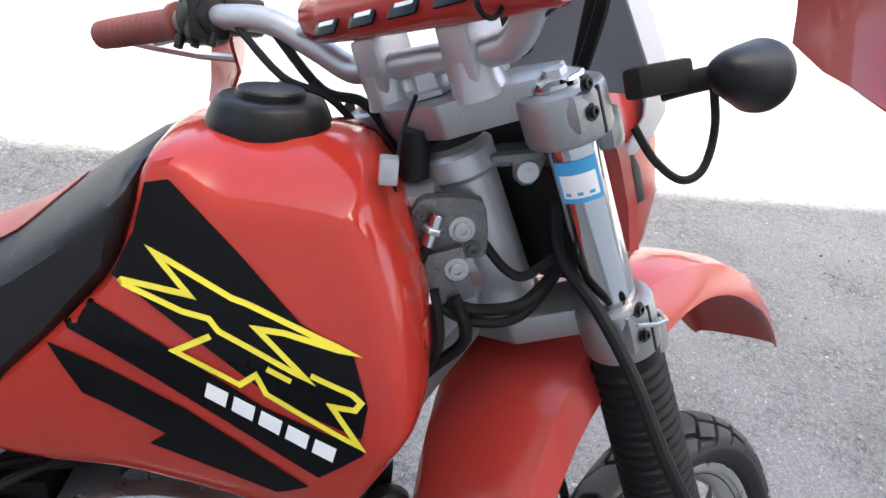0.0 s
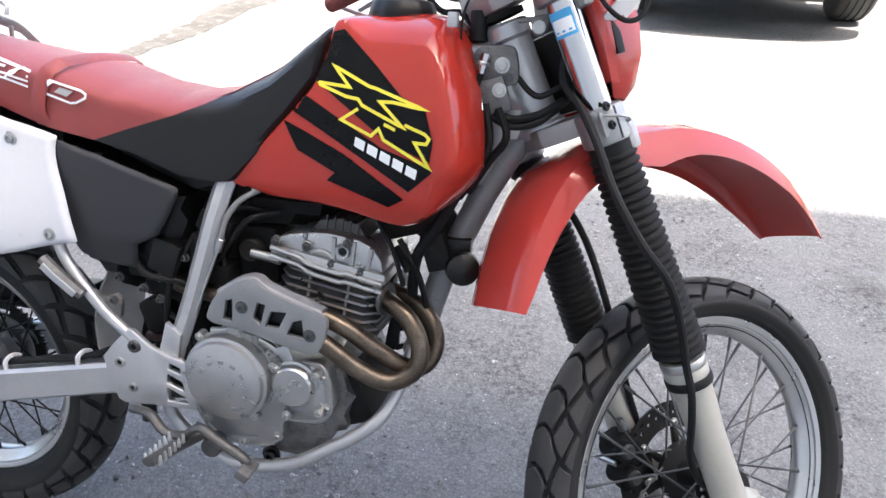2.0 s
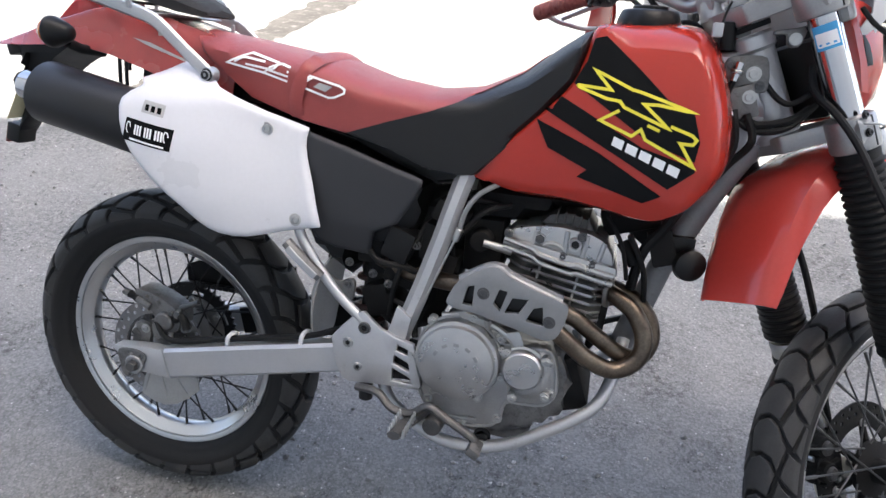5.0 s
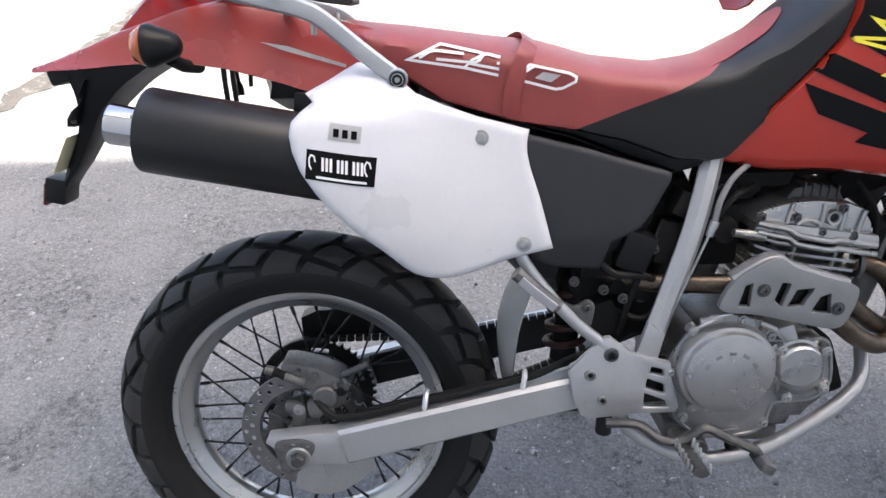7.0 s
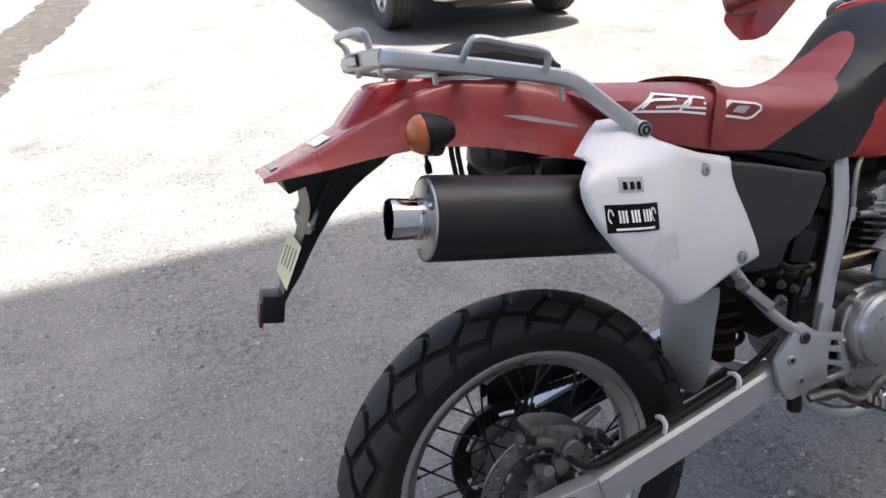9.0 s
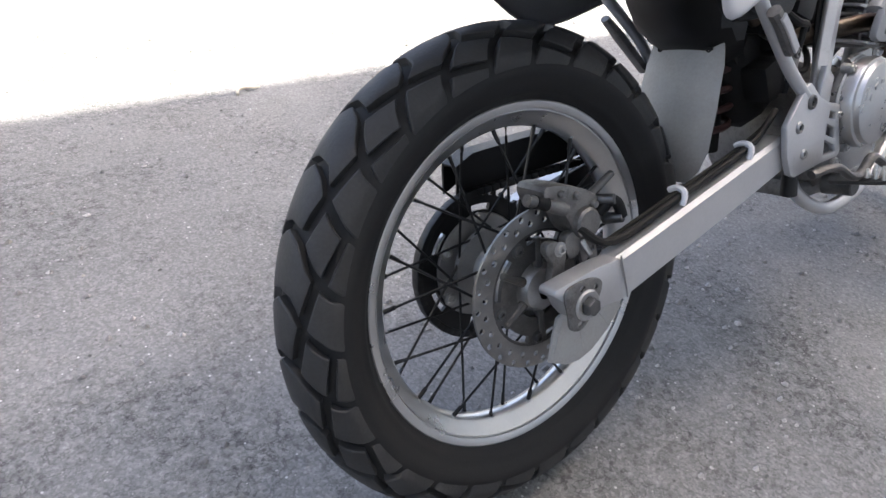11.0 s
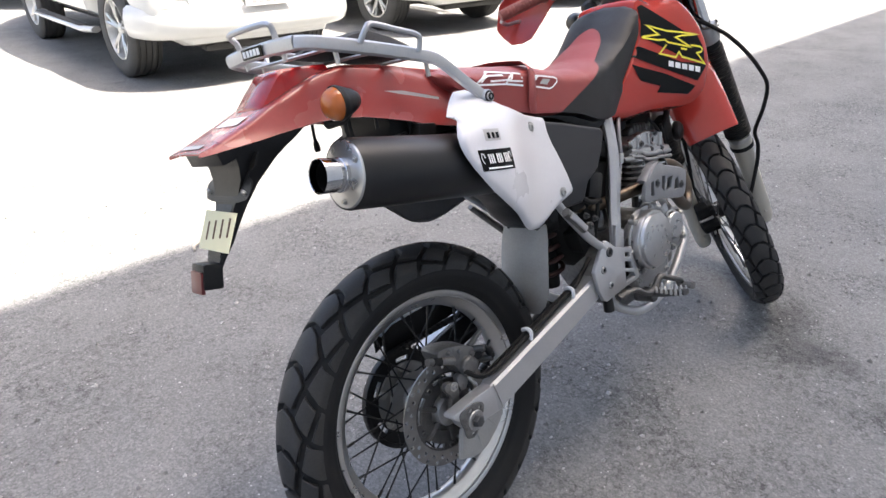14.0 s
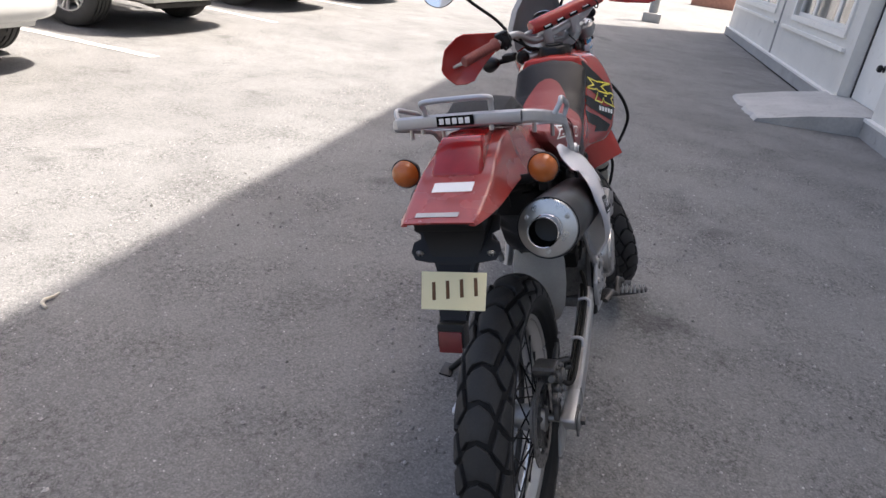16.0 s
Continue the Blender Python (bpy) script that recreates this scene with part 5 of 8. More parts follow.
def chain():
    bm = B()
    top = [(RC[0] + 0.106 * math.cos(w), RC[1] + 0.106 * math.sin(w)) for w in (math.pi * (0.5 + i / 16) for i in range(17))]
    path = [(0.50, 0.50), (0.35, 0.475), (0.20, 0.452)] + top + [(0.2, 0.29), (0.35, 0.36), (0.50, 0.42)]
    line = dense(path, 0.0159, False)
    for (x0, z0), (x1, z1) in zip(line, line[1:]):
        block(bm, ((x0 + x1) / 2, 0.064, (z0 + z1) / 2), (0.0135, 0.014, 0.010), (0, -math.degrees(math.atan2(z1 - z0, x1 - x0)), 0), 0.2)
    return bm


tagged(part("chain", chain(), BLACK_METAL, bike, "black drive chain"), kind="stuff")
FLAP_ROWS = ((0.615, 0.372, 0.376, -0.062, 0.058), (0.600, 0.362, 0.372, -0.066, 0.060), (0.578, 0.345, 0.363, -0.072, 0.062), (0.550, 0.330, 0.353, -0.074, 0.063), (0.520, 0.322, 0.346, -0.075, 0.064), (0.488, 0.320, 0.342, -0.072, 0.062), (0.456, 0.321, 0.340, -0.068, 0.058), (0.425, 0.324, 0.338, -0.055, 0.048), (0.405, 0.327, 0.336, -0.035, 0.030))
part("mudflap", loft([[(xc + (xe - xc) * (2 * u - 1) ** 2, y0 + (y1 - y0) * u, z) for u in (0.0, 0.1, 0.25, 0.4, 0.5, 0.6, 0.75, 0.9, 1.0)] for z, xc, xe, y0, y1 in FLAP_ROWS], 0.003), FLAP, bike, "grey rubber mudflap")
for y in (-0.045, 0.040):
    part("screw", bolt(B(), (0.3655, y, 0.602), (-1, 0, -0.2), 0.004, 0.005), BLACK_METAL, bike)


part("inner_fender", puff([(0.08, 0.87), (0.32, 0.87), (0.43, 0.72), (0.43, 0.60), (0.408, 0.572), (0.375, 0.592), (0.350, 0.608), (0.330, 0.630), (0.31, 0.665), (0.22, 0.765), (0.10, 0.80)], lambda x, z: 0.078, 0.02, 0.02, least=0.5), BLACK_PLASTIC, bike, "black inner mudguard")
part("linkage_guard", puff([(0.43, 0.70), (0.60, 0.77), (0.64, 0.70), (0.61, 0.58), (0.575, 0.49), (0.50, 0.46), (0.445, 0.50), (0.42, 0.58)], lambda x, z: 0.055, 0.03, 0.022, least=0.4), DIRTY_BLACK, bike, "dusty black battery box")
for x, y, z, sx, sz, w in ((0.52, -0.062, 0.60, 0.07, 0.05, 15), (0.475, -0.066, 0.545, 0.05, 0.06, -20), (0.575, -0.064, 0.665, 0.05, 0.07, 10), (0.60, -0.07, 0.72, 0.06, 0.04, 25), (0.46, -0.07, 0.64, 0.05, 0.05, 0)):
    part("cover_box", block(B(), (x, y, z), (sx, 0.05, sz), (0, w, 0), 0.2), DIRTY_BLACK, bike)
part("tail_underside", puff([(0.08, 0.955), (-0.02, 0.955), (-0.028, 0.915), (-0.022, 0.890), (0.0, 0.872), (0.04, 0.862), (0.12, 0.855), (0.2, 0.855), (0.2, 0.92)], lambda x, z: 0.075, 0.02, 0.02), BLACK_PLASTIC, bike, "black under-tail box")
part("shock_body", rod(B(), (0.43, 0, 0.43), (0.46, 0, 0.74), 0.022), DIRTY_BLACK, bike)
part("shock_spring", tube(B(), [(0.432 + 0.022 * i / 90 + 0.033 * math.cos(i * 0.5), 0.033 * math.sin(i * 0.5), 0.45 + 0.22 * i / 90) for i in range(91)], 0.006, 8), DARK_RED, bike, "dusty red shock spring")
for x, y, z, l in ((-0.028, -0.076, 0.935, 0.022), (0.040, -0.078, 0.915, 0.03)):
    part("bolt_stud", rod(B(), (x, y, z + 0.02), (x - 0.003, y, z - l), 0.0032, 0.0032, 8), BLACK_METAL, bike)
for x, y in ((-0.074, -0.048), (-0.063, -0.044)):
    part("hanger_strap", tube(B(), [(x, y, 0.960), (x - 0.001, y, 0.925), (x + 0.001, y - 0.003, 0.880)], 0.0042, 6, flat=0.5, up=(0, 1, 0)), BLACK_METAL, bike)
part("tail_rubber", tube(B(), catmull([(-0.082, 0.040, 0.955), (-0.083, 0.044, 0.925), (-0.082, 0.046, 0.905), (-0.081, 0.047, 0.890)], 3), [0.003] * 6 + [0.0055, 0.006, 0.006, 0.005], 8), RUBBER, bike, "black rubber strap end")

# engine
CASE = smooth2([(0.571, 0.455), (0.595, 0.515), (0.648, 0.548), (0.716, 0.540), (0.770, 0.520), (0.825, 0.505), (0.850, 0.455), (0.840, 0.39), (0.79, 0.345), (0.72, 0.325), (0.62, 0.33), (0.577, 0.38)], 3)
engine = part("engine_case", puff(CASE, lambda x, z: 0.105, 0.018, 0.016), CAST_DIRTY, bike, "dirty aluminium crankcase")
RIGHT = smooth2([(0.573, 0.450), (0.590, 0.505), (0.640, 0.536), (0.700, 0.530), (0.731, 0.523), (0.789, 0.525), (0.807, 0.509), (0.816, 0.452), (0.797, 0.424), (0.760, 0.419), (0.733, 0.415), (0.724, 0.380), (0.699, 0.362), (0.630, 0.360), (0.585, 0.395)], 3)
part("engine_cover", plate(RIGHT, -0.10, -0.136, bevel=0.006), CAST, engine, "cast aluminium engine cover")
clutch = part("clutch_cover", lathe(B(), [(0.073, -0.01), (0.073, 0.020), (0.0715, 0.024), (0.067, 0.0255), (0.0665, 0.0265), (0.0645, 0.033), (0.062, 0.0345), (0.0, 0.035)], (0.646, -0.136, 0.487), (0, -1, 0), 56), CAST_BRIGHT, engine, "round cast clutch cover")
for i in range(5):
    w = radians(150 - 30 * i)
    part("mark", block(B(), (0.646 + 0.040 * math.cos(w), -0.1708, 0.482 + 0.040 * math.sin(w)), (0.010, 0.002, 0.006), (0, 90 - math.degrees(w), 0)), CAST, clutch)
part("oil_filter_cover", lathe(B(), [(0.040, -0.006), (0.040, 0.004), (0.036, 0.006), (0.035, 0.014), (0.031, 0.018), (0.0, 0.019)], (0.757, -0.140, 0.488), (0, -1, 0), 40), CAST_BRIGHT, engine, "round oil filter cover")
for x, z in ((0.590, 0.50), (0.655, 0.547), (0.715, 0.533), (0.745, 0.520), (0.802, 0.503), (0.808, 0.448), (0.722, 0.382), (0.66, 0.364), (0.595, 0.395), (0.727, 0.515), (0.798, 0.455)):
    part("bolt", bolt(B(), (x, -0.135, z), (0, -1, 0), 0.006, 0.008), STEEL, engine)
part("engine_front", block(B(), (0.832, -0.02, 0.445), (0.055, 0.14, 0.10), (0, -20, 0), 0.2), DIRTY_BLACK, engine, "oily dark crankcase front")
part("sump", block(B(), (0.68, -0.015, 0.334), (0.19, 0.15, 0.034), (0, 3, 0), 0.3), CAST_DIRTY, engine)
part("cover_flange", tube(B(), [(x, -0.1355, z) for x, z in RIGHT], 0.0036, 6, closed=True), CAST, engine)
part("clutch_rim", tube(B(), [(0.646 + 0.0735 * math.cos(2 * math.pi * i / 48), -0.1375, 0.487 + 0.0735 * math.sin(2 * math.pi * i / 48)) for i in range(48)], 0.0035, 6, closed=True), CAST, clutch)
part("cover_bridge", puff(smooth2([(0.712, 0.512), (0.738, 0.522), (0.786, 0.521), (0.802, 0.500), (0.806, 0.455), (0.785, 0.432), (0.745, 0.435), (0.722, 0.47)], 2), lambda x, z: 0.146, 0.008, 0.012, least=0.94), CAST, engine)
for x, z in ((0.728, 0.514), (0.795, 0.510), (0.800, 0.446), (0.745, 0.434)):
    part("bolt_boss", rod(B(), (x, -0.138, z), (x, -0.152, z), 0.0095, 0.0085, 14), CAST, engine)
    part("bolt", bolt(B(), (x, -0.151, z), (0, -1, 0), 0.0058, 0.005, 6), STEEL, engine)
for w in (20, 75, 130, 185, 240, 300, 345):
    part("bolt_boss", rod(B(), (0.646 + 0.079 * math.cos(radians(w)), -0.130, 0.487 + 0.079 * math.sin(radians(w))), (0.646 + 0.079 * math.cos(radians(w)), -0.146, 0.487 + 0.079 * math.sin(radians(w))), 0.0085, 0.0075, 12), CAST, clutch)
    part("bolt", bolt(B(), (0.646 + 0.079 * math.cos(radians(w)), -0.145, 0.487 + 0.079 * math.sin(radians(w))), (0, -1, 0), 0.0055, 0.005, 6), STEEL, clutch)
part("clutch_arm", bar(B(), [(0.628, -0.125, 0.556), (0.652, -0.140, 0.566), (0.688, -0.140, 0.556)], 0.004, 0.007, (0, 1, 0)), STEEL, engine)
part("clutch_arm_pivot", rod(B(), (0.688, -0.125, 0.530), (0.690, -0.142, 0.566), 0.009, 0.007, 14), CAST, engine)
part("cable_stay", plate([(0.722, 0.545), (0.745, 0.552), (0.758, 0.520), (0.752, 0.495), (0.742, 0.498), (0.742, 0.52)], -0.138, -0.142), CAST_BRIGHT, engine)
part("drain_plug", bolt(B(), (0.695, -0.108, 0.325), (0, -1, 0), 0.011, 0.012), BLACK_METAL, engine)
for x, z, w in ((0.60, 0.47, 60), (0.635, 0.535, 10), (0.70, 0.53, -12), (0.735, 0.46, 85), (0.66, 0.37, -5)):
    part("case_rib", block(B(), (x, -0.137, z), (0.05, 0.006, 0.006), (0, w, 0), 0.3), CAST, engine)
part("oil_line", tube(B(), catmull([(0.61, -0.13, 0.555), (0.66, -0.135, 0.562), (0.70, -0.135, 0.552), (0.735, -0.135, 0.53), (0.74, -0.13, 0.50)], 4), 0.006, 8), STEEL, engine)
CYL = pose(0.792, 0, 0.625, 0, 9.5, 0)


def fin(w, d, t=0.0032):
    bm = B()
    c = 0.02
    poly = [(-w, -d + c), (-w + c, -d), (w - c, -d), (w, -d + c), (w, d - c), (w - c, d), (-w + c, d), (-w, d - c)]
    for z in (-t / 2, t / 2):
        bm.faces.new([bm.verts.new((x, y, z)) for x, y in poly])
    v = bm.verts[:]
    for i in range(8):
        bm.faces.new((v[i], v[(i + 1) % 8], v[8 + (i + 1) % 8], v[8 + i]))
    bmesh.ops.recalc_face_normals(bm, faces=bm.faces[:])
    return bm


cylinder = part("cylinder", block(B(), (0, 0, 0), (0.125, 0.13, 0.13), bevel=0.12), SOOTY_CAST, bike, "finned aluminium cylinder", m=CYL)
for i in range(8):
    part("cooling_fin", fin(0.090 - 0.0012 * i, 0.089, 0.0042), CAST_BRIGHT, cylinder, m=CYL @ Matrix.Translation((-0.004, 0, -0.060 + 0.0145 * i)))
for x in (-0.035, 0.03):
    for s in (-1, 1):
        part("fin_post", rod(B(), (x, s * 0.083, -0.058), (x, s * 0.083, 0.045), 0.003, 0.003, 8), CAST, cylinder, m=CYL)
HEAD = [(0.697, 0.694), (0.693, 0.681), (0.760, 0.665), (0.815, 0.655), (0.872, 0.645), (0.888, 0.652), (0.886, 0.668), (0.820, 0.678), (0.750, 0.690)]
COVER = [(0.696, 0.690), (0.698, 0.704), (0.715, 0.713), (0.752, 0.722), (0.790, 0.724), (0.838, 0.718), (0.862, 0.708), (0.877, 0.686), (0.882, 0.660), (0.80, 0.66)]
TOP = [(0.745, 0.715), (0.765, 0.738), (0.800, 0.744), (0.832, 0.736), (0.850, 0.708), (0.79, 0.70)]
head = part("cylinder_head", plate(HEAD, -0.089, 0.089, bevel=0.005), CAST_BRIGHT, bike, "cast aluminium cylinder head")
part("head_cover", plate(COVER, -0.079, 0.079, bevel=0.007), CAST_BRIGHT, head)
part("cover_crown", plate(TOP, -0.056, 0.056, bevel=0.008), SOOTY_CAST, head)
for i in range(5):
    part("head_fin", plate([(0.775 + 0.013 * i, 0.716), (0.778 + 0.013 * i, 0.747 - 0.002 * i), (0.781 + 0.013 * i, 0.747 - 0.002 * i), (0.779 + 0.013 * i, 0.714)], -0.058, 0.058), SOOTY_CAST, head)
for lift, y, r in ((0.0, -0.0895, 0.0052), (-0.0135, -0.0905, 0.0045)):
    part("head_rib", tube(B(), catmull([(0.697, y, 0.694 + lift), (0.725, y, 0.687 + lift), (0.746, y, 0.682 + lift), (0.757, y, 0.674 + lift), (0.785, y, 0.667 + lift), (0.812, y, 0.662 + lift), (0.822, y, 0.664 + lift), (0.85, y, 0.658 + lift), (0.882, y, 0.653 + lift)], 4), r, 8), CAST_BRIGHT, head)
for pts in (((0.757, 0.676), (0.765, 0.690), (0.782, 0.693), (0.797, 0.684), (0.803, 0.668)), ((0.800, 0.718), (0.799, 0.695), (0.797, 0.674)), ((0.833, 0.714), (0.831, 0.694), (0.827, 0.672)), ((0.752, 0.720), (0.748, 0.700), (0.745, 0.684)), ((0.862, 0.706), (0.858, 0.688), (0.853, 0.664))):
    part("head_rib", tube(B(), catmull([(x, -0.0800, z) for x, z in pts], 4), 0.0042, 8), CAST_BRIGHT, head)
part("plug_well", lathe(B(), [(0.0, 0.001), (0.006, 0.002), (0.0075, 0.006), (0.011, 0.007), (0.0125, 0.003), (0.013, 0.0)], (0.8145, -0.079, 0.697), (0, -1, 0), 20), CAST_BRIGHT, head)
part("inspection_plug", bolt(B(), (0.8145, -0.080, 0.697), (0, -1, 0), 0.0068, 0.003, 6), BLACK_METAL, head)
for x, z in ((0.703, 0.703), (0.756, 0.700), (0.797, 0.676), (0.846, 0.668), (0.824, 0.712)):
    part("bolt_boss", rod(B(), (x, -0.076, z), (x, -0.087, z), 0.0085, 0.0075, 14), CAST_BRIGHT, head)
    part("bolt", bolt(B(), (x, -0.086, z), (0, -1, 0), 0.0055, 0.006, 6), DARK_STEEL, head)
part("head_nipple", rod(B(), (0.712, -0.086, 0.672), (0.662, -0.090, 0.681), 0.0085, 0.0065, 10), CAST, head)
part("cam_chain_housing", block(B(), (0.80, 0.075, 0.65), (0.06, 0.03, 0.16), (0, 9.5, 0)), CAST_DIRTY, cylinder)
header = part("exhaust_header", tube(B(), catmull([(0.868, -0.050, 0.618), (0.896, -0.070, 0.612), (0.926, -0.080, 0.592), (0.946, -0.088, 0.553), (0.939, -0.095, 0.515), (0.902, -0.108, 0.497), (0.858, -0.120, 0.516), (0.812, -0.130, 0.552), (0.76, -0.130, 0.585), (0.69, -0.124, 0.608), (0.60, -0.098, 0.605), (0.52, -0.075, 0.605), (0.44, -0.07, 0.64), (0.33, -0.085, 0.72), (0.20, -0.13, 0.785)], 5), 0.0150, 16), HEADER, bike, "browned steel exhaust pipe")
part("second_pipe", tube(B(), catmull([(0.870, 0.0, 0.612), (0.915, -0.015, 0.602), (0.950, -0.030, 0.575), (0.962, -0.045, 0.540), (0.948, -0.062, 0.510), (0.915, -0.080, 0.515), (0.868, -0.095, 0.548), (0.825, -0.105, 0.580), (0.77, -0.108, 0.602)], 5), 0.0145, 16), HEADER, header, "browned steel exhaust pipe")
SHIELD_OUT = smooth2([(0.622, 0.598), (0.640, 0.632), (0.679, 0.659), (0.703, 0.664), (0.725, 0.650), (0.77, 0.634), (0.808, 0.622), (0.819, 0.612), (0.817, 0.590), (0.808, 0.564), (0.796, 0.554), (0.775, 0.555), (0.727, 0.567), (0.675, 0.579), (0.640, 0.583), (0.626, 0.588)], 3)
SHIELD_HOLES = [[(0.650, 0.596), (0.656, 0.622), (0.665, 0.625), (0.664, 0.595)], [(0.701, 0.603), (0.708, 0.625), (0.719, 0.623), (0.711, 0.594)], [(0.722, 0.592), (0.731, 0.614), (0.752, 0.615), (0.741, 0.593)], [(0.757, 0.583), (0.766, 0.602), (0.778, 0.606), (0.781, 0.580)]]
shield = part("heat_shield", plate(SHIELD_OUT, -0.152, -0.163, [[(x + (x - sum(p[0] for p in h) / 4) * 0.22, z + (z - sum(p[1] for p in h) / 4) * 0.22) for x, z in h] for h in SHIELD_HOLES], 0.004), SHIELD, bike, "grey slotted exhaust heat shield")
part("shield_backing", plate([(0.63, 0.596), (0.66, 0.632), (0.69, 0.634), (0.78, 0.610), (0.803, 0.602), (0.80, 0.570), (0.72, 0.586), (0.64, 0.588)], -0.146, -0.149), BLACK_METAL, shield)
part("shield_lip", tube(B(), catmull([(0.640, -0.146, 0.632), (0.679, -0.146, 0.657), (0.704, -0.146, 0.661), (0.725, -0.146, 0.648), (0.808, -0.146, 0.620)], 4), 0.013, 8, flat=0.5, up=(0, 0, 1)), SHIELD, shield)
for x, z in ((0.682, 0.617), (0.792, 0.585)):
    part("screw", bolt(B(), (x, -0.162, z), (0, -1, 0), 0.0070, 0.004), DARK_STEEL, shield)
part("coil", block(B(), (0.90, 0.02, 0.735), (0.10, 0.05, 0.05), (0, -18, 0), 0.2), DIRTY_BLACK, bike, "dusty black ignition coil")
part("tank_bracket", plate([(0.66, 0.775), (0.95, 0.765), (0.985, 0.72), (0.955, 0.66), (0.90, 0.70), (0.86, 0.742), (0.72, 0.752), (0.66, 0.74)], 0.045, 0.055), BLACK_METAL, bike, "black inner bracket")
part("frame_backbone", puff([(0.63, 0.790), (0.80, 0.775), (0.90, 0.772), (0.90, 0.750), (0.79, 0.742), (0.755, 0.722), (0.71, 0.708), (0.66, 0.700), (0.62, 0.72)], lambda x, z: 0.045, 0.02, 0.02), DIRTY_BLACK, bike, "dark frame spar and wiring under the tank")
carb = part("carburettor", block(B(), (0.655, -0.01, 0.665), (0.07, 0.09, 0.10), bevel=0.15), DIRTY_BLACK, bike, "dirty carburettor")
part("carb_top", rod(B(), (0.645, -0.015, 0.70), (0.640, -0.015, 0.755), 0.026, 0.022), DIRTY_BLACK, carb)
part("carb_throttle", rod(B(), (0.655, -0.06, 0.68), (0.655, -0.082, 0.68), 0.022, 0.020), DIRTY_BLACK, carb)
part("carb_bowl", rod(B(), (0.655, -0.01, 0.62), (0.655, -0.01, 0.585), 0.028, 0.020), CAST_DIRTY, carb)
part("intake_duct", rod(B(), (0.56, 0, 0.69), (0.72, 0, 0.66), 0.033, 0.030), RUBBER, carb)
part("starter_box", block(B(), (0.585, -0.06, 0.62), (0.06, 0.06, 0.07), (0, 12, 0)), DIRTY_BLACK, bike)
part("relay_box", block(B(), (0.515, -0.085, 0.66), (0.05, 0.05, 0.06), (0, 20, 0)), BLACK_PLASTIC, bike)
part("inner_plate", plate([(0.44, 0.66), (0.60, 0.76), (0.60, 0.60), (0.57, 0.53), (0.47, 0.54), (0.43, 0.58)], -0.03, -0.045), DIRTY_BLACK, bike)
for i, pts in enumerate((((0.62, -0.075, 0.76), (0.60, -0.09, 0.70), (0.565, -0.10, 0.62), (0.555, -0.11, 0.55), (0.56, -0.12, 0.50)), ((0.70, -0.06, 0.745), (0.66, -0.085, 0.735), (0.63, -0.09, 0.70), (0.60, -0.09, 0.66)),
                         ((0.68, -0.05, 0.74), (0.64, -0.08, 0.75), (0.61, -0.085, 0.72), (0.61, -0.08, 0.64), (0.62, -0.06, 0.58)), ((0.56, -0.08, 0.70), (0.53, -0.10, 0.64), (0.51, -0.10, 0.58), (0.50, -0.09, 0.52)),
                         ((0.60, -0.05, 0.60), (0.56, -0.09, 0.57), (0.53, -0.10, 0.55), (0.49, -0.08, 0.56)), ((0.90, -0.06, 0.72), (0.93, -0.05, 0.66), (0.94, -0.03, 0.60)),
                         ((0.86, -0.05, 0.745), (0.89, -0.06, 0.70), (0.905, -0.05, 0.64)), ((0.45, -0.09, 0.66), (0.48, -0.11, 0.63), (0.53, -0.10, 0.62), (0.56, -0.08, 0.60)))):
    part("hose", tube(B(), catmull(pts, 5), (0.006, 0.005, 0.004, 0.005, 0.005, 0.005, 0.004, 0.006)[i], 8), RUBBER, bike, "black rubber hose")
part("clutch_cable", tube(B(), catmull([(0.705, -0.066, 0.795), (0.672, -0.085, 0.780), (0.648, -0.098, 0.764), (0.630, -0.108, 0.735), (0.623, -0.112, 0.702)], 5), 0.0046, 8), FRAME_GREY, bike, "grey cable sleeve")
part("cable_end", rod(B(), (0.624, -0.112, 0.706), (0.617, -0.113, 0.684), 0.007, 0.006, 10), STEEL, bike)
part("brake_rod", rod(B(), (0.617, -0.113, 0.686), (0.556, -0.120, 0.53), 0.0022, 0.0022, 6), STEEL, bike)
for x, y, z in ((0.50, -0.10, 0.585), (0.535, -0.075, 0.575), (0.47, -0.10, 0.60), (0.545, -0.09, 0.66), (0.425, -0.10, 0.615)):
    part("fitting", bolt(B(), (x, y, z), (0, -1, 0), 0.0055, 0.010, 8), DARK_STEEL, bike)
# downtube and cradle
part("downtube", tube(B(), [(1.078, 0, 0.90), (1.018, 0, 0.79), (0.960, 0, 0.655), (0.915, 0, 0.50)], 0.0215, 12, flat=0.85, up=(0, 1, 0)), FRAME_GREY, bike, "grey frame downtube")
mirrored("cradle_tube", lambda: tube(B(), catmull([(0.918, -0.02, 0.52), (0.908, -0.06, 0.47), (0.892, -0.095, 0.432), (0.862, -0.110, 0.402), (0.80, -0.118, 0.360), (0.725, -0.120, 0.318), (0.62, -0.115, 0.305), (0.52, -0.11, 0.36), (0.50, -0.11, 0.42)], 5), 0.0115, 12), ALU, "bright cradle tube")
part("horn", lathe(B(), [(0.0, 0.0), (0.025, 0.002), (0.028, 0.008), (0.026, 0.018), (0.016, 0.026), (0.0, 0.028)], (0.997, -0.040, 0.680), (0.35, -1, 0.0), 28), BLACK_METAL, bike, "round black horn")
part("horn_bracket", block(B(), (0.985, -0.02, 0.70), (0.045, 0.02, 0.04)), BLACK_METAL, bike)
part("regulator", block(B(), (0.955, -0.035, 0.70), (0.04, 0.03, 0.06), (0, -18, 0)), DIRTY_BLACK, bike)
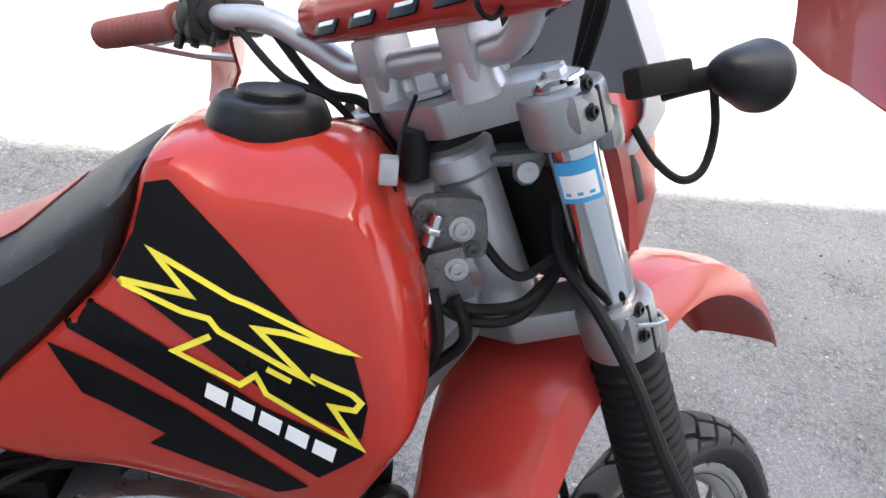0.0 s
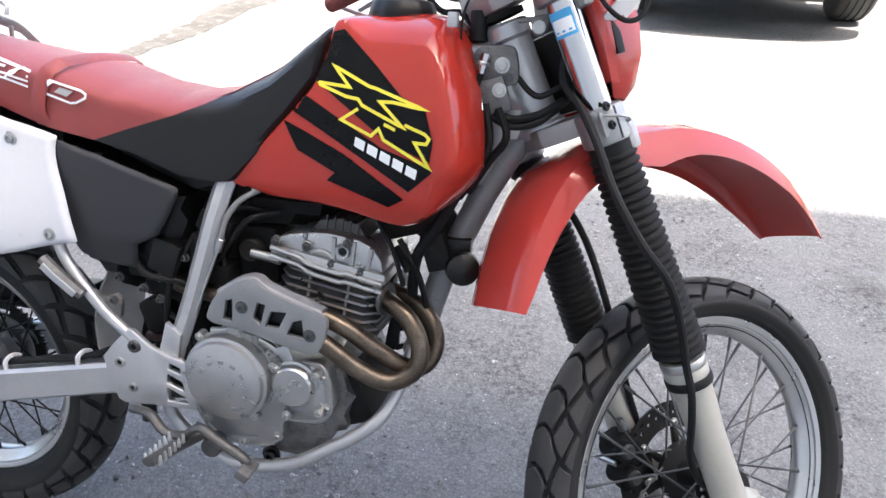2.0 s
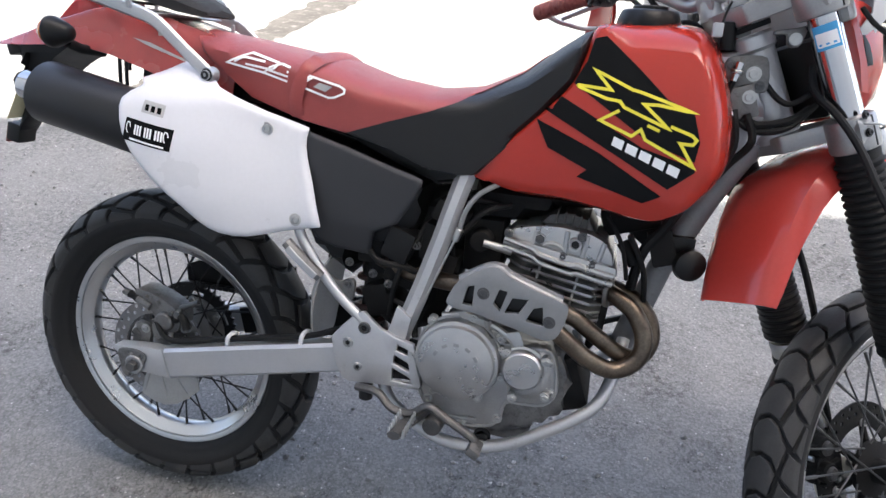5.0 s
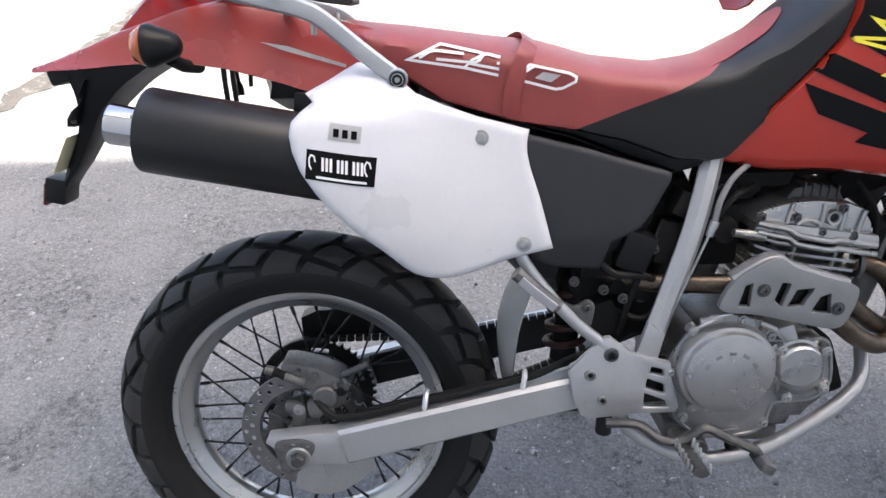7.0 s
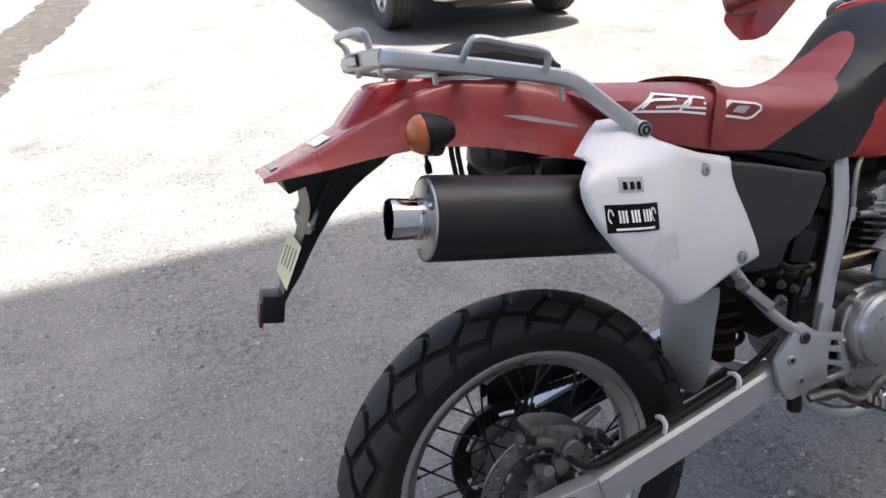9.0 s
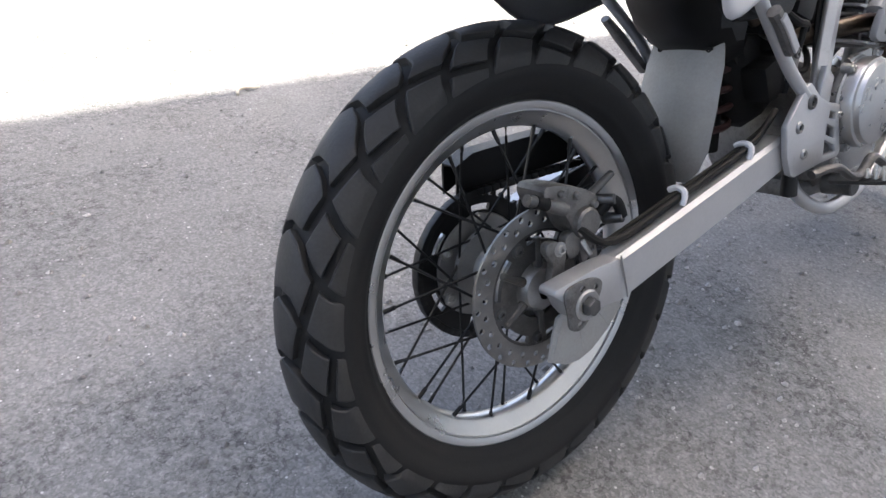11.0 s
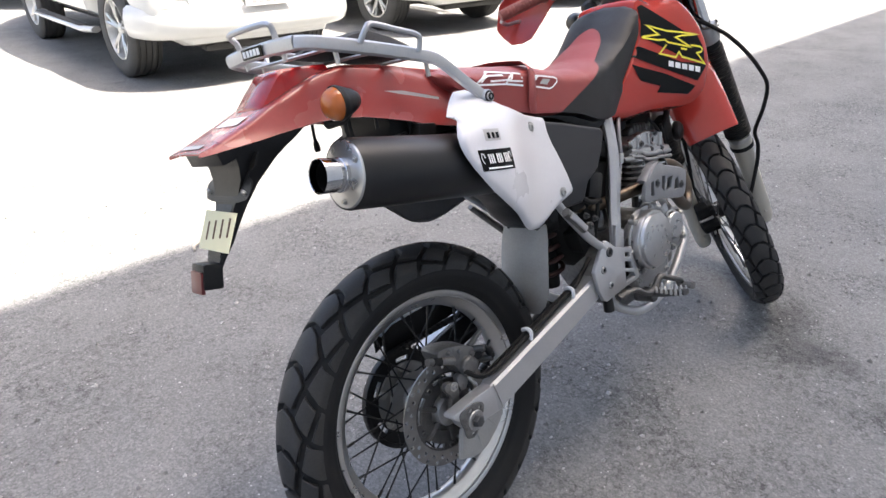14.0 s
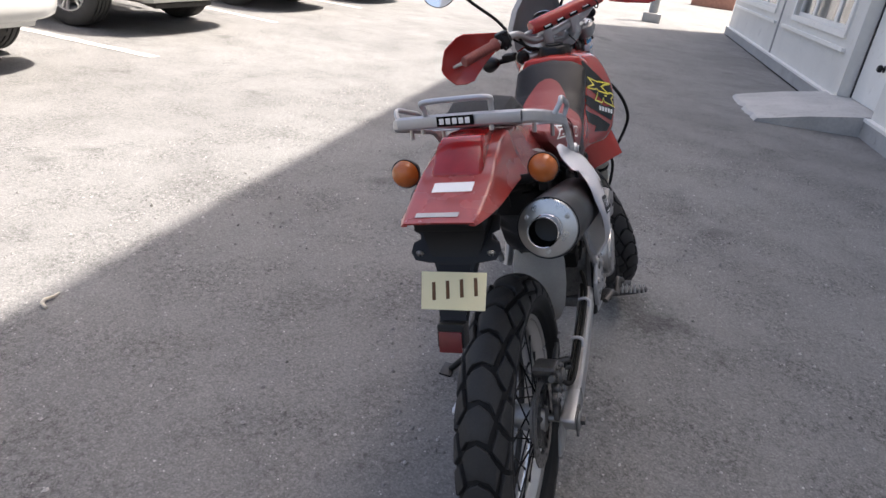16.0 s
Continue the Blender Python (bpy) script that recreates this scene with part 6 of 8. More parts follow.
part("wire_loom", tube(B(), catmull([(0.985, -0.045, 0.80), (0.955, -0.050, 0.74), (0.925, -0.045, 0.69), (0.915, -0.030, 0.62)], 5), 0.009, 8), RUBBER, bike, "black wiring loom")
part("plug_cap", rod(B(), (0.892, -0.030, 0.700), (0.915, -0.045, 0.665), 0.012, 0.010, 14), RUBBER, bike, "black spark plug cap")
for z in (0.500, 0.535, 0.570):
    part("frame_bridge", block(B(), (0.895, 0.03, z), (0.050, 0.012, 0.010), (0, -24, 0), 0.2), BLACK_METAL, bike)
part("frame_gusset", plate([(0.872, 0.60), (0.888, 0.60), (0.880, 0.50), (0.862, 0.47), (0.852, 0.48)], 0.02, 0.03), BLACK_METAL, bike)
for y in (-0.062, 0.010):
    part("exhaust_flange", lathe(B(), [(0.017, 0.0), (0.027, 0.0), (0.027, 0.006), (0.017, 0.007)], (0.876, y + 0.006, 0.616), (1, -0.25, 0.0), 20), CAST_DIRTY, header)
# foot controls
part("brake_pedal", tube(B(), catmull([(0.470, -0.16, 0.405), (0.514, -0.175, 0.410), (0.545, -0.185, 0.390), (0.580, -0.185, 0.388), (0.610, -0.185, 0.408), (0.640, -0.188, 0.394), (0.684, -0.190, 0.372), (0.694, -0.190, 0.362)], 4), 0.0085, 10, flat=0.8), SOOTY_CAST, bike, "worn brake pedal")
part("pedal_tip", block(B(), (0.697, -0.198, 0.354), (0.022, 0.040, 0.015), (0, 30, 0)), CAST_DIRTY, bike)
peg = part("footrest", tube(B(), [(0.588, -0.14, 0.370), (0.578, -0.21, 0.380), (0.575, -0.268, 0.392)], [0.016, 0.013, 0.012], 8, flat=0.6), SOOTY_CAST, bike, "serrated metal footrest")
for i in range(6):
    for s in (-1, 1):
        part("tooth", rod(B(), (0.577 + 0.012 * s, -0.20 - 0.012 * i, 0.386), (0.577 + 0.013 * s, -0.20 - 0.012 * i, 0.401), 0.004, 0.002, 6), STEEL, peg)
part("footrest_mount", rod(B(), (0.612, -0.115, 0.355), (0.612, -0.165, 0.355), 0.020, 0.017), SOOTY_CAST, bike)
part("brake_cylinder", rod(B(), (0.475, -0.125, 0.44), (0.475, -0.125, 0.365), 0.011, 0.013), BLACK_METAL, bike)
part("side_stand", tube(B(), [(0.56, 0.12, 0.32), (0.545, 0.25, 0.20), (0.538, 0.362, 0.105)], 0.011, 10), BLACK_METAL, bike, "black side stand")
part("stand_foot", block(B(), (0.535, 0.372, 0.1045), (0.07, 0.04, 0.008), (15.1, 0, 0)), BLACK_METAL, bike)

# ---- steered front end ----
F23 = radians(24.5)
FORK = Vector((-math.sin(F23), 0, math.cos(F23)))


def fork_at(y, z):
    return Vector((1.1336 - (z - 0.88) * math.tan(F23), y, z))


SEAM_DARK = BLACK_METAL


def fork_leg(s):
    """One fork leg: chrome tube, rubber gaiter, painted lower leg and axle lug."""
    y = 0.105 * s
    leg = part("fork_tube", rod(B(), fork_at(y, 0.56), fork_at(y, 1.094), 0.0215, seg=28), CHROME, bike, "chrome fork tube", m=STEER)
    prof = [(0.026, 0.0), (0.031, 0.004)]
    n = 26
    for i in range(n):
        r = 0.0335 + 0.0055 * (1 - i / n)
        h = 0.006 + 0.315 * i / n
        prof += [(r - 0.0042, h), (r, h + 0.0035), (r, h + 0.0068), (r - 0.0042, h + 0.0104)]
    prof += [(0.030, 0.325), (0.030, 0.335), (0.022, 0.336)]
    part("gaiter", lathe(B(), prof, fork_at(y, 0.562), FORK, 32), RUBBER, leg, "black ribbed rubber gaiter", m=STEER)
    part("gaiter_clamp", lathe(B(), [(0.033, 0), (0.034, 0.002), (0.034, 0.012), (0.033, 0.014)], fork_at(y, 0.548), FORK, 28), STEEL, leg, m=STEER)
    part("dust_seal", lathe(B(), [(0.030, -0.016), (0.0345, -0.015), (0.035, -0.012), (0.035, -0.003), (0.0335, -0.001)], fork_at(y, 0.535), FORK, 28), RUBBER, leg, "black rubber dust seal", m=STEER)
    part("lower_leg", lathe(B(), [(0.0, -0.330), (0.012, -0.329), (0.021, -0.320), (0.026, -0.300), (0.028, -0.25), (0.027, -0.23), (0.0265, -0.10), (0.029, -0.06), (0.030, -0.02), (0.033, 0.0), (0.033, 0.022), (0.030, 0.026), (0.02, 0.027)], fork_at(y, 0.535), FORK, 32), FORK_LOWER, leg, "beige-silver lower fork leg", m=STEER)
    lug = part("axle_lug", puff([(1.365, 0.345), (1.41, 0.350), (1.445, 0.338), (1.455, 0.311), (1.44, 0.285), (1.40, 0.268), (1.375, 0.275)], lambda x, z: 0.021, 0.010, 0.01), FORK_LOWER, leg, m=STEER @ Matrix.Translation((0, y, 0)))
    part("axle_bolt", bolt(B(), (1.442, y - 0.018, 0.318), (0, -1, 0) if s < 0 else (0, 1, 0), 0.007, 0.008), STEEL, leg, m=STEER)
    for z, h, name in ((0.889, 0.052, "lower_clamp"), (1.068, 0.042, "upper_clamp")):
        c = part(name, lathe(B(), [(0.022, 0), (0.029, 0), (0.033, 0.002), (0.0345, 0.006), (0.0345, h - 0.006), (0.033, h - 0.002), (0.029, h), (0.022, h)], fork_at(y, z) - FORK * h / 2, FORK, 32), CAST, leg, "cast silver fork clamp", m=STEER)
        o = fork_at(y, z)
        part("clamp_ear", block(B(), o + Vector((-0.006, s * 0.012, 0.002)), (0.046, 0.040, h * 0.86), (0, -23, 0), 0.36), CAST, c, m=STEER)
        part("clamp_slit", block(B(), o + Vector((-0.002, s * 0.0340, 0.0)), (0.0028, 0.002, h * 0.86), (0, -23, 0), 0.1), SEAM_DARK, c, m=STEER)
        part("clamp_cap", block(B(), o + Vector((0.030, s * 0.012, -0.012)), (0.020, 0.034, h * 0.80), (0, -23, 0), 0.36), CAST, c, m=STEER)
        for k in (-1, 1):
            q = o + FORK * k * h * 0.25 + Vector((-0.016, s * 0.0318, 0.007))
            part("bolt", bolt(B(), q, (0, s, 0), 0.0045, 0.004), BLACK_METAL, c, m=STEER)
    part("fork_cap", lathe(B(), [(0.0215, 0), (0.021, 0.002), (0.010, 0.003), (0.0095, 0.008), (0.0, 0.009)], fork_at(y, 1.092), FORK, 6), ALU, leg, m=STEER)
    return leg


right_leg = fork_leg(-1)
fork_leg(1)
part("front_axle", rod(B(), (FC[0], -0.13, FC[1]), (FC[0], 0.13, FC[1]), 0.009), STEEL, bike, m=STEER)


def wrapped(a0, a1, z0, z1, r=0.0222):
    """A label wrapped round the right fork tube."""
    bm = B()
    o = fork_at(-0.105, z0)
    h = (z1 - z0) / math.cos(F23)
    return lathe(bm, [(r, 0), (r, h)], o, FORK, 10, arc=(a0, a1), ref=(0, -1, 0))


part("fork_sticker", wrapped(-1.85, -0.25, 1.006, 1.038), BLUE_STICKER, right_leg, "blue and white sticker", m=STEER)
part("sticker_field", wrapped(-1.72, -0.38, 1.010, 1.028, 0.0225), WHITE_DECAL, right_leg, "white field", m=STEER)
for i in range(3):
    part("sticker_mark", wrapped(-1.6 + 0.42 * i, -1.4 + 0.42 * i, 1.012, 1.0145, 0.0228), BLUE_STICKER, right_leg, m=STEER)


# yokes, stem, head tube
def axis_at(z, fwd=0.0, y=0.0):
    return Vector((1.101 - (z - 0.9) * math.tan(RAKE) + fwd, y, z))


def yoke(z, h, reach):
    """A triple clamp plate between the fork legs, perpendicular to the steering axis."""
    a = axis_at(z)
    f = fork_at(0, z).x - a.x
    poly = [(-0.034, -0.030), (-0.034, 0.030), (f - 0.028, 0.078), (f - 0.020, 0.10), (f + 0.022, 0.10), (f + 0.020, 0.055), (0.028, 0.028), (0.028, -0.028), (f + 0.020, -0.055), (f + 0.022, -0.10), (f - 0.020, -0.10), (f - 0.028, -0.078)]
    bm = B()
    lo, hi = [bm.verts.new((x, y, -h / 2)) for x, y in poly], [bm.verts.new((x, y, h / 2)) for x, y in poly]
    bm.faces.new(lo)
    bm.faces.new(hi)
    for i in range(len(poly)):
        bm.faces.new((lo[i], hi[i], hi[(i + 1) % len(poly)], lo[(i + 1) % len(poly)]))
    bmesh.ops.recalc_face_normals(bm, faces=bm.faces[:])
    bmesh.ops.bevel(bm, geom=bm.edges[:], offset=0.004, segments=2, affect="EDGES", profile=0.6)
    return part("yoke", bm, CAST, bike, "cast silver triple clamp", m=STEER @ Matrix.Translation(a) @ Matrix.Rotation(-RAKE, 4, "Y"))


yoke(0.889, 0.028, 0)
upper_yoke = yoke(1.075, 0.030, 0)
part("stem_nut", lathe(B(), [(0.024, 0), (0.024, 0.004), (0.017, 0.005), (0.016, 0.018), (0.010, 0.020), (0.0, 0.020)], axis_at(1.090), AXIS, 6), ALU, upper_yoke, m=STEER)
head_tube = part("head_tube", lathe(B(), [(0.0, 0), (0.030, 0), (0.036, 0.003), (0.036, 0.016), (0.031, 0.020), (0.030, 0.145), (0.034, 0.150), (0.034, 0.168), (0.030, 0.172), (0.0, 0.172)], axis_at(0.890), AXIS, 36), ALU, bike, "worn silver steering head")
part("dust_seal", lathe(B(), [(0.033, 0), (0.033, 0.008), (0.0, 0.008)], axis_at(1.052), AXIS, 32), RUBBER, head_tube)
part("head_gusset", puff([(0.955, 0.985), (0.985, 1.022), (1.02, 1.03), (1.055, 0.985), (1.078, 0.935), (1.09, 0.895), (1.075, 0.875), (1.05, 0.862), (1.02, 0.80), (0.995, 0.80), (0.98, 0.86), (0.96, 0.92)], lambda x, z: 0.030 + 0.012 * (z > 0.93), 0.012, 0.014), ALU, bike, "scuffed silver frame gusset")
part("gusset_seam", tube(B(), catmull([(0.965, -0.043, 0.962), (1.0, -0.045, 0.972), (1.03, -0.044, 0.985), (1.055, -0.040, 0.975)], 4), 0.004, 8), ALU, bike)
part("breather_elbow", rod(B(), (1.0, -0.02, 1.02), (0.998, -0.02, 1.062), 0.013, 0.012), BLACK_PLASTIC, bike)
junction = part("hose_junction", block(B(), (1.030, -0.050, 0.945), (0.045, 0.018, 0.05), (0, -20, 0)), CAST_DIRTY, bike)
part("bolt", bolt(B(), (1.040, -0.058, 0.955), (0, -1, 0), 0.007, 0.006), STEEL, junction)
part("valve", rod(B(), (1.008, -0.055, 0.955), (1.018, -0.068, 0.925), 0.006, 0.0045, 10), CHROME, junction)
HEAD_BOX = [(0.999, 1.002), (1.010, 1.013), (1.048, 1.016), (1.060, 1.006), (1.065, 0.970), (1.055, 0.962), (1.006, 0.960), (0.998, 0.970)]
head_box = part("head_casting", plate(smooth2(HEAD_BOX, 2), -0.036, -0.052, bevel=0.006), CAST_DIRTY, bike, "grimy cast box on the steering head")
part("bolt", bolt(B(), (1.041, -0.052, 0.989), (0, -1, 0), 0.0075, 0.007), STEEL, head_box)
part("bolt", bolt(B(), (1.052, -0.052, 0.972), (0, -1, 0), 0.005, 0.005), DARK_STEEL, head_box)
part("bolt", bolt(B(), (1.006, -0.052, 1.000), (0, -1, 0), 0.005, 0.005), DARK_STEEL, head_box)
part("adjuster_barrel", rod(B(), (1.019, -0.060, 1.004), (1.013, -0.062, 0.976), 0.0068, 0.0055, 14), CHROME, head_box)
part("barrel_nut", rod(B(), (1.0165, -0.061, 0.993), (1.0155, -0.061, 0.988), 0.0095, 0.0095, 6), STEEL, head_box)
for pts in (((1.013, -0.062, 0.976), (1.008, -0.062, 0.958), (1.012, -0.060, 0.935), (1.0, -0.05, 0.90)), ((1.062, -0.045, 0.975), (1.082, -0.052, 0.955), (1.10, -0.055, 0.95), (1.125, -0.045, 0.965))):
    part("cable", tube(B(), catmull(pts, 5), 0.0045, 8), RUBBER, bike, "black control cable")
lock = part("steering_lock", plate([(1.058, 1.052), (1.098, 1.060), (1.102, 1.054), (1.099, 1.038), (1.094, 1.031), (1.086, 1.029), (1.079, 1.034), (1.076, 1.048), (1.058, 1.046)], -0.052, -0.040, bevel=0.002), CAST_DIRTY, bike)
part("keyhole", lathe(B(), [(0.009, 0), (0.009, 0.003), (0.006, 0.0035), (0, 0.002)], (1.088, -0.052, 1.042), (0, -1, 0), 16), STEEL, lock)
part("fork_stop_box", block(B(), (1.13, -0.02, 0.985), (0.06, 0.10, 0.12), (0, -25, 0)), BLACK_PLASTIC, bike, m=STEER)
for pts, r in ((((1.02, -0.060, 0.935), (1.03, -0.062, 0.88), (1.01, -0.05, 0.83), (0.985, -0.03, 0.79)), 0.007), (((1.04, -0.060, 0.93), (1.055, -0.062, 0.89), (1.03, -0.05, 0.85), (1.0, -0.04, 0.80)), 0.006),
               (((1.035, -0.058, 0.925), (1.06, -0.055, 0.915), (1.10, -0.06, 0.925), (1.13, -0.04, 0.945)), 0.006), (((1.03, -0.058, 0.918), (1.06, -0.058, 0.905), (1.10, -0.062, 0.915), (1.14, -0.03, 0.95)), 0.005),
               (((0.985, -0.05, 0.99), (0.982, -0.065, 1.03), (0.985, -0.055, 1.065), (0.995, -0.03, 1.09)), 0.0018), (((0.985, -0.055, 0.95), (0.975, -0.06, 0.90), (0.975, -0.05, 0.84)), 0.004)):
    part("cable", tube(B(), catmull(pts, 5), r, 8), RUBBER, bike, "black control cable")

tie = part("cable_tie", tube(B(), [(0.948 + 0.013 * math.cos(w), -0.118, 1.135 + 0.013 * math.sin(w)) for w in (2 * math.pi * i / 16 for i in range(16))], 0.002, 6, closed=True), BLACK_PLASTIC, bike, "black cable tie", m=STEER)
# front fender
def front_fender():
    ridge = catmull([(1.010, 0, 0.632), (1.036, 0, 0.728), (1.082, 0, 0.822), (1.135, 0, 0.866), (1.19, 0, 0.895), (1.25, 0, 0.914), (1.335, 0, 0.921), (1.441, 0, 0.906), (1.540, 0, 0.866), (1.616, 0, 0.804), (1.665, 0, 0.748)], 3)
    rows, k = [], len(ridge)
    for i, p in enumerate(ridge):
        d = (ridge[min(i + 1, k - 1)] - ridge[max(i - 1, 0)]).normalized()
        n = Vector((-d.z, 0, d.x))
        t = i / (k - 1)
        w = lerp(t, (0, 0.22, 0.4, 0.6, 0.85, 1.0), (0.070, 0.088, 0.080, 0.086, 0.080, 0.064))
        drop = lerp(t, (0, 0.2, 0.35, 0.5, 0.62, 0.8, 1.0), (0.020, 0.045, 0.055, 0.072, 0.052, 0.042, 0.012))
        row = []
        for u, dz in ((-1.0, 1.0), (-0.97, 0.62), (-0.86, 0.25), (-0.62, 0.08), (-0.36, 0.015), (0, 0), (0.36, 0.015), (0.62, 0.08), (0.86, 0.25), (0.97, 0.62), (1.0, 1.0)):
            row.append(p + Vector((0, u * w, 0)) - n * dz * drop)
        rows.append(row)
    return loft(rows, 0.003)


part("front_fender", front_fender(), RED_PLASTIC, bike, "high red plastic front fender", m=STEER)


# headlight cowl and visor
def cowl():
    rows = []
    for z, x0, x1, w in ((0.935, 1.165, 1.200, 0.085), (0.955, 1.150, 1.215, 0.098), (1.0, 1.132, 1.225, 0.108), (1.05, 1.112, 1.222, 0.110), (1.085, 1.100, 1.205, 0.104)):
        rows.append([(x0, -w, z), ((x0 * 0.6 + x1 * 0.4), -w * 1.02, z), (x0 * 0.25 + x1 * 0.75, -w * 0.93, z), (x1, -w * 0.55, z), (x1 + 0.008, 0, z), (x1, w * 0.55, z), (x0 * 0.25 + x1 * 0.75, w * 0.93, z), ((x0 * 0.6 + x1 * 0.4), w * 1.02, z), (x0, w, z)])
    return loft(rows, 0.003)


cowl_part = part("headlight_cowl", cowl(), RED_PLASTIC, bike, "red plastic headlight cowl", m=STEER)
for s in (-1, 1):
    part("cowl_flange", loft([[(x, s * y, z), (x + 0.004, s * (y + 0.012), z), (x + 0.018, s * (y + 0.013), z)] for x, y, z in ((1.086, 0.106, 1.060), (1.100, 0.108, 1.03), (1.118, 0.106, 0.99), (1.136, 0.098, 0.95))], 0.002), RED_PLASTIC, cowl_part, "red folded edge", m=STEER)
    part("cowl_opening", block(B(), (1.150, s * 0.1085, 1.015), (0.014, 0.004, 0.048), (0, -18, 0), 0.3), BLACK_PLASTIC, cowl_part, "dark opening", m=STEER)
part("headlight_back", block(B(), (1.165, 0, 1.02), (0.07, 0.17, 0.12), (0, -15, 0), 0.25), BLACK_PLASTIC, cowl_part, m=STEER)
visor_rows = []
for z, x, w in ((1.036, 1.190, 0.112), (1.07, 1.216, 0.118), (1.11, 1.222, 0.118), (1.17, 1.205, 0.104), (1.22, 1.165, 0.080), (1.245, 1.140, 0.055)):
    visor_rows.append([(x - 0.070, -w, z - 0.004), (x - 0.03, -w * 0.98, z), (x - 0.006, -w * 0.7, z), (x, 0, z), (x - 0.006, w * 0.62, z), (x - 0.03, w * 0.84, z), (x - 0.070, w * 0.86, z - 0.004)])
part("visor", loft(visor_rows, 0.002), CLEAR_GREY, cowl_part, "grey plastic visor", m=STEER)
meter = part("speedometer", lathe(B(), [(0, -0.03), (0.030, -0.03), (0.036, -0.01), (0.036, 0.012), (0.034, 0.014), (0.032, 0.010), (0.0, 0.009)], (1.085, 0.0, 1.150), (-0.45, 0, 0.9), 28), BLACK_PLASTIC, bike, "round black speedometer", m=STEER)
part("meter_ring", lathe(B(), [(0.033, 0.013), (0.035, 0.0145), (0.033, 0.016), (0.031, 0.0145)], (1.085, 0.0, 1.150), (-0.45, 0, 0.9), 28, close=True), CHROME, meter, m=STEER)

# handlebar
BAR = [(0.884, 0.378, 1.172), (0.920, 0.243, 1.171), (0.935, 0.205, 1.170), (0.960, 0.165, 1.163), (0.985, 0.125, 1.136), (0.998, 0.100, 1.118), (1.002, 0.075, 1.113), (1.002, 0, 1.113)]
bar_path = catmull(BAR + [(x, -y, z) for x, y, z in reversed(BAR[:-1])], 4)
handlebar = part("handlebar", tube(B(), bar_path, 0.0125, 14), ALU, bike, "silver aluminium handlebar", m=STEER)
part("cross_brace", rod(B(), (0.972, -0.150, 1.146), (0.972, 0.150, 1.150), 0.006, seg=10), ALU, handlebar, m=STEER)
pad = part("bar_pad", tube(B(), [(0.972, y, 1.154 + 0.04 * y) for y in (-0.158, -0.154, -0.06, 0.0, 0.06, 0.102, 0.106)], [0.020, 0.023, 0.0245, 0.0245, 0.0245, 0.023, 0.020], 14, flat=0.95), RED_PLASTIC, handlebar, "red foam bar pad", m=STEER)
for i in range(4):
    part("pad_mark", block(B(), (0.9497, 0.060 - 0.048 * i, 1.1445), (0.002, 0.030, 0.020), (0, 22, 0), 0.1), BLACK_DECAL, pad, "black bar", m=STEER)
    part("pad_mark", block(B(), (0.9492, 0.060 - 0.048 * i, 1.1445), (0.002, 0.020, 0.004), (0, 22, 0), 0.1), WHITE_DECAL, pad, "white bar", m=STEER)
for s in (-1, 1):
    c = part("bar_clamp", block(B(), (1.004, 0.052 * s, 1.118), (0.044, 0.032, 0.050), (0, -20, 0), 0.2), ALU, handlebar, "silver bar clamp", m=STEER)
    part("riser", lathe(B(), [(0.024, 0), (0.020, 0.02), (0.018, 0.03)], (1.014, 0.052 * s, 1.084), AXIS, 20), ALU, c, m=STEER)
    for d in (-1, 1):
        part("bolt", bolt(B(), Vector((1.002 + 0.015 * d, 0.052 * s, 1.140 + 0.006 * d)), (-0.34, 0, 0.94), 0.0055, 0.006), STEEL, c, m=STEER)
    end, mid = Vector((0.884, 0.378 * s, 1.172)), Vector((0.917, 0.256 * s, 1.171))
    prof = [(0.0, 0.0), (0.0125, 0.0), (0.0148, 0.003)]
    n = (mid - end).length
    for i in range(11):
        h = 0.008 + (n - 0.02) * i / 11
        prof += [(0.0146, h), (0.0155, h + 0.003), (0.0155, h + 0.008)]
    prof += [(0.020, n - 0.006), (0.020, n), (0.012, n)]
    part("grip", lathe(B(), prof, end, mid - end, 18), GRIP, handlebar, "brown-red rubber grip", m=STEER)
    part("grip_end", rod(B(), end - (mid - end).normalized() * 0.004, end + (mid - end).normalized() * 0.010, 0.0150, 0.0150, 16), GRIP, handlebar, m=STEER)
    switch = part("switch_box", block(B(), (0.926, 0.226 * s, 1.172), (0.042, 0.040, 0.050), (0, 0, -16 * s), 0.25), BLACK_PLASTIC, handlebar, "black switch housing", m=STEER)
    part("switch_drum", lathe(B(), [(0.0, 0.0), (0.021, 0.0), (0.024, 0.004), (0.024, 0.020), (0.020, 0.024), (0.020, 0.032), (0.0, 0.032)], (0.921, 0.240 * s, 1.171), (0.25, -s, 0), 20), BLACK_PLASTIC, switch, m=STEER)
    for d in (0, 1, 2):
        part("button", rod(B(), (0.906 + 0.010 * d, (0.238 - 0.014 * d) * s, 1.155), (0.902 + 0.010 * d, (0.238 - 0.014 * d) * s, 1.143), 0.005, 0.0045, 10), BLACK_PLASTIC, switch, m=STEER)
    part("switch_lever", block(B(), (0.905, 0.222 * s, 1.190), (0.012, 0.020, 0.008), (0, 0, -16 * s)), BLACK_PLASTIC, switch, m=STEER)
    part("lever_perch", block(B(), (0.955, 0.205 * s, 1.172), (0.040, 0.030, 0.034), (0, 0, -20 * s), 0.25), BLACK_PLASTIC, handlebar, m=STEER)
    part("lever", tube(B(), catmull([(0.970, 0.212 * s, 1.174), (0.972, 0.25 * s, 1.174), (0.955, 0.31 * s, 1.172), (0.938, 0.375 * s, 1.168)], 4), [0.008 - 0.0002 * i for i in range(13)], 8, flat=0.6), ALU, handlebar, "silver hand lever", m=STEER)
    rows = []
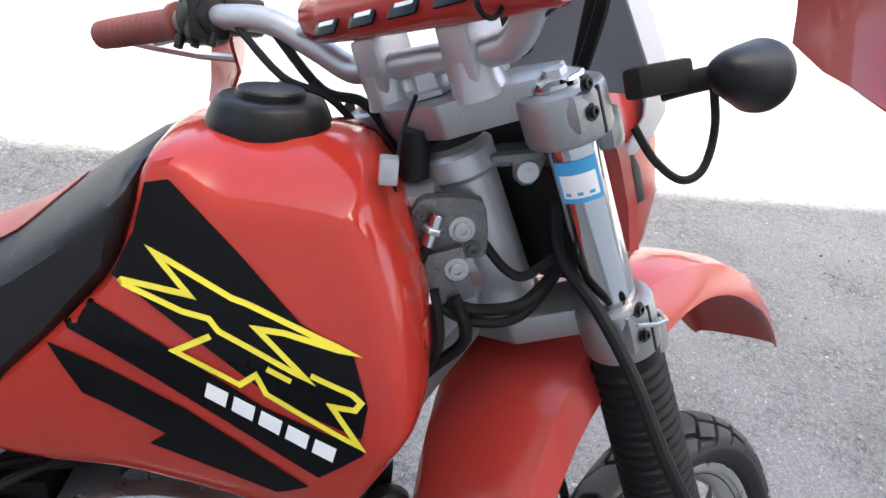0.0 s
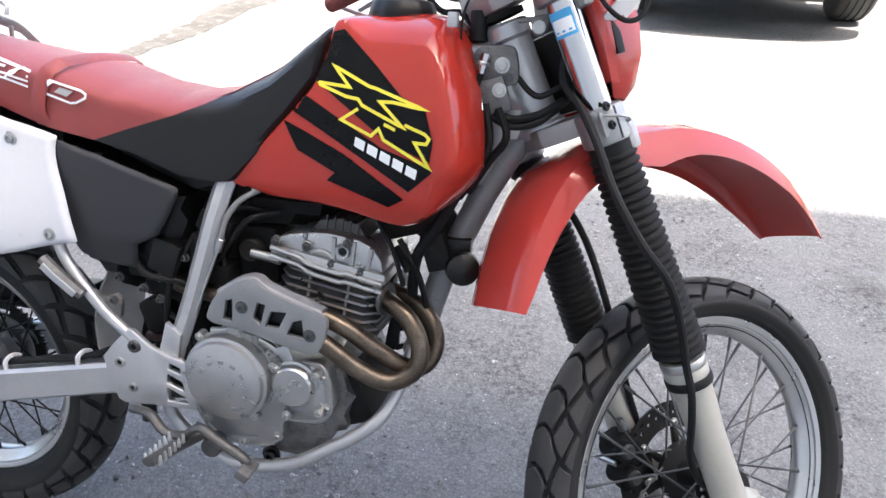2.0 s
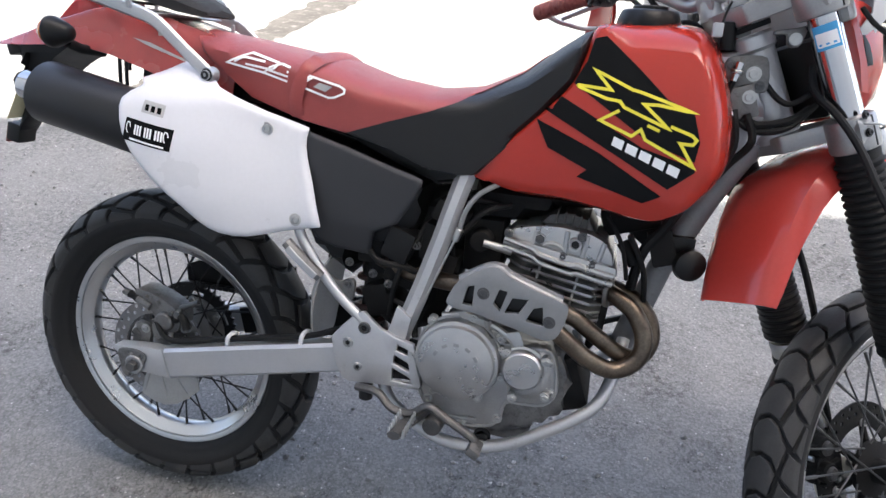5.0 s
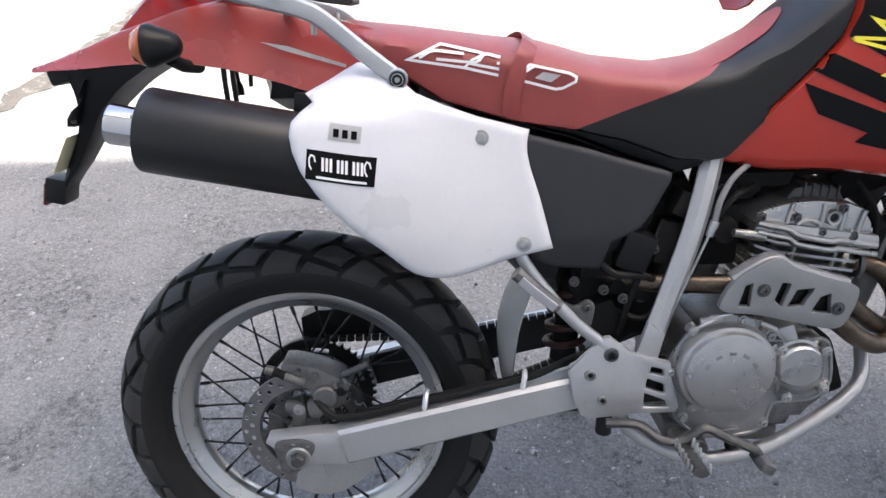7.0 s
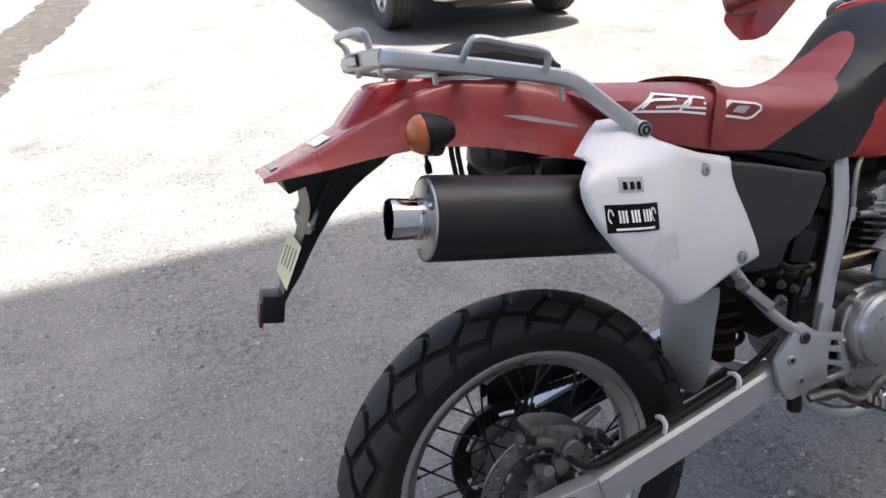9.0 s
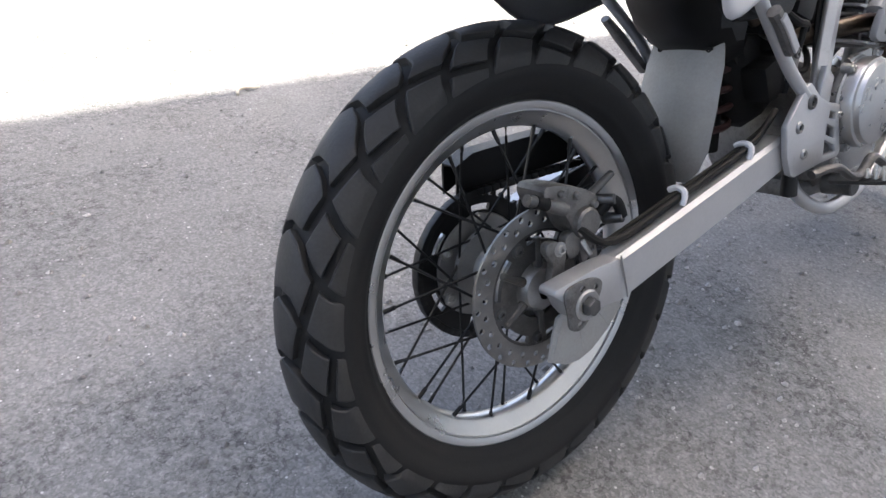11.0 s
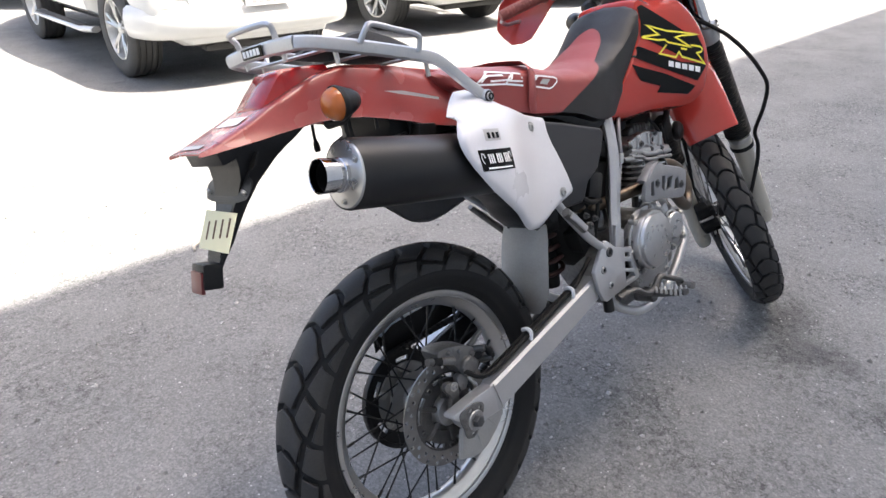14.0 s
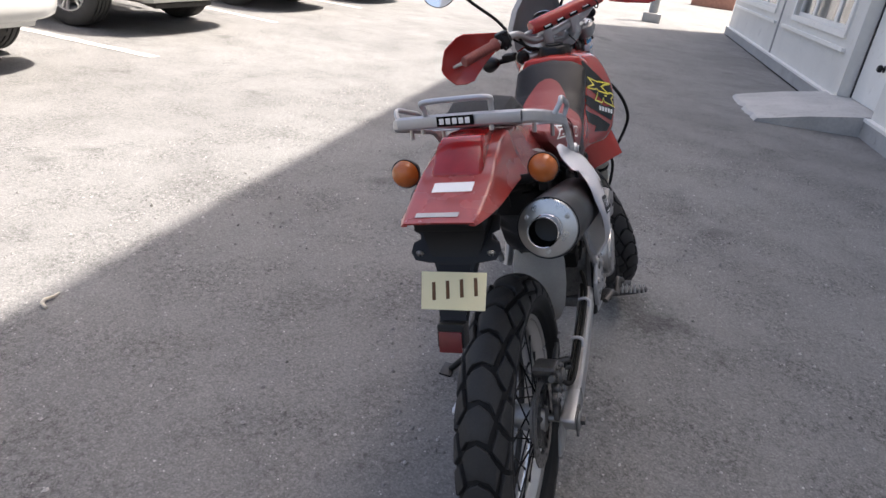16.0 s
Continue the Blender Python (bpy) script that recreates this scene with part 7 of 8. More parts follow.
    dy, dz = (0.0, 0.0) if s > 0 else (-0.03, -0.028)
    for z, y0, y1 in (() if s > 0 else ((1.076, 0.362, 0.392),)) + ((1.094, 0.335, 0.362 if s > 0 else 0.40), (1.106, 0.315, 0.392), (1.130, 0.275, 0.404), (1.150, 0.240, 0.411), (1.165, 0.232, 0.412), (1.198, 0.226, 0.392), (1.218, 0.270, 0.378), (1.236, 0.312, 0.335)):
        row = []
        if s < 0:
            y0 = max(y0, 0.285)
        for u in (0, 0.2, 0.4, 0.6, 0.8, 1.0):
            y = y0 + (y1 - y0) * u
            xs = (0.945, 0.998, 1.022, 1.030, 1.022) if s > 0 else (1.12, 1.10, 1.055, 1.040, 1.0)
            row.append((lerp(y, (0.22, 0.28, 0.33, 0.37, 0.42), xs) - 0.4 * (z - 1.165) ** 2 / 0.07, s * (y + dy), z + dz))
        rows.append(row)
    part("hand_guard", loft(rows, 0.004), RED_PLASTIC, handlebar, "red plastic hand guard", m=STEER)
    part("guard_stay", tube(B(), [(0.886, 0.372 * s, 1.170), (0.94, 0.388 * s, 1.166), (0.99, 0.38 * s, 1.160), (1.022, (0.345 + dy) * s, 1.155 + dz)], 0.005, 8), ALU, handlebar, m=STEER)
part("mirror_stem", tube(B(), catmull([(0.945, 0.195, 1.19), (0.945, 0.215, 1.235), (0.950, 0.250, 1.29), (0.950, 0.275, 1.33), (0.990, 0.285, 1.372), (1.045, 0.295, 1.382)], 5), 0.005, 8), BLACK_METAL, handlebar, m=STEER)
mirror = part("mirror", lathe(B(), [(0.0, 0.030), (0.03, 0.026), (0.052, 0.010), (0.056, 0.0), (0.054, -0.003)], (1.06, 0.300, 1.384), (1, -0.35, -0.1), 36), BLACK_PLASTIC, handlebar, "round black mirror", m=STEER)
part("mirror_glass", lathe(B(), [(0.0, -0.001), (0.0535, -0.001)], (1.06, 0.300, 1.384), (1, -0.35, -0.1), 36), MIRROR, mirror, m=STEER)
part("ball_switch", lathe(B(), [(0.0, -0.022), (0.012, -0.019), (0.021, -0.008), (0.022, 0.004), (0.014, 0.016), (0.0, 0.020)], (0.975, 0.165, 1.09), (-1, 0, 0), 20), BLACK_PLASTIC, handlebar, m=STEER)
for s in (-1, 1):
    signal("turn_signal", (1.170, s * 0.202, 1.093), (-1, -0.12 * s, 0), 0.060, bike, m=STEER, k=0.84, arm=((1.110, s * 0.150, 1.083), (1.118, s * 0.170, 1.088), (1.126, s * 0.192, 1.092)))
part("signal_mount", block(B(), (1.103, -0.152, 1.091), (0.046, 0.028, 0.024), (0, -10, -32), 0.2), RUBBER, bike, m=STEER)
part("signal_mount", block(B(), (1.103, 0.152, 1.091), (0.046, 0.028, 0.024), (0, -10, 32), 0.2), RUBBER, bike, m=STEER)
for pts, r in ((((1.130, -0.182, 1.094), (1.143, -0.180, 1.055), (1.135, -0.175, 1.022), (1.118, -0.165, 1.014), (1.10, -0.152, 1.030), (1.09, -0.14, 1.055)), 0.0035),
               (((0.985, -0.13, 1.13), (1.03, -0.145, 1.16), (1.09, -0.11, 1.15), (1.12, -0.06, 1.08)), 0.006), (((0.975, -0.155, 1.15), (1.04, -0.16, 1.19), (1.10, -0.10, 1.18), (1.13, -0.05, 1.07)), 0.005),
               (((0.96, 0.16, 1.155), (0.99, 0.13, 1.10), (1.01, 0.09, 1.085), (1.03, 0.06, 1.04)), 0.005), (((0.94, 0.19, 1.16), (0.955, 0.14, 1.11), (0.985, 0.10, 1.085), (1.02, 0.07, 1.02)), 0.004),
               (((1.10, -0.06, 1.0), (1.082, -0.078, 0.95), (1.086, -0.112, 0.908), (1.086, -0.147, 0.856), (1.092, -0.175, 0.790), (1.118, -0.195, 0.727), (1.156, -0.204, 0.676), (1.200, -0.182, 0.618), (1.247, -0.146, 0.558), (1.262, -0.142, 0.515), (1.278, -0.128, 0.47), (1.305, -0.100, 0.41), (1.345, -0.080, 0.36), (1.395, -0.074, 0.325)), 0.0058),
               (((1.16, 0.11, 0.86), (1.22, 0.06, 0.75), (1.27, 0.05, 0.62), (1.33, 0.07, 0.48), (1.38, 0.085, 0.38)), 0.006)):
    part("cable", tube(B(), catmull(pts, 6), r, 8), RUBBER, bike, "black control cable", m=STEER)
part("cable_guide", tube(B(), [(fork_at(-0.105, 0.895) + Vector((0.034 * math.cos(w), 0.0, 0)) + Vector((0, -0.045 * math.sin(w), 0))) for w in (0.3, 0.8, 1.3, 1.8, 2.3)], 0.002, 6), STEEL, bike, m=STEER)
front_caliper = part("front_caliper", block(B(), (1.330, 0.080, 0.350), (0.046, 0.040, 0.105), (0, -23, 0), 0.25), DIRTY_BLACK, bike, "dusty black front caliper", m=STEER)
for z, x in ((0.325, 1.330), (0.372, 1.314)):
    part("piston_housing", rod(B(), (x, 0.100, z), (x, 0.046, z), 0.021, 0.019, 20), DIRTY_BLACK, front_caliper, m=STEER)
    part("piston_cap", rod(B(), (x, 0.047, z), (x, 0.040, z), 0.014, 0.012, 16), SOOTY_CAST, front_caliper, m=STEER)
for i in range(4):
    part("caliper_rib", block(B(), (1.344 - 0.009 * i, 0.055, 0.312 + 0.024 * i), (0.058, 0.010, 0.005), (0, -23, 0), 0.25), DIRTY_BLACK, front_caliper, m=STEER)
part("caliper_bracket", plate([(1.35, 0.40), (1.375, 0.392), (1.392, 0.345), (1.402, 0.30), (1.38, 0.285), (1.362, 0.31), (1.352, 0.35)], 0.072, 0.082), DIRTY_BLACK, front_caliper, m=STEER)
for x, z in ((1.362, 0.385), (1.384, 0.305), (1.342, 0.290)):
    part("bolt", bolt(B(), (x, 0.070, z), (0, -1, 0), 0.0075, 0.008, 6), STEEL, front_caliper, m=STEER)
part("pad_pin", rod(B(), (1.298, 0.058, 0.350), (1.298, 0.104, 0.350), 0.005, 0.005, 10), STEEL, front_caliper, m=STEER)
part("banjo", rod(B(), (1.318, 0.062, 0.405), (1.310, 0.066, 0.425), 0.009, 0.007, 12), DARK_STEEL, front_caliper, m=STEER)
drive = part("speed_drive", lathe(B(), [(0.0, 0.026), (0.018, 0.026), (0.021, 0.020), (0.033, 0.018), (0.036, 0.012), (0.036, -0.002)], (FC[0], -0.058, FC[1]), (0, -1, 0), 28), DIRTY_BLACK, bike, "dusty speedometer drive", m=STEER)
part("drive_outlet", rod(B(), (FC[0] - 0.022, -0.070, FC[1] + 0.006), (FC[0] - 0.062, -0.073, FC[1] + 0.030), 0.010, 0.007, 14), DIRTY_BLACK, drive, m=STEER)
for i in range(18):
    w = 2 * math.pi * i / 18
    part("spoke_head", rod(B(), (FC[0] + 0.041 * math.cos(w), -0.0435, FC[1] + 0.041 * math.sin(w)), (FC[0] + 0.041 * math.cos(w), -0.0465, FC[1] + 0.041 * math.sin(w)), 0.0035, 0.003, 8), STEEL, front_wheel, m=STEER)

# ---- luggage rack ----
rack = part("luggage_rack", tube(B(), [(-0.170, -0.110, 1.070), (-0.175, -0.05, 1.072), (-0.175, 0.05, 1.072), (-0.170, 0.110, 1.070)], 0.012, 8, flat=0.5, up=(1, 0, 0)), ALU, bike, "silver aluminium luggage rack")
for s in (-1, 0.95):
    pts = [(-0.170, s * 0.110, 1.070), (-0.155, s * 0.126, 1.066), (-0.125, s * 0.138, 1.058), (-0.05, s * 0.142, 1.040), (0.035, s * 0.142, 1.018), (0.062, s * 0.142, 1.010), (0.085, s * 0.141, 0.998), (0.13, s * 0.140, 0.960), (0.172, s * 0.139, 0.926)]
    part("rack_arm", tube(B(), catmull(pts, 3), 0.0115, 8, flat=0.55, up=(0, 1, 0)), ALU, rack, m=None)
    lug = part("rack_lug", lathe(B(), [(0.0, 0.016), (0.008, 0.016), (0.008, 0.010), (0.012, 0.012), (0.0135, 0.009), (0.0135, -0.008), (0.0, -0.008)], (0.177, s * 0.138, 0.922), (0, s, 0), 20), ALU, rack)
    part("bolt", bolt(B(), (0.177, s * 0.148, 0.922), (0, s, 0), 0.007, 0.008), BLACK_METAL, lug)
    part("rack_hook", tube(B(), catmull([(-0.082, s * 0.150, 1.052), (-0.074, s * 0.160, 1.070), (-0.060, s * 0.160, 1.076), (-0.012, s * 0.158, 1.062), (0.022, s * 0.156, 1.052), (0.035, s * 0.154, 1.042), (0.032, s * 0.148, 1.022)], 4), 0.0048, 8), ALU, rack)
    for x, z in ((-0.108, 1.052), (0.070, 1.003)):
        part("rack_stud", rod(B(), (x, s * 0.118, z + 0.006), (x, s * 0.118, z - 0.024), 0.0042, 0.0042, 8), STEEL, rack)
for x in (-0.12, -0.05, 0.03):
    z = lerp(x, (-0.205, -0.14, 0.035), (1.070, 1.058, 1.014))
    part("cross_bar", tube(B(), [(x, -0.138, z), (x, 0.120, z)], 0.010, 8, flat=0.3, up=(0, 0, 1)), ALU, rack)
part("rear_hook", tube(B(), catmull([(-0.172, 0.056, 1.076), (-0.176, 0.056, 1.094), (-0.186, 0.054, 1.107), (-0.186, 0.0, 1.109), (-0.178, -0.058, 1.107), (-0.172, -0.061, 1.094), (-0.170, -0.061, 1.076)], 4), 0.0050, 8), ALU, rack)
part("rack_label", block(B(), (-0.1825, 0.001, 1.0725), (0.002, 0.066, 0.017), bevel=0.05), BLACK_DECAL, rack, "black label")
for i in range(5):
    part("rack_label", block(B(), (-0.1838, 0.025 - 0.0115 * i, 1.0725), (0.001, 0.008, 0.010), bevel=0.05), WHITE_DECAL, rack, "white bar")
for y in (-0.055, 0.07):
    part("rack_stud", rod(B(), (-0.160, y, 1.068), (-0.160, y, 1.048), 0.0042, 0.0042, 8), STEEL, rack)


def pouch():
    rows = []
    for x, z0, z1, w in ((-0.085, 1.056, 1.060, 0.050), (-0.07, 1.050, 1.066, 0.062), (-0.02, 1.040, 1.074, 0.066), (0.01, 1.034, 1.076, 0.066), (0.06, 1.022, 1.058, 0.064), (0.10, 1.016, 1.040, 0.058), (0.115, 1.018, 1.028, 0.045)):
        rows.append([(x, -w, z0), (x, -w * 1.02, (z0 + z1) / 2), (x, -w * 0.85, z1 - 0.003), (x, -w * 0.4, z1 + 0.003 * math.sin(40 * x)), (x, 0, z1 + 0.002), (x, w * 0.4, z1 + 0.003 * math.cos(40 * x)), (x, w * 0.85, z1 - 0.003), (x, w * 1.02, (z0 + z1) / 2), (x, w, z0), (x, -w, z0)])
    return loft(rows, 0, True)


CLOTH = mat("black_cloth", (0.016, 0.016, 0.017), 0.85, vary=0.3, scale=30, bump=0.5, bump_scale=500)
tagged(part("pouch", pouch(), CLOTH, None, m=bike.matrix_basis @ Matrix.Translation((0, 0, 0.001))), "small black cloth pouch lying on the luggage rack", "pouch")


# ---- building ----
GLASS = mat("window_glass", (0.9, 0.93, 0.93), 0.03, vary=0.0, rough_vary=0.01)
GLASS.node_tree.nodes["Principled BSDF"].inputs["Transmission Weight"].default_value = 1.0
WHITE_TRIM = mat("white_painted_trim", (0.74, 0.73, 0.69), 0.5, vary=0.05, scale=4, bump=0.08, wear=0.1, wear_color=(0.55, 0.54, 0.5))
CURTAIN = mat("pale_curtain_cloth", (0.66, 0.64, 0.60), 0.9, vary=0.1, scale=8, bump=0.2)
GOODS = mat("faded_red_box", (0.36, 0.14, 0.12), 0.6, vary=0.2)
SHELF_WOOD = mat("grey_wooden_shelf", (0.34, 0.31, 0.27), 0.6, vary=0.2, scale=6)


def wall_part(name, boxes, material, parent=None, label=""):
    bm = B()
    for b in boxes:
        wall_box(bm, *b)
    return part(name, bm, material, parent, label, smooth=0)


TOP = 10.9
front = tagged(wall_part("wall_front", [(0, 9.66, -0.30, -0.06, 0.165, 0.86), (0, 0.75, -0.30, -0.06, 0.86, 2.6), (4.90, 6.35, -0.30, -0.06, 0.86, 2.6), (9.20, 9.66, -0.30, -0.06, 0.86, 2.6),
                                         (0, 9.66, -0.30, -0.06, 2.6, TOP), (10.94, 34.0, -0.30, -0.06, 0.165, TOP), (9.66, 10.94, -0.30, -0.06, 2.45, TOP),
                                         (9.50, 9.66, -0.60, -0.30, 0.0, TOP), (10.94, 11.1, -0.60, -0.30, 0.0, TOP)], WALL_PAINT), "pale painted building front with a plinth", "wall", kind="structure")
wall_part("plinth", [(-0.02, 9.66, -0.30, 0.0, 0.0, 0.163)], CONCRETE, front, "grey concrete plinth")
wall_part("plinth", [(10.94, 34.0, -0.30, 0.0, 0.0, 0.163)], CONCRETE, front, "grey concrete plinth")
wall_part("ledge", [(-0.03, 9.66, -0.06, 0.014, 0.1635, 0.190)], WHITE_TRIM, front, "white ledge")
wall_part("ledge", [(10.94, 34.0, -0.06, 0.014, 0.1635, 0.190)], WHITE_TRIM, front, "white ledge")
# Flat black strip on the asphalt, painting the shadow gap along the plinth.
wall_part("base_joint", [(0.4, 8.7, 0.002, 0.030, 0.0025, 0.006)], SOOT_AND_SHADE, front, "black strip painted as the shaded gap at the plinth's foot")
wall_part("joint_strip", [(5.42, 5.48, -0.06, -0.040, 0.191, 10.8)], CONCRETE, front)
tagged(wall_part("wall_side", [(0, 0.25, -15.0, -0.301, 0.0, TOP)], WALL_PAINT), "plain pale side wall of the building", "wall", kind="structure")
tagged(wall_part("wall_back", [(0.25, 34.0, -5.2, -5.0, 0.0, TOP)], WALL_PAINT), "plain pale inner wall of the building", "wall", kind="structure")
tagged(wall_part("wall_end", [(33.8, 34.0, -5.0, -0.301, 0.0, TOP)], WALL_PAINT), "plain pale end wall of the building", "wall", kind="structure")
tagged(wall_part("floor", [(0.25, 33.8, -5.0, -0.62, 0.02, 0.10)], CONCRETE), "grey concrete floor inside the building", "floor", kind="structure")

for k, (stops, sill) in enumerate((((0.75, 2.1, 3.5, 4.90), (0.36, 5.23)), ((6.35, 7.19, 8.35, 9.20), (5.84, 9.40)))):
    s0, s1 = stops[0], stops[-1]
    win = tagged(wall_part("window_%d" % (k + 1), [(sill[0], sill[1], -0.0595, -0.015, 0.655, 0.70), (s0 - 0.05, s1 + 0.05, -0.0595, -0.03, 0.80, 0.88), (s0 - 0.05, s1 + 0.05, -0.0595, -0.03, 2.57, 2.66), (s0 - 0.06, s0 + 0.03, -0.0595, -0.032, 0.88, 2.57), (s1 - 0.03, s1 + 0.06, -0.0595, -0.032, 0.88, 2.57)], WHITE_TRIM),
                 "white-framed window with three panes in the building front", "window", kind="structure")
    for a, b in zip(stops, stops[1:]):
        sash = wall_part("sash", [(a + 0.002, b - 0.002, -0.16, -0.12, 0.862, 0.93), (a + 0.002, b - 0.002, -0.16, -0.12, 2.52, 2.598), (a + 0.002, a + 0.06, -0.16, -0.12, 0.93, 2.52), (b - 0.06, b - 0.002, -0.16, -0.12, 0.93, 2.52)], WHITE_TRIM, win)
        pane = wall_part("pane", [(a + 0.06, b - 0.06, -0.143, -0.137, 0.93, 2.52)], GLASS, sash, "clear glass")
        pane.visible_shadow = False


def curtain(s0, s1, out):
    bm, rows = B(), []
    n = int((s1 - s0) / 0.02)
    for i in range(n + 1):
        q = WALL_AT + WALL_DIR * (s0 + (s1 - s0) * i / n) + WALL_OUT * (out + 0.03 * math.sin(i * 0.85) + 0.012 * math.sin(i * 2.3))
        rows.append((bm.verts.new((q.x, q.y, 0.30)), bm.verts.new((q.x, q.y, 2.7))))
    for a, b in zip(rows, rows[1:]):
        bm.faces.new((a[0], b[0], b[1], a[1]))
    bmesh.ops.solidify(bm, geom=bm.faces[:], thickness=0.003)
    return bm


for s0, s1 in ((0.75, 2.5), (2.9, 4.85), (6.2, 7.1)):
    tagged(part("curtain", curtain(s0, s1, -0.40), CURTAIN), "pale gathered curtain hanging inside the window", "curtain")
shelf = tagged(wall_part("shelf", [(7.2, 9.1, -0.95, -0.50, 1.32, 1.35), (7.2, 9.1, -0.95, -0.50, 0.86, 0.89), (7.2, 7.24, -0.95, -0.50, 0.10, 2.3), (9.06, 9.1, -0.95, -0.50, 0.10, 2.3), (7.2, 9.1, -0.95, -0.50, 1.80, 1.83)], SHELF_WOOD), "grey wooden shelf inside the window", "shelf")
for s, w, z, h in ((7.4, 0.26, 0.891, 0.24), (7.8, 0.3, 0.891, 0.18), (8.3, 0.28, 0.891, 0.27), (8.7, 0.2, 0.891, 0.2), (7.6, 0.4, 1.351, 0.24), (8.4, 0.3, 1.351, 0.3), (8.0, 0.35, 1.831, 0.26)):
    tagged(wall_part("box", [(s, s + w, -0.80, -0.55, z, z + h)], GOODS if z < 1 else WHITE_TRIM), "small cardboard box standing on the shelf", "box", "boxes on the shelf")

door = tagged(wall_part("door_1", [(9.70, 10.90, -0.25, -0.21, 0.205, 2.449)], WHITE_TRIM), "closed white door in a recess of the building front", "door", kind="structure")
wall_part("panel", [(9.85, 10.75, -0.2095, -0.202, 0.42, 1.2)], WHITE_TRIM, door)
wall_part("panel", [(9.85, 10.75, -0.2095, -0.202, 1.35, 2.3)], WHITE_TRIM, door)
kp = WALL_AT + WALL_DIR * 10.37 + WALL_OUT * -0.202
part("knob", lathe(B(), [(0.0, 0.07), (0.025, 0.068), (0.04, 0.05), (0.037, 0.03), (0.015, 0.02), (0.015, 0.006), (0.037, 0.004), (0.037, 0.0), (0, 0)], (kp.x, kp.y, 0.62), WALL_OUT, 20), BLACK_PLASTIC, door, "black knob")
for a, b in ((9.66, 9.70), (10.90, 10.94)):
    wall_part("jamb", [(a + 0.001, b - 0.001, -0.26, -0.20, 0.205, 2.449)], SEAM_DARK, door, "dark door gap")


def ramp_slab():
    """A low concrete wedge before the door, its far rim chipped."""
    bm = B()
    back0, back1 = WALL_AT + WALL_DIR * 9.45 + WALL_OUT * 0.001, WALL_AT + WALL_DIR * 10.97 + WALL_OUT * 0.001
    rnd, n = random.Random(5), 14
    rows = []
    for i in range(n + 1):
        u = i / n
        b = back0.lerp(back1, u)
        f = Vector((7.52, -0.80, 0)).lerp(Vector((6.15, -0.95, 0)), u)
        j = rnd.uniform(-0.03, 0.03)
        rows.append([Vector((b.x, b.y, 0.20)), b.lerp(f, 0.5) + Vector((0, 0, 0.13)), f + Vector((j * 0.2, j - 0.03, 0.035)), f + Vector((j * 0.3, j, 0.0))])
    vs = [[bm.verts.new(p) for p in r] for r in rows]
    for a, b in zip(vs, vs[1:]):
        for i in range(3):
            bm.faces.new((a[i], a[i + 1], b[i + 1], b[i]))
    for r in (vs[0], vs[-1]):
        base = bm.verts.new((r[0].co.x, r[0].co.y, 0))
        bm.faces.new([base, r[3], r[2], r[1], r[0]])
    bmesh.ops.recalc_face_normals(bm, faces=bm.faces[:])
    return bm


RAMP_CONCRETE = mat("pale_concrete", (0.42, 0.415, 0.40), 0.85, vary=0.18, scale=2.5, bump=0.5, bump_scale=60, wear=0.25, wear_color=(0.30, 0.29, 0.28))
tagged(part("ramp", ramp_slab(), RAMP_CONCRETE, smooth=25), "low worn concrete ramp leading up to the door", "ramp", kind="structure")
tagged(wall_part("landing", [(9.67, 10.93, -0.29, -0.002, 0.0, 0.200)], RAMP_CONCRETE), "concrete landing before the door", "landing", kind="structure")

POST = mat("grey_post_paint", (0.30, 0.30, 0.29), 0.6, vary=0.15, scale=8, bump=0.2, wear=0.2, wear_color=(0.2, 0.18, 0.16))
bollard = tagged(new("steel_post"), "plain grey steel post set in a concrete base", "post")
bollard.matrix_basis = pose(17.2, 0.86, 0)
part("base", block(B(), (0, 0, 0.11), (0.44, 0.44, 0.22), bevel=0.12), CONCRETE, bollard)
part("shaft", lathe(B(), [(0.0, 0.221), (0.11, 0.221), (0.11, 2.3), (0.10, 2.36), (0.06, 2.39), (0.0, 2.395)], (0, 0, 0), (0, 0, 1), 20), POST, bollard)
BRICK = mat("weathered_red_brick", (0.30, 0.15, 0.11), 0.85, vary=0.25, scale=9, bump=0.4, bump_scale=60)
planter = tagged(part("planter", block(B(), (30.5, -0.70, 0.30), (0.7, 1.7, 0.60), bevel=0.06), BRICK), "low weathered reddish brick planter", "planter")
part("cap", block(B(), (30.5, -0.70, 0.625), (0.78, 1.78, 0.05), bevel=0.1), CONCRETE, planter)


# ---- parked cars ----
CAR_WHITE = mat("white_car_paint", (0.60, 0.60, 0.58), 0.2, vary=0.04, scale=1.2, coat=0.45, rough_vary=0.04)
CAR_PALE = mat("pale_green_white_car_paint", (0.62, 0.65, 0.58), 0.2, vary=0.03, scale=1.2, coat=0.7, rough_vary=0.04)
CAR_SILVER = mat("silver_car_paint", (0.52, 0.54, 0.55), 0.25, metal=0.4, vary=0.04, scale=1.2, coat=0.7, rough_vary=0.04)
UNDER = mat("dusty_underbody", (0.055, 0.053, 0.05), 0.85, vary=0.4, scale=6, bump=0.3, bump_scale=90)
CAR_TYRE = mat("grey_worn_tyre", (0.06, 0.059, 0.057), 0.8, vary=0.25, scale=12, bump=0.3, bump_scale=120)
CAR_GLASS = mat("dark_car_glass", (0.02, 0.024, 0.024), 0.04, vary=0.0, coat=0.5, rough_vary=0.01)
LENS = mat("headlight_lens", (0.45, 0.47, 0.46), 0.08, metal=0.3, vary=0.2, scale=30, coat=0.8)
ALLOY = mat("grey_alloy", (0.55, 0.55, 0.54), 0.32, metal=0.7, vary=0.08, scale=14)
SEAM = mat("dark_seam", (0.03, 0.03, 0.03), 0.8)


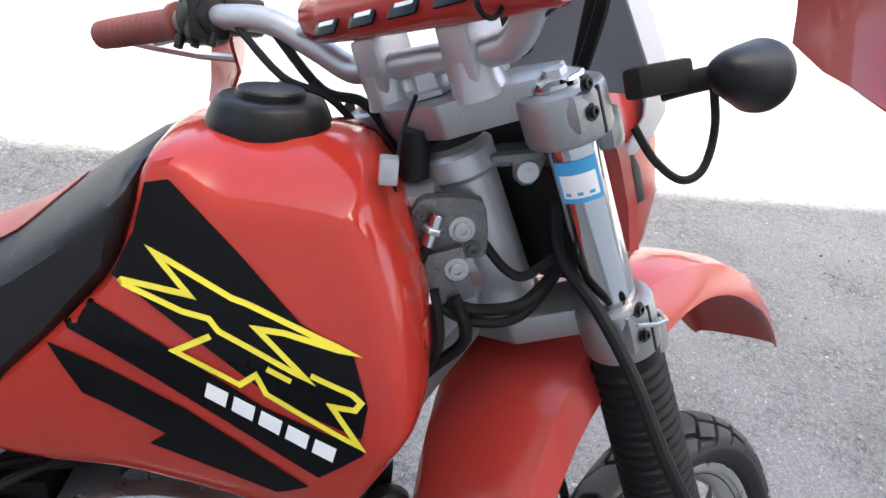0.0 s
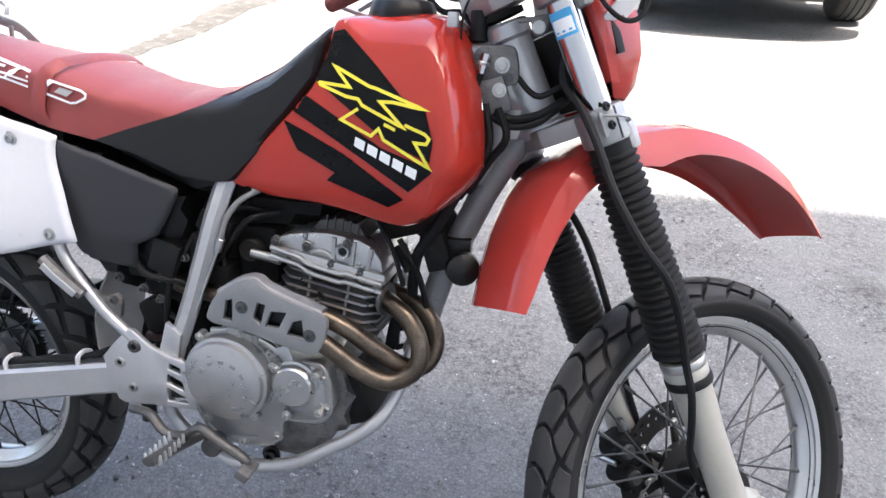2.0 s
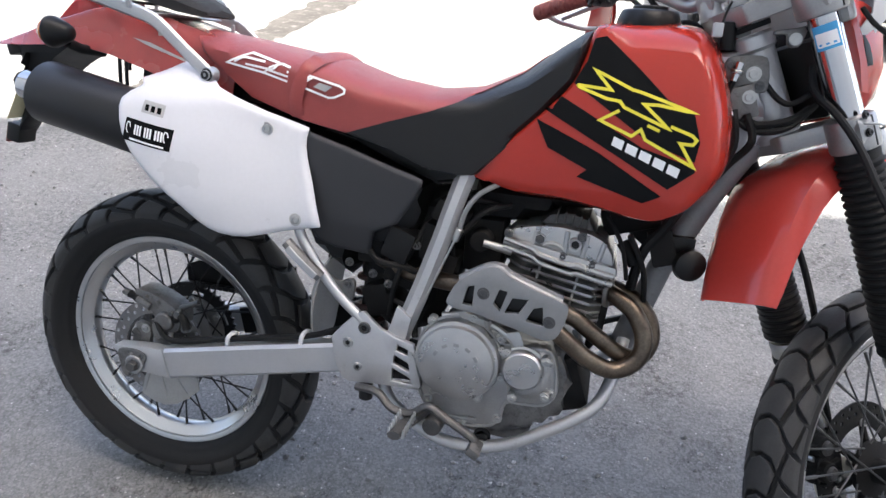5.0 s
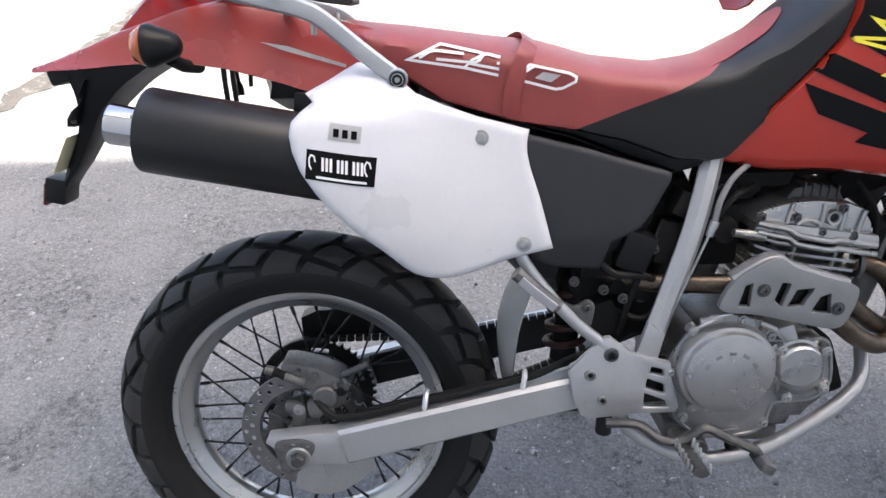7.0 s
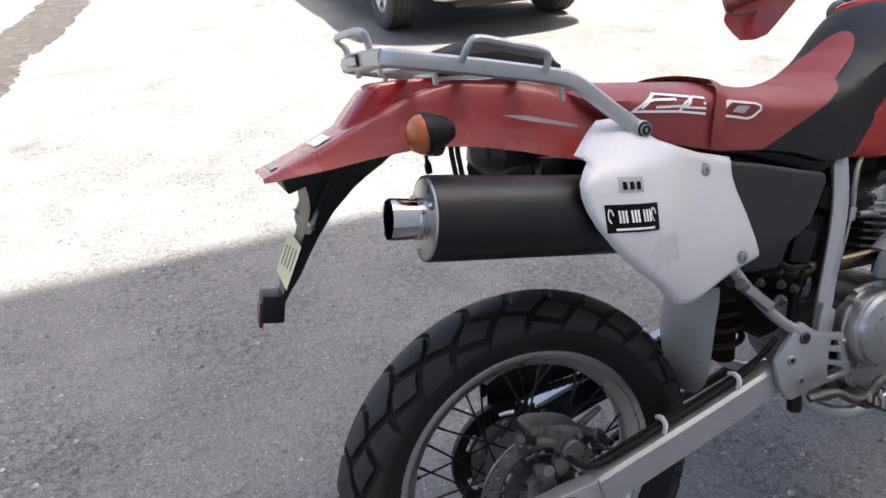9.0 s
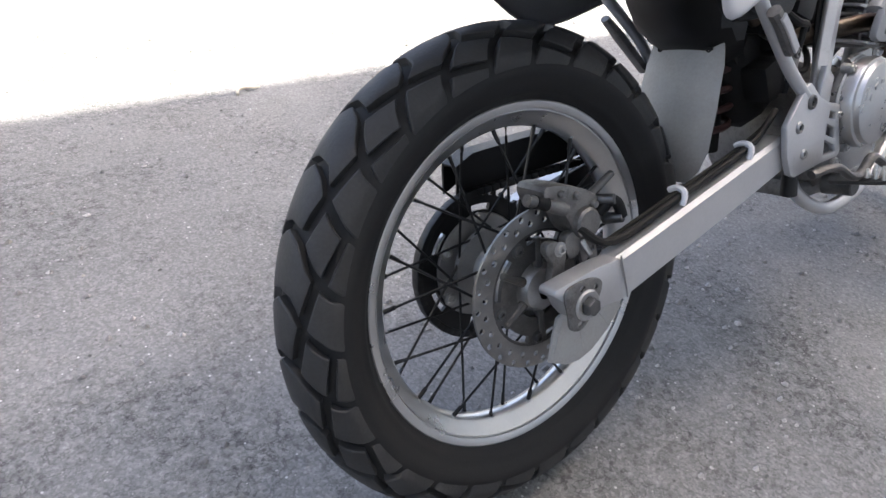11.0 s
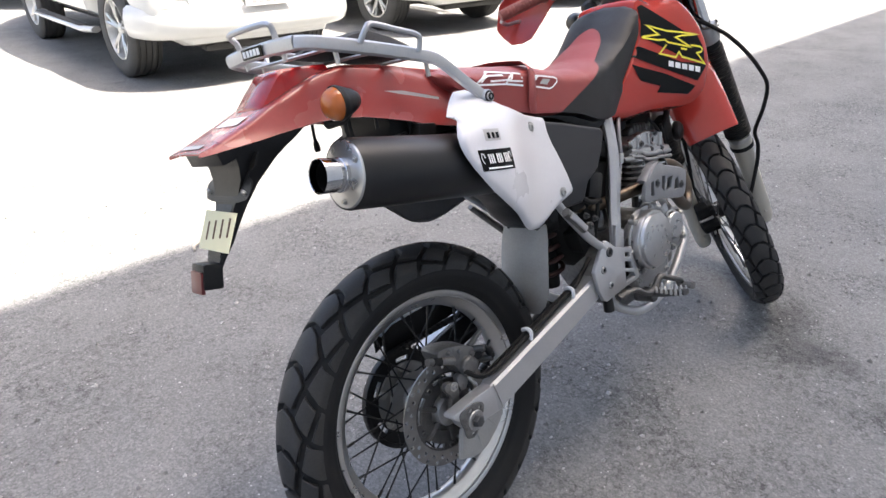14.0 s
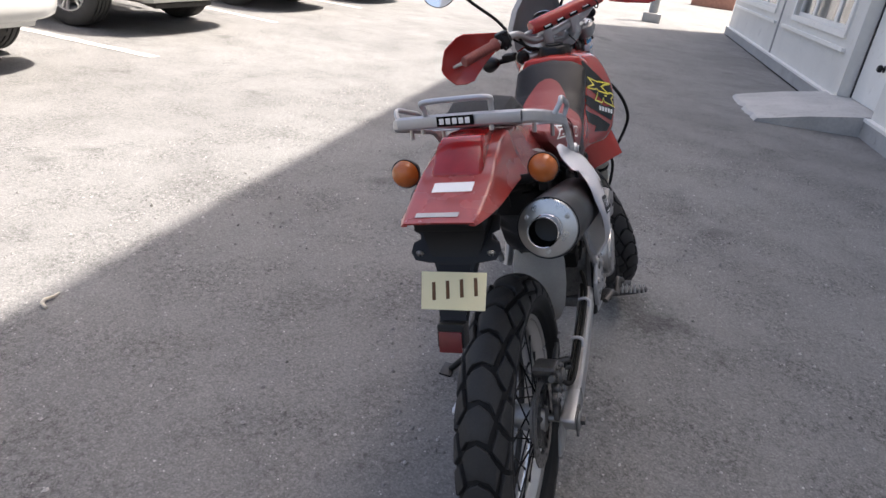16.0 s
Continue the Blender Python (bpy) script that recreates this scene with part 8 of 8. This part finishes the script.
def arch(cx, r=0.465, z0=0.36, cz=0.38, n=12):
    """Points of a wheel arch, from its front foot over the top to its rear foot."""
    a0 = math.asin((z0 - cz) / r)
    return [(cx + r * math.cos(a0 + (math.pi - 2 * a0) * i / n), cz + r * math.sin(a0 + (math.pi - 2 * a0) * i / n)) for i in range(n + 1)]


def car_width(x, z):
    w = 0.93 - max(0.0, x - 0.35) ** 2 * 0.30 - max(0.0, -3.2 - x) ** 2 * 0.2
    return w - max(0.0, z - 1.12) * 0.26 - max(0.0, 0.62 - z) * 0.12


WHEELBASE = 2.75
CAR_SIDE = ([(0.90, 0.62), (0.875, 0.80), (0.84, 0.98), (0.74, 1.06), (0.3, 1.13), (-0.42, 1.19), (-0.80, 1.47), (-1.18, 1.76), (-1.5, 1.83), (-2.4, 1.86), (-3.2, 1.82), (-3.5, 1.72), (-3.68, 1.2), (-3.74, 0.8), (-8.20, 0.45), (-3.6, 0.38)]
            + arch(-WHEELBASE)[::-1] + arch(0.0)[::-1] + [(0.70, 0.31), (0.83, 0.33), (0.885, 0.44)])


def wheel(parent, x, y, s, spokes):
    """Tyre with ribs and an alloy rim of twin spokes; s: which side faces out."""
    r, w = 0.385, 0.125
    prof = [(0.235, 0.095), (0.25, 0.118), (0.31, 0.131), (0.352, 0.124), (0.376, 0.106)]
    for g in (0.078, 0.030, -0.018, -0.066):
        prof += [(r, g + 0.018), (r, g + 0.004), (r - 0.010, g + 0.002), (r - 0.010, g - 0.010), (r, g - 0.012)]
    prof += [(0.376, -0.106), (0.352, -0.124), (0.31, -0.131), (0.25, -0.118), (0.235, -0.095)]
    tyre = part("wheel", lathe(B(), [(a, h * s) for a, h in prof], (x, y, r), (0, 1, 0), 40, close=True), CAR_TYRE, parent, "dusty grey tyre")
    bm = lathe(B(), [(0.228, 0.112 * s), (0.241, 0.112 * s), (0.241, -0.10 * s), (0.19, -0.10 * s), (0.205, 0.06 * s), (0.222, 0.095 * s)], (x, y, r), (0, 1, 0), 36, close=True)
    lathe(bm, [(0.0, 0.085 * s), (0.028, 0.088 * s), (0.05, 0.078 * s), (0.06, 0.06 * s), (0.06, 0.0), (0.0, 0.0)], (x, y, r), (0, 1, 0), 24)
    for k in range(spokes):
        for d in (-0.14, 0.14):
            a = 2 * math.pi * k / spokes + 0.3
            p = [Vector((x + math.cos(a + d * q) * rr, y + h * s, r + math.sin(a + d * q) * rr)) for rr, h, q in ((0.045, 0.07, 0.4), (0.12, 0.088, 0.8), (0.18, 0.092, 1.0), (0.225, 0.096, 1.15))]
            tube(bm, p, [0.018, 0.017, 0.016, 0.019], 6, flat=0.8, up=(0, 1, 0))
    part("rim", bm, ALLOY, tyre, "grey spoked alloy rim")
    part("brake_drum", lathe(B(), [(0, 0.02 * s), (0.17, 0.02 * s), (0.17, -0.08 * s), (0, -0.08 * s)], (x, y, r), (0, 1, 0), 24), UNDER, tyre)


def parked_car(label, at, paint, spokes, turn=0.0):
    car = tagged(new("parked_car"), label, "car", "parked cars")
    car.matrix_basis = pose(at[0], at[1], 0, 0, 0, -90 + turn)
    part("body", puff(CAR_SIDE, car_width, edge=0.13, step=0.06, least=0.72), paint, car)
    for s in (-1, 1):
        for x in (0.0, -WHEELBASE):
            wheel(car, x, s * 0.775, s, spokes)
        for poly in ([(-0.62, 1.20), (-0.95, 1.45), (-1.28, 1.68), (-1.62, 1.70), (-1.62, 1.19)], [(-1.70, 1.19), (-1.70, 1.70), (-2.52, 1.71), (-2.56, 1.20)], [(-2.66, 1.21), (-2.63, 1.70), (-3.2, 1.68), (-3.42, 1.24)]):
            part("side_window", drape(poly, lambda x, z: car_width(x, z) + 0.002, step=0.1, side=s), CAR_GLASS, car, "dark glass")
        for pts in ([(-0.58, 0.45), (-0.58, 1.17)], [(-1.66, 0.45), (-1.66, 1.72)], [(-2.28, 0.80), (-2.60, 1.17)]):
            part("door_seam", stroke(pts, car_width, 0.008, side=s), SEAM, car)
        for x in (-1.45, -2.35):
            part("door_handle", block(B(), (x, s * (car_width(x, 1.05) + 0.014), 1.05), (0.16, 0.026, 0.03), bevel=0.3), paint, car)
        part("side_step", tube(B(), [(-0.50, s * 0.90, 0.335), (-0.60, s * 0.955, 0.335), (-2.15, s * 0.955, 0.335), (-2.26, s * 0.90, 0.335)], 0.055, 10, flat=0.5, up=(0, 0, 1)), paint, car)
        part("step_tread", block(B(), (-1.38, s * 0.955, 0.366), (1.45, 0.075, 0.010), bevel=0.3), UNDER, car, "black rubber tread")
        part("headlight", loft([[(x + 0.004, s * y, z) for y, z in ((0.47, 0.81), (0.47, 0.88), (0.48, 0.95))] if i == 0 else [(x, s * y, z) for y, z in zz] for i, (x, zz) in enumerate(((0.885, ()), (0.88, ((0.62, 0.80), (0.62, 0.88), (0.62, 0.965))), (0.80, ((0.76, 0.81), (0.76, 0.90), (0.75, 0.985))), (0.66, ((0.86, 0.84), (0.865, 0.91), (0.85, 0.985)))))], 0.02), LENS, car, "clear headlight")
        part("fog_lamp", lathe(B(), [(0.0, 0.0), (0.05, 0.0), (0.062, 0.012), (0.066, -0.03)], (0.865, s * 0.62, 0.50), (1, 0, 0), 20), LENS, car)
    part("bumper", tube(B(), catmull([(0.50, -0.925, 0.50), (0.72, -0.85, 0.50), (0.86, -0.62, 0.50), (0.925, -0.3, 0.50), (0.935, 0, 0.50), (0.925, 0.3, 0.50), (0.86, 0.62, 0.50), (0.72, 0.85, 0.50), (0.50, 0.925, 0.50)], 3), 0.055, 10, flat=2.2, up=(0, 0, 1)), paint, car)
    part("grille", block(B(), (0.885, 0, 0.84), (0.05, 0.92, 0.20), bevel=0.1), SEAM, car, "dark grille")
    for z in (0.79, 0.84, 0.89):
        part("grille_bar", block(B(), (0.912, 0, z), (0.02, 0.88, 0.016), bevel=0.3), ALLOY, car)
    plate_part = part("number_plate", block(B(), (0.999, 0, 0.66), (0.012, 0.40, 0.13), bevel=0.1), WHITE_DECAL, car, "white plate")
    part("plate_mount", block(B(), (0.955, 0, 0.66), (0.075, 0.34, 0.09), bevel=0.1), SEAM, car)
    for y in (-0.13, -0.07, -0.01, 0.05, 0.11):
        part("bar", block(B(), (1.006, y, 0.65), (0.003, 0.042, 0.07), bevel=0.1), GREY_MARK, plate_part, "grey bar")
    part("windscreen", loft([[(x, y, z) for y in (-w, -w * 0.6, 0, w * 0.6, w)] for x, z, w in ((-0.46, 1.235, 0.76), (-0.80, 1.488, 0.70), (-1.14, 1.745, 0.62))], 0.01), CAR_GLASS, car, "dark windscreen")
    bm = block(B(), (-1.40, 0, 0.40), (4.3, 1.18, 0.20), bevel=0.2)
    block(bm, (0.45, 0, 0.31), (0.55, 0.9, 0.05), (0, 8, 0), bevel=0.3)
    block(bm, (0.0, 0, 0.30), (0.12, 1.30, 0.10), bevel=0.3)
    for y in (-0.34, -0.12, 0.2, 0.38):
        block(bm, (0.70, y, 0.285), (0.05, 0.10, 0.05), bevel=0.2)
    rod(bm, (-WHEELBASE, -0.66, 0.36), (-WHEELBASE, 0.66, 0.36), 0.055, 0.055, 12)
    lathe(bm, [(0.0, 0.12), (0.10, 0.09), (0.13, 0.0), (0.10, -0.09), (0.0, -0.12)], (-WHEELBASE, 0.1, 0.36), (0, 1, 0), 16)
    part("underbody", bm, UNDER, car, "dusty black underbody")
    return car


parked_car("white off-road car with grey alloy rims", (1.99, 5.25), CAR_WHITE, 5)
parked_car("white off-road car with bright spoked rims", (5.08, 5.84), CAR_WHITE, 6)
parked_car("white car at the end of the row", (8.38, 6.30), CAR_WHITE, 5)
parked_car("silver car with dusty tyres", (11.4, 6.3), CAR_SILVER, 6)
parked_car("pale greenish white car standing apart", (-4.22, 5.40), CAR_PALE, 5)


# ---- marks and litter on the ground ----
def ragged(pts, amount, seed, step=0.06):
    rnd, out, w = random.Random(seed), [], 0.0
    for x, y in dense(pts, step):
        w = 0.6 * w + rnd.uniform(-amount, amount)
        out.append((x + w, y + rnd.uniform(-amount, amount)))
    return out


def ground_mark(pts, z, seed=1, amount=0.02):
    co, faces, _ = sheet(ragged(pts, amount, seed), 0.15)
    bm = B()
    v = [bm.verts.new((x, y, z)) for x, y in co]
    for f in faces:
        g = bm.faces.new([v[i] for i in f])
        g.normal_update()
        if g.normal.z < 0:
            g.normal_flip()
    return bm


PATCH = mat("dark_broken_asphalt", (0.060, 0.056, 0.052), 0.95, vary=0.35, scale=5, bump=0.9, bump_scale=90, wear=0.45, wear_color=(0.16, 0.15, 0.14), spec=0.2)
LINE = mat("worn_white_line", (0.55, 0.54, 0.52), 0.85, vary=0.2, scale=6, bump=0.4, bump_scale=90, wear=0.5, wear_color=(0.25, 0.24, 0.23))
tagged(part("asphalt_patch", ground_mark([(-2.20, 10.5), (-2.16, 7.8), (-2.30, 6.2), (-2.18, 5.4), (-2.16, 4.8), (-2.10, 4.0), (-2.02, 3.5), (-2.03, 2.9), (-2.05, 2.3), (-2.00, 2.0), (-1.93, 2.1), (-1.88, 2.6), (-1.84, 3.2), (-1.76, 3.7), (-1.78, 4.3), (-1.76, 5.0), (-1.80, 5.6), (-1.66, 6.5), (-1.62, 7.4), (-1.6, 10.5)], 0.004, 3, 0.03), PATCH, smooth=0), "dark broken strip of worn-out asphalt", "patch", kind="structure")
for k, (x, y0, y1, dx) in enumerate(((3.67, 4.3, 10.0, -0.04), (6.70, 5.0, 10.0, 0.6), (0.48, 4.2, 9.6, 0.0), (9.8, 5.3, 10.0, 0.3), (-2.9, 5.4, 9.6, 0.0))):
    tagged(part("parking_line", ground_mark([(x - 0.055, y0), (x + 0.055, y0), (x + dx + 0.055, y1), (x + dx - 0.055, y1)], 0.006, 11 + k, 0.008), LINE, smooth=0), "worn white painted parking line", "line", "parking lines", kind="structure")

DRY = mat("dry_twig", (0.50, 0.46, 0.38), 0.8, vary=0.2, scale=40)
tagged(part("twig", tube(B(), catmull([(0.150, 1.665, 0.006), (0.157, 1.690, 0.011), (0.180, 1.704, 0.012), (0.215, 1.700, 0.010), (0.245, 1.712, 0.006)], 4), [0.0045, 0.0055, 0.0062, 0.0066, 0.0068, 0.0068, 0.0066, 0.0062, 0.006, 0.0058, 0.0056, 0.0052, 0.005, 0.0046, 0.0042, 0.0036, 0.003], 8), DRY), "small pale dry twig lying on the asphalt", "twig")


def pebbles(count, seed):
    """Loose grit and small stones strewn over the asphalt, thicker in drifts."""
    rnd, verts, faces = random.Random(seed), [], []
    while len(verts) < count * 7:
        x, y = rnd.uniform(-3.2, 4.5), rnd.uniform(-2.4, 2.6)
        if rnd.random() > 0.16 + 0.84 * max(0.0, math.sin(x * 2.1 + y * 1.3) * math.cos(y * 2.7 - x) + 0.5 * math.sin(x * 9.3 - y * 7.1) * math.sin(y * 11.7 + x * 3.3)):
            continue
        r = 0.0018 + 0.0075 * rnd.random() ** 4
        base, a0, k = len(verts), rnd.random() * 6.28, rnd.uniform(0.6, 1.0)
        for j in range(5):
            q = a0 + 1.2566 * j
            rr = r * rnd.uniform(0.8, 1.2)
            verts.append((x + rr * math.cos(q), y + rr * k * math.sin(q), r * 0.25))
        verts.append((x + r * 0.2, y, r * rnd.uniform(0.8, 1.3)))
        verts.append((x, y, -0.001))
        for j in range(5):
            faces.append((base + j, base + (j + 1) % 5, base + 5))
            faces.append((base + (j + 1) % 5, base + j, base + 6))
    me = bpy.data.meshes.new("grit")
    me.from_pydata(verts, [], faces)
    return me


GRIT = mat("grit_stone", (0.22, 0.215, 0.21), 0.9, vary=0.3, scale=60, spec=0.2)
gn = GRIT.node_tree.nodes
geo, hue, val = gn.new("ShaderNodeNewGeometry"), gn.new("ShaderNodeHueSaturation"), gn.new("ShaderNodeMapRange")
val.inputs["To Min"].default_value, val.inputs["To Max"].default_value = 0.60, 1.9
GRIT.node_tree.links.new(geo.outputs["Random Per Island"], val.inputs["Value"])
GRIT.node_tree.links.new(val.outputs[0], hue.inputs["Value"])
old = gn["Principled BSDF"].inputs["Base Color"].links[0].from_socket
GRIT.node_tree.links.new(old, hue.inputs["Color"])
GRIT.node_tree.links.new(hue.outputs[0], gn["Principled BSDF"].inputs["Base Color"])
grit = new("grit", pebbles(20000, 21))
grit.data.materials.append(GRIT)
tagged(grit, "loose grit and small stones strewn over the asphalt", "grit", kind="stuff")
